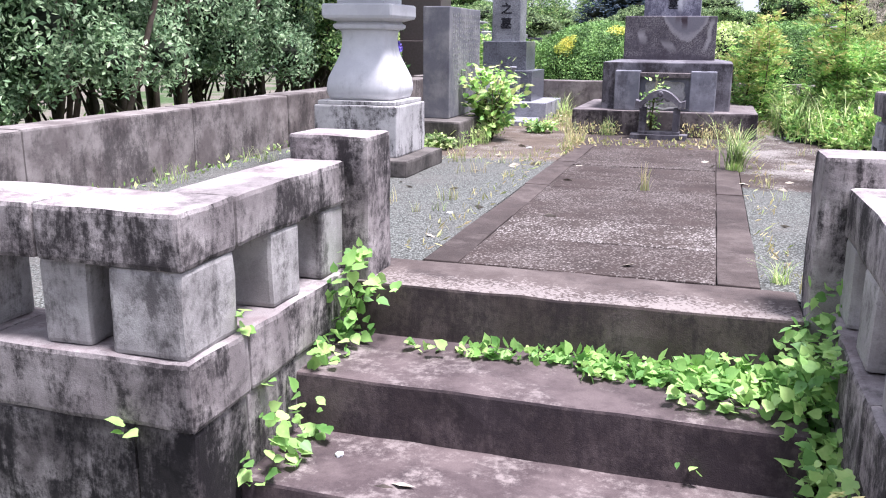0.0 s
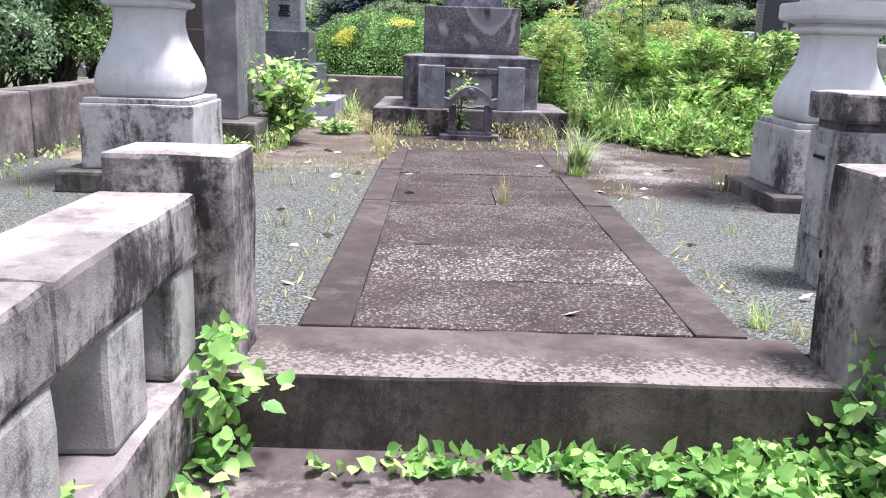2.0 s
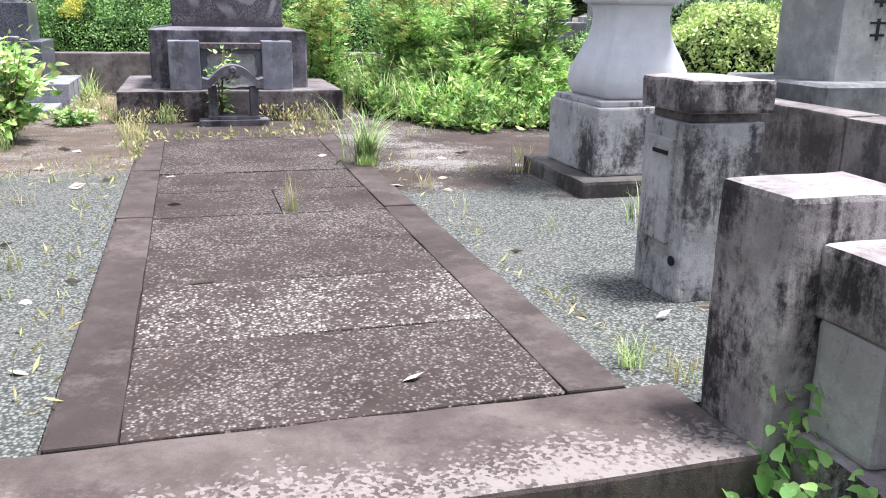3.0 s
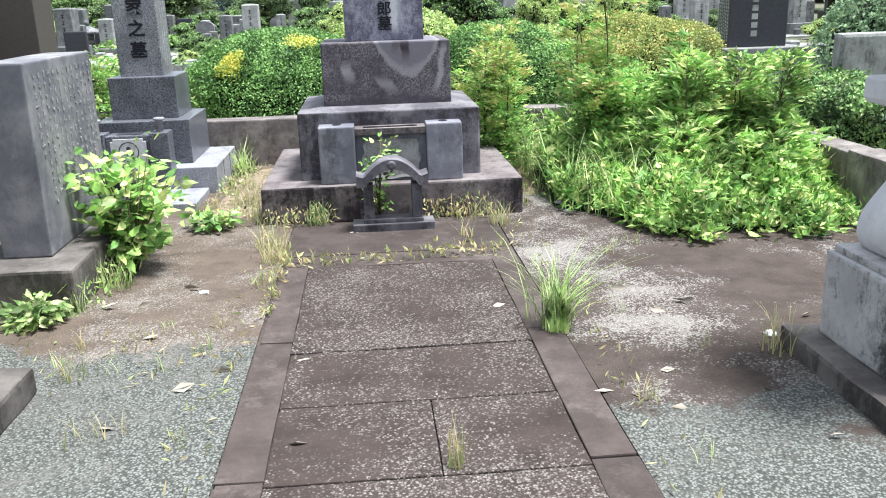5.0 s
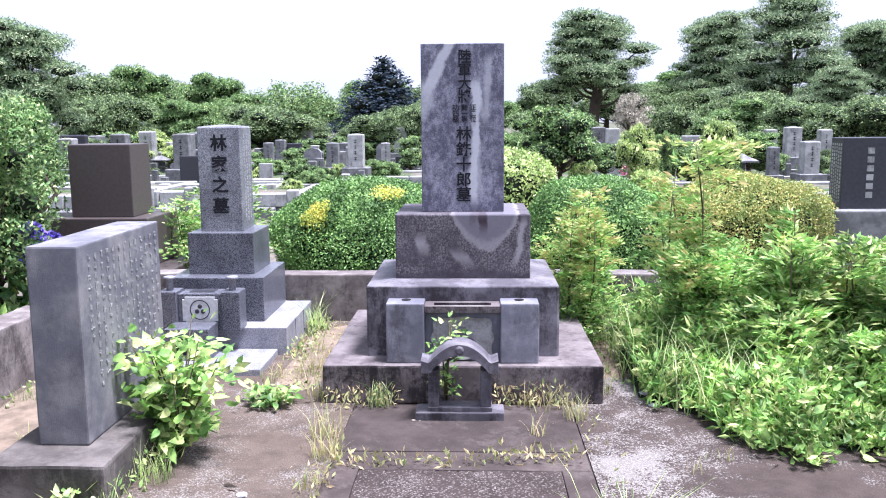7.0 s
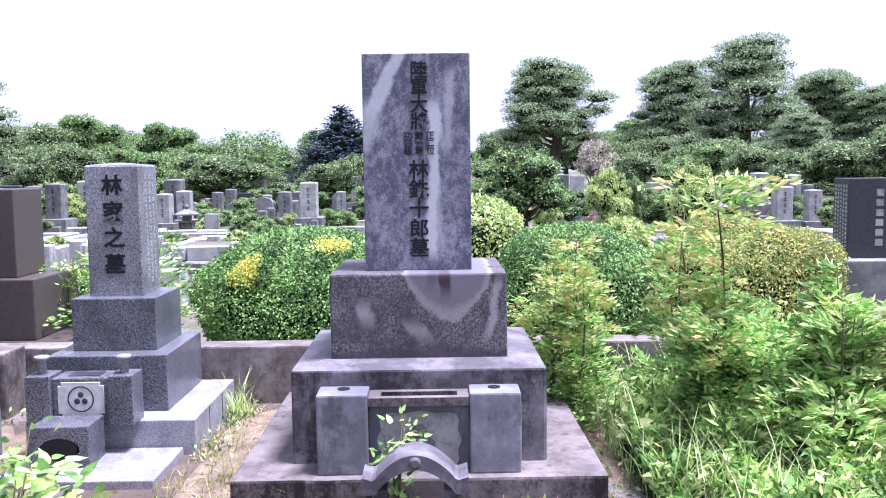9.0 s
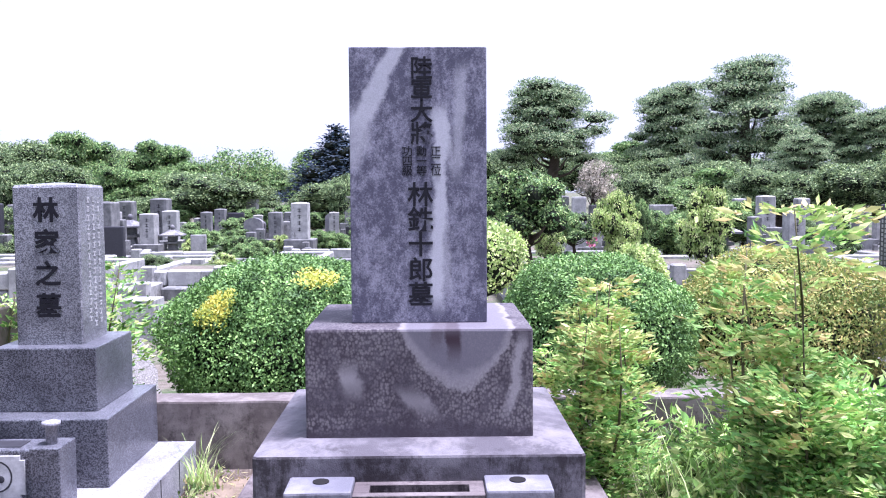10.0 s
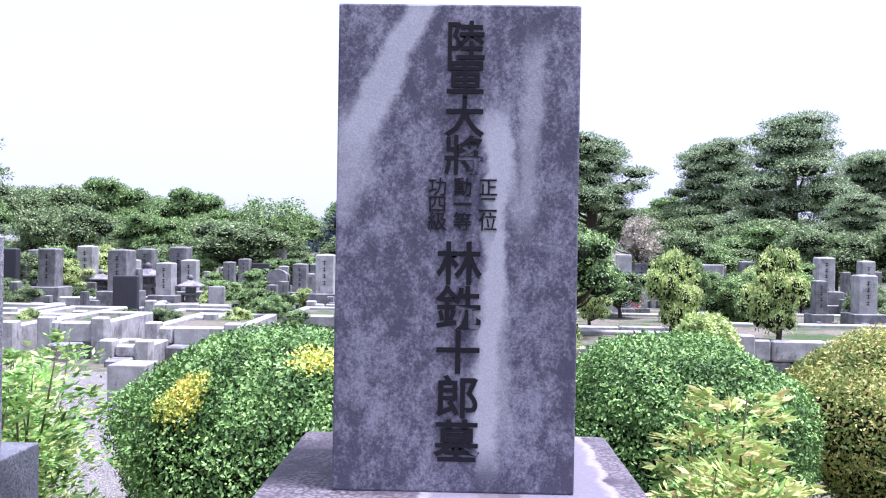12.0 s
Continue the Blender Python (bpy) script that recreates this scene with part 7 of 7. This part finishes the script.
plant_tree(BROAD_D, -10.9, 24.4, 1.4, 251, 1.28)
plant_tree(BROAD_A, 7.5, 25.3, 1.4, 298, 1.29)
plant_tree(BROAD_D, -3.6, 32.7, 1.0, 32, 1.58)
plant_tree(BROAD_A, -9.0, 35.1, 1.2, 79, 1.57)
plant_tree(BROAD_C, 6.6, 24.3, 1.3, 126, 1.29)
plant_tree(BROAD_D, -0.8, 29.7, 0.7, 173, 1.59)
plant_tree(BROAD_A, 2.0, 28.8, 1.3, 220, 1.39)
plant_tree(BROAD_D, -10.3, 35.1, 1.0, 314, 1.66)
plant_tree(BROAD_A, -10.1, 30.6, 1.0, 1, 1.48)
plant_tree(BROAD_C, -1.3, 34.7, 0.8, 48, 1.81)
plant_tree(BROAD_D, 3.3, 22.4, 1.2, 95, 1.30)
plant_tree(BROAD_A, 0.5, 24.2, 1.2, 142, 1.30)
plant_tree(BROAD_C, 9.3, 19.2, 0.8, 189, 1.37)
plant_tree(BROAD_D, -10.3, 27.9, 1.5, 236, 1.33)
plant_tree(BROAD_A, -12.3, 37.1, 1.1, 283, 1.68)
shrub_rng = np.random.default_rng(77)
for i in range(20):
    x, y = shrub_rng.uniform(-9.5, -1.6), shrub_rng.uniform(18.5, 26.0)
    plant_tree((BROAD_D, BROAD_B, BROAD_C, BROAD_A)[i % 4], x, y, shrub_rng.uniform(0.4, 0.85), int(shrub_rng.integers(0, 360)), shrub_rng.uniform(0.9, 1.5))
for i in range(12):
    x, y = shrub_rng.uniform(2.2, 9.5), shrub_rng.uniform(20.0, 26.0)
    plant_tree((BROAD_D, BROAD_B, BROAD_C, BROAD_A)[i % 4], x, y, shrub_rng.uniform(0.7, 1.3), int(shrub_rng.integers(0, 360)), shrub_rng.uniform(0.8, 1.3))
for k in (BROAD_A, BROAD_B, BROAD_C, BROAD_D, THIN, BARE_A, PINE_A, PINE_B, CONE):
    for o in k["ob"].children_recursive:
        bpy.data.objects.remove(o)
    bpy.data.objects.remove(k["ob"])
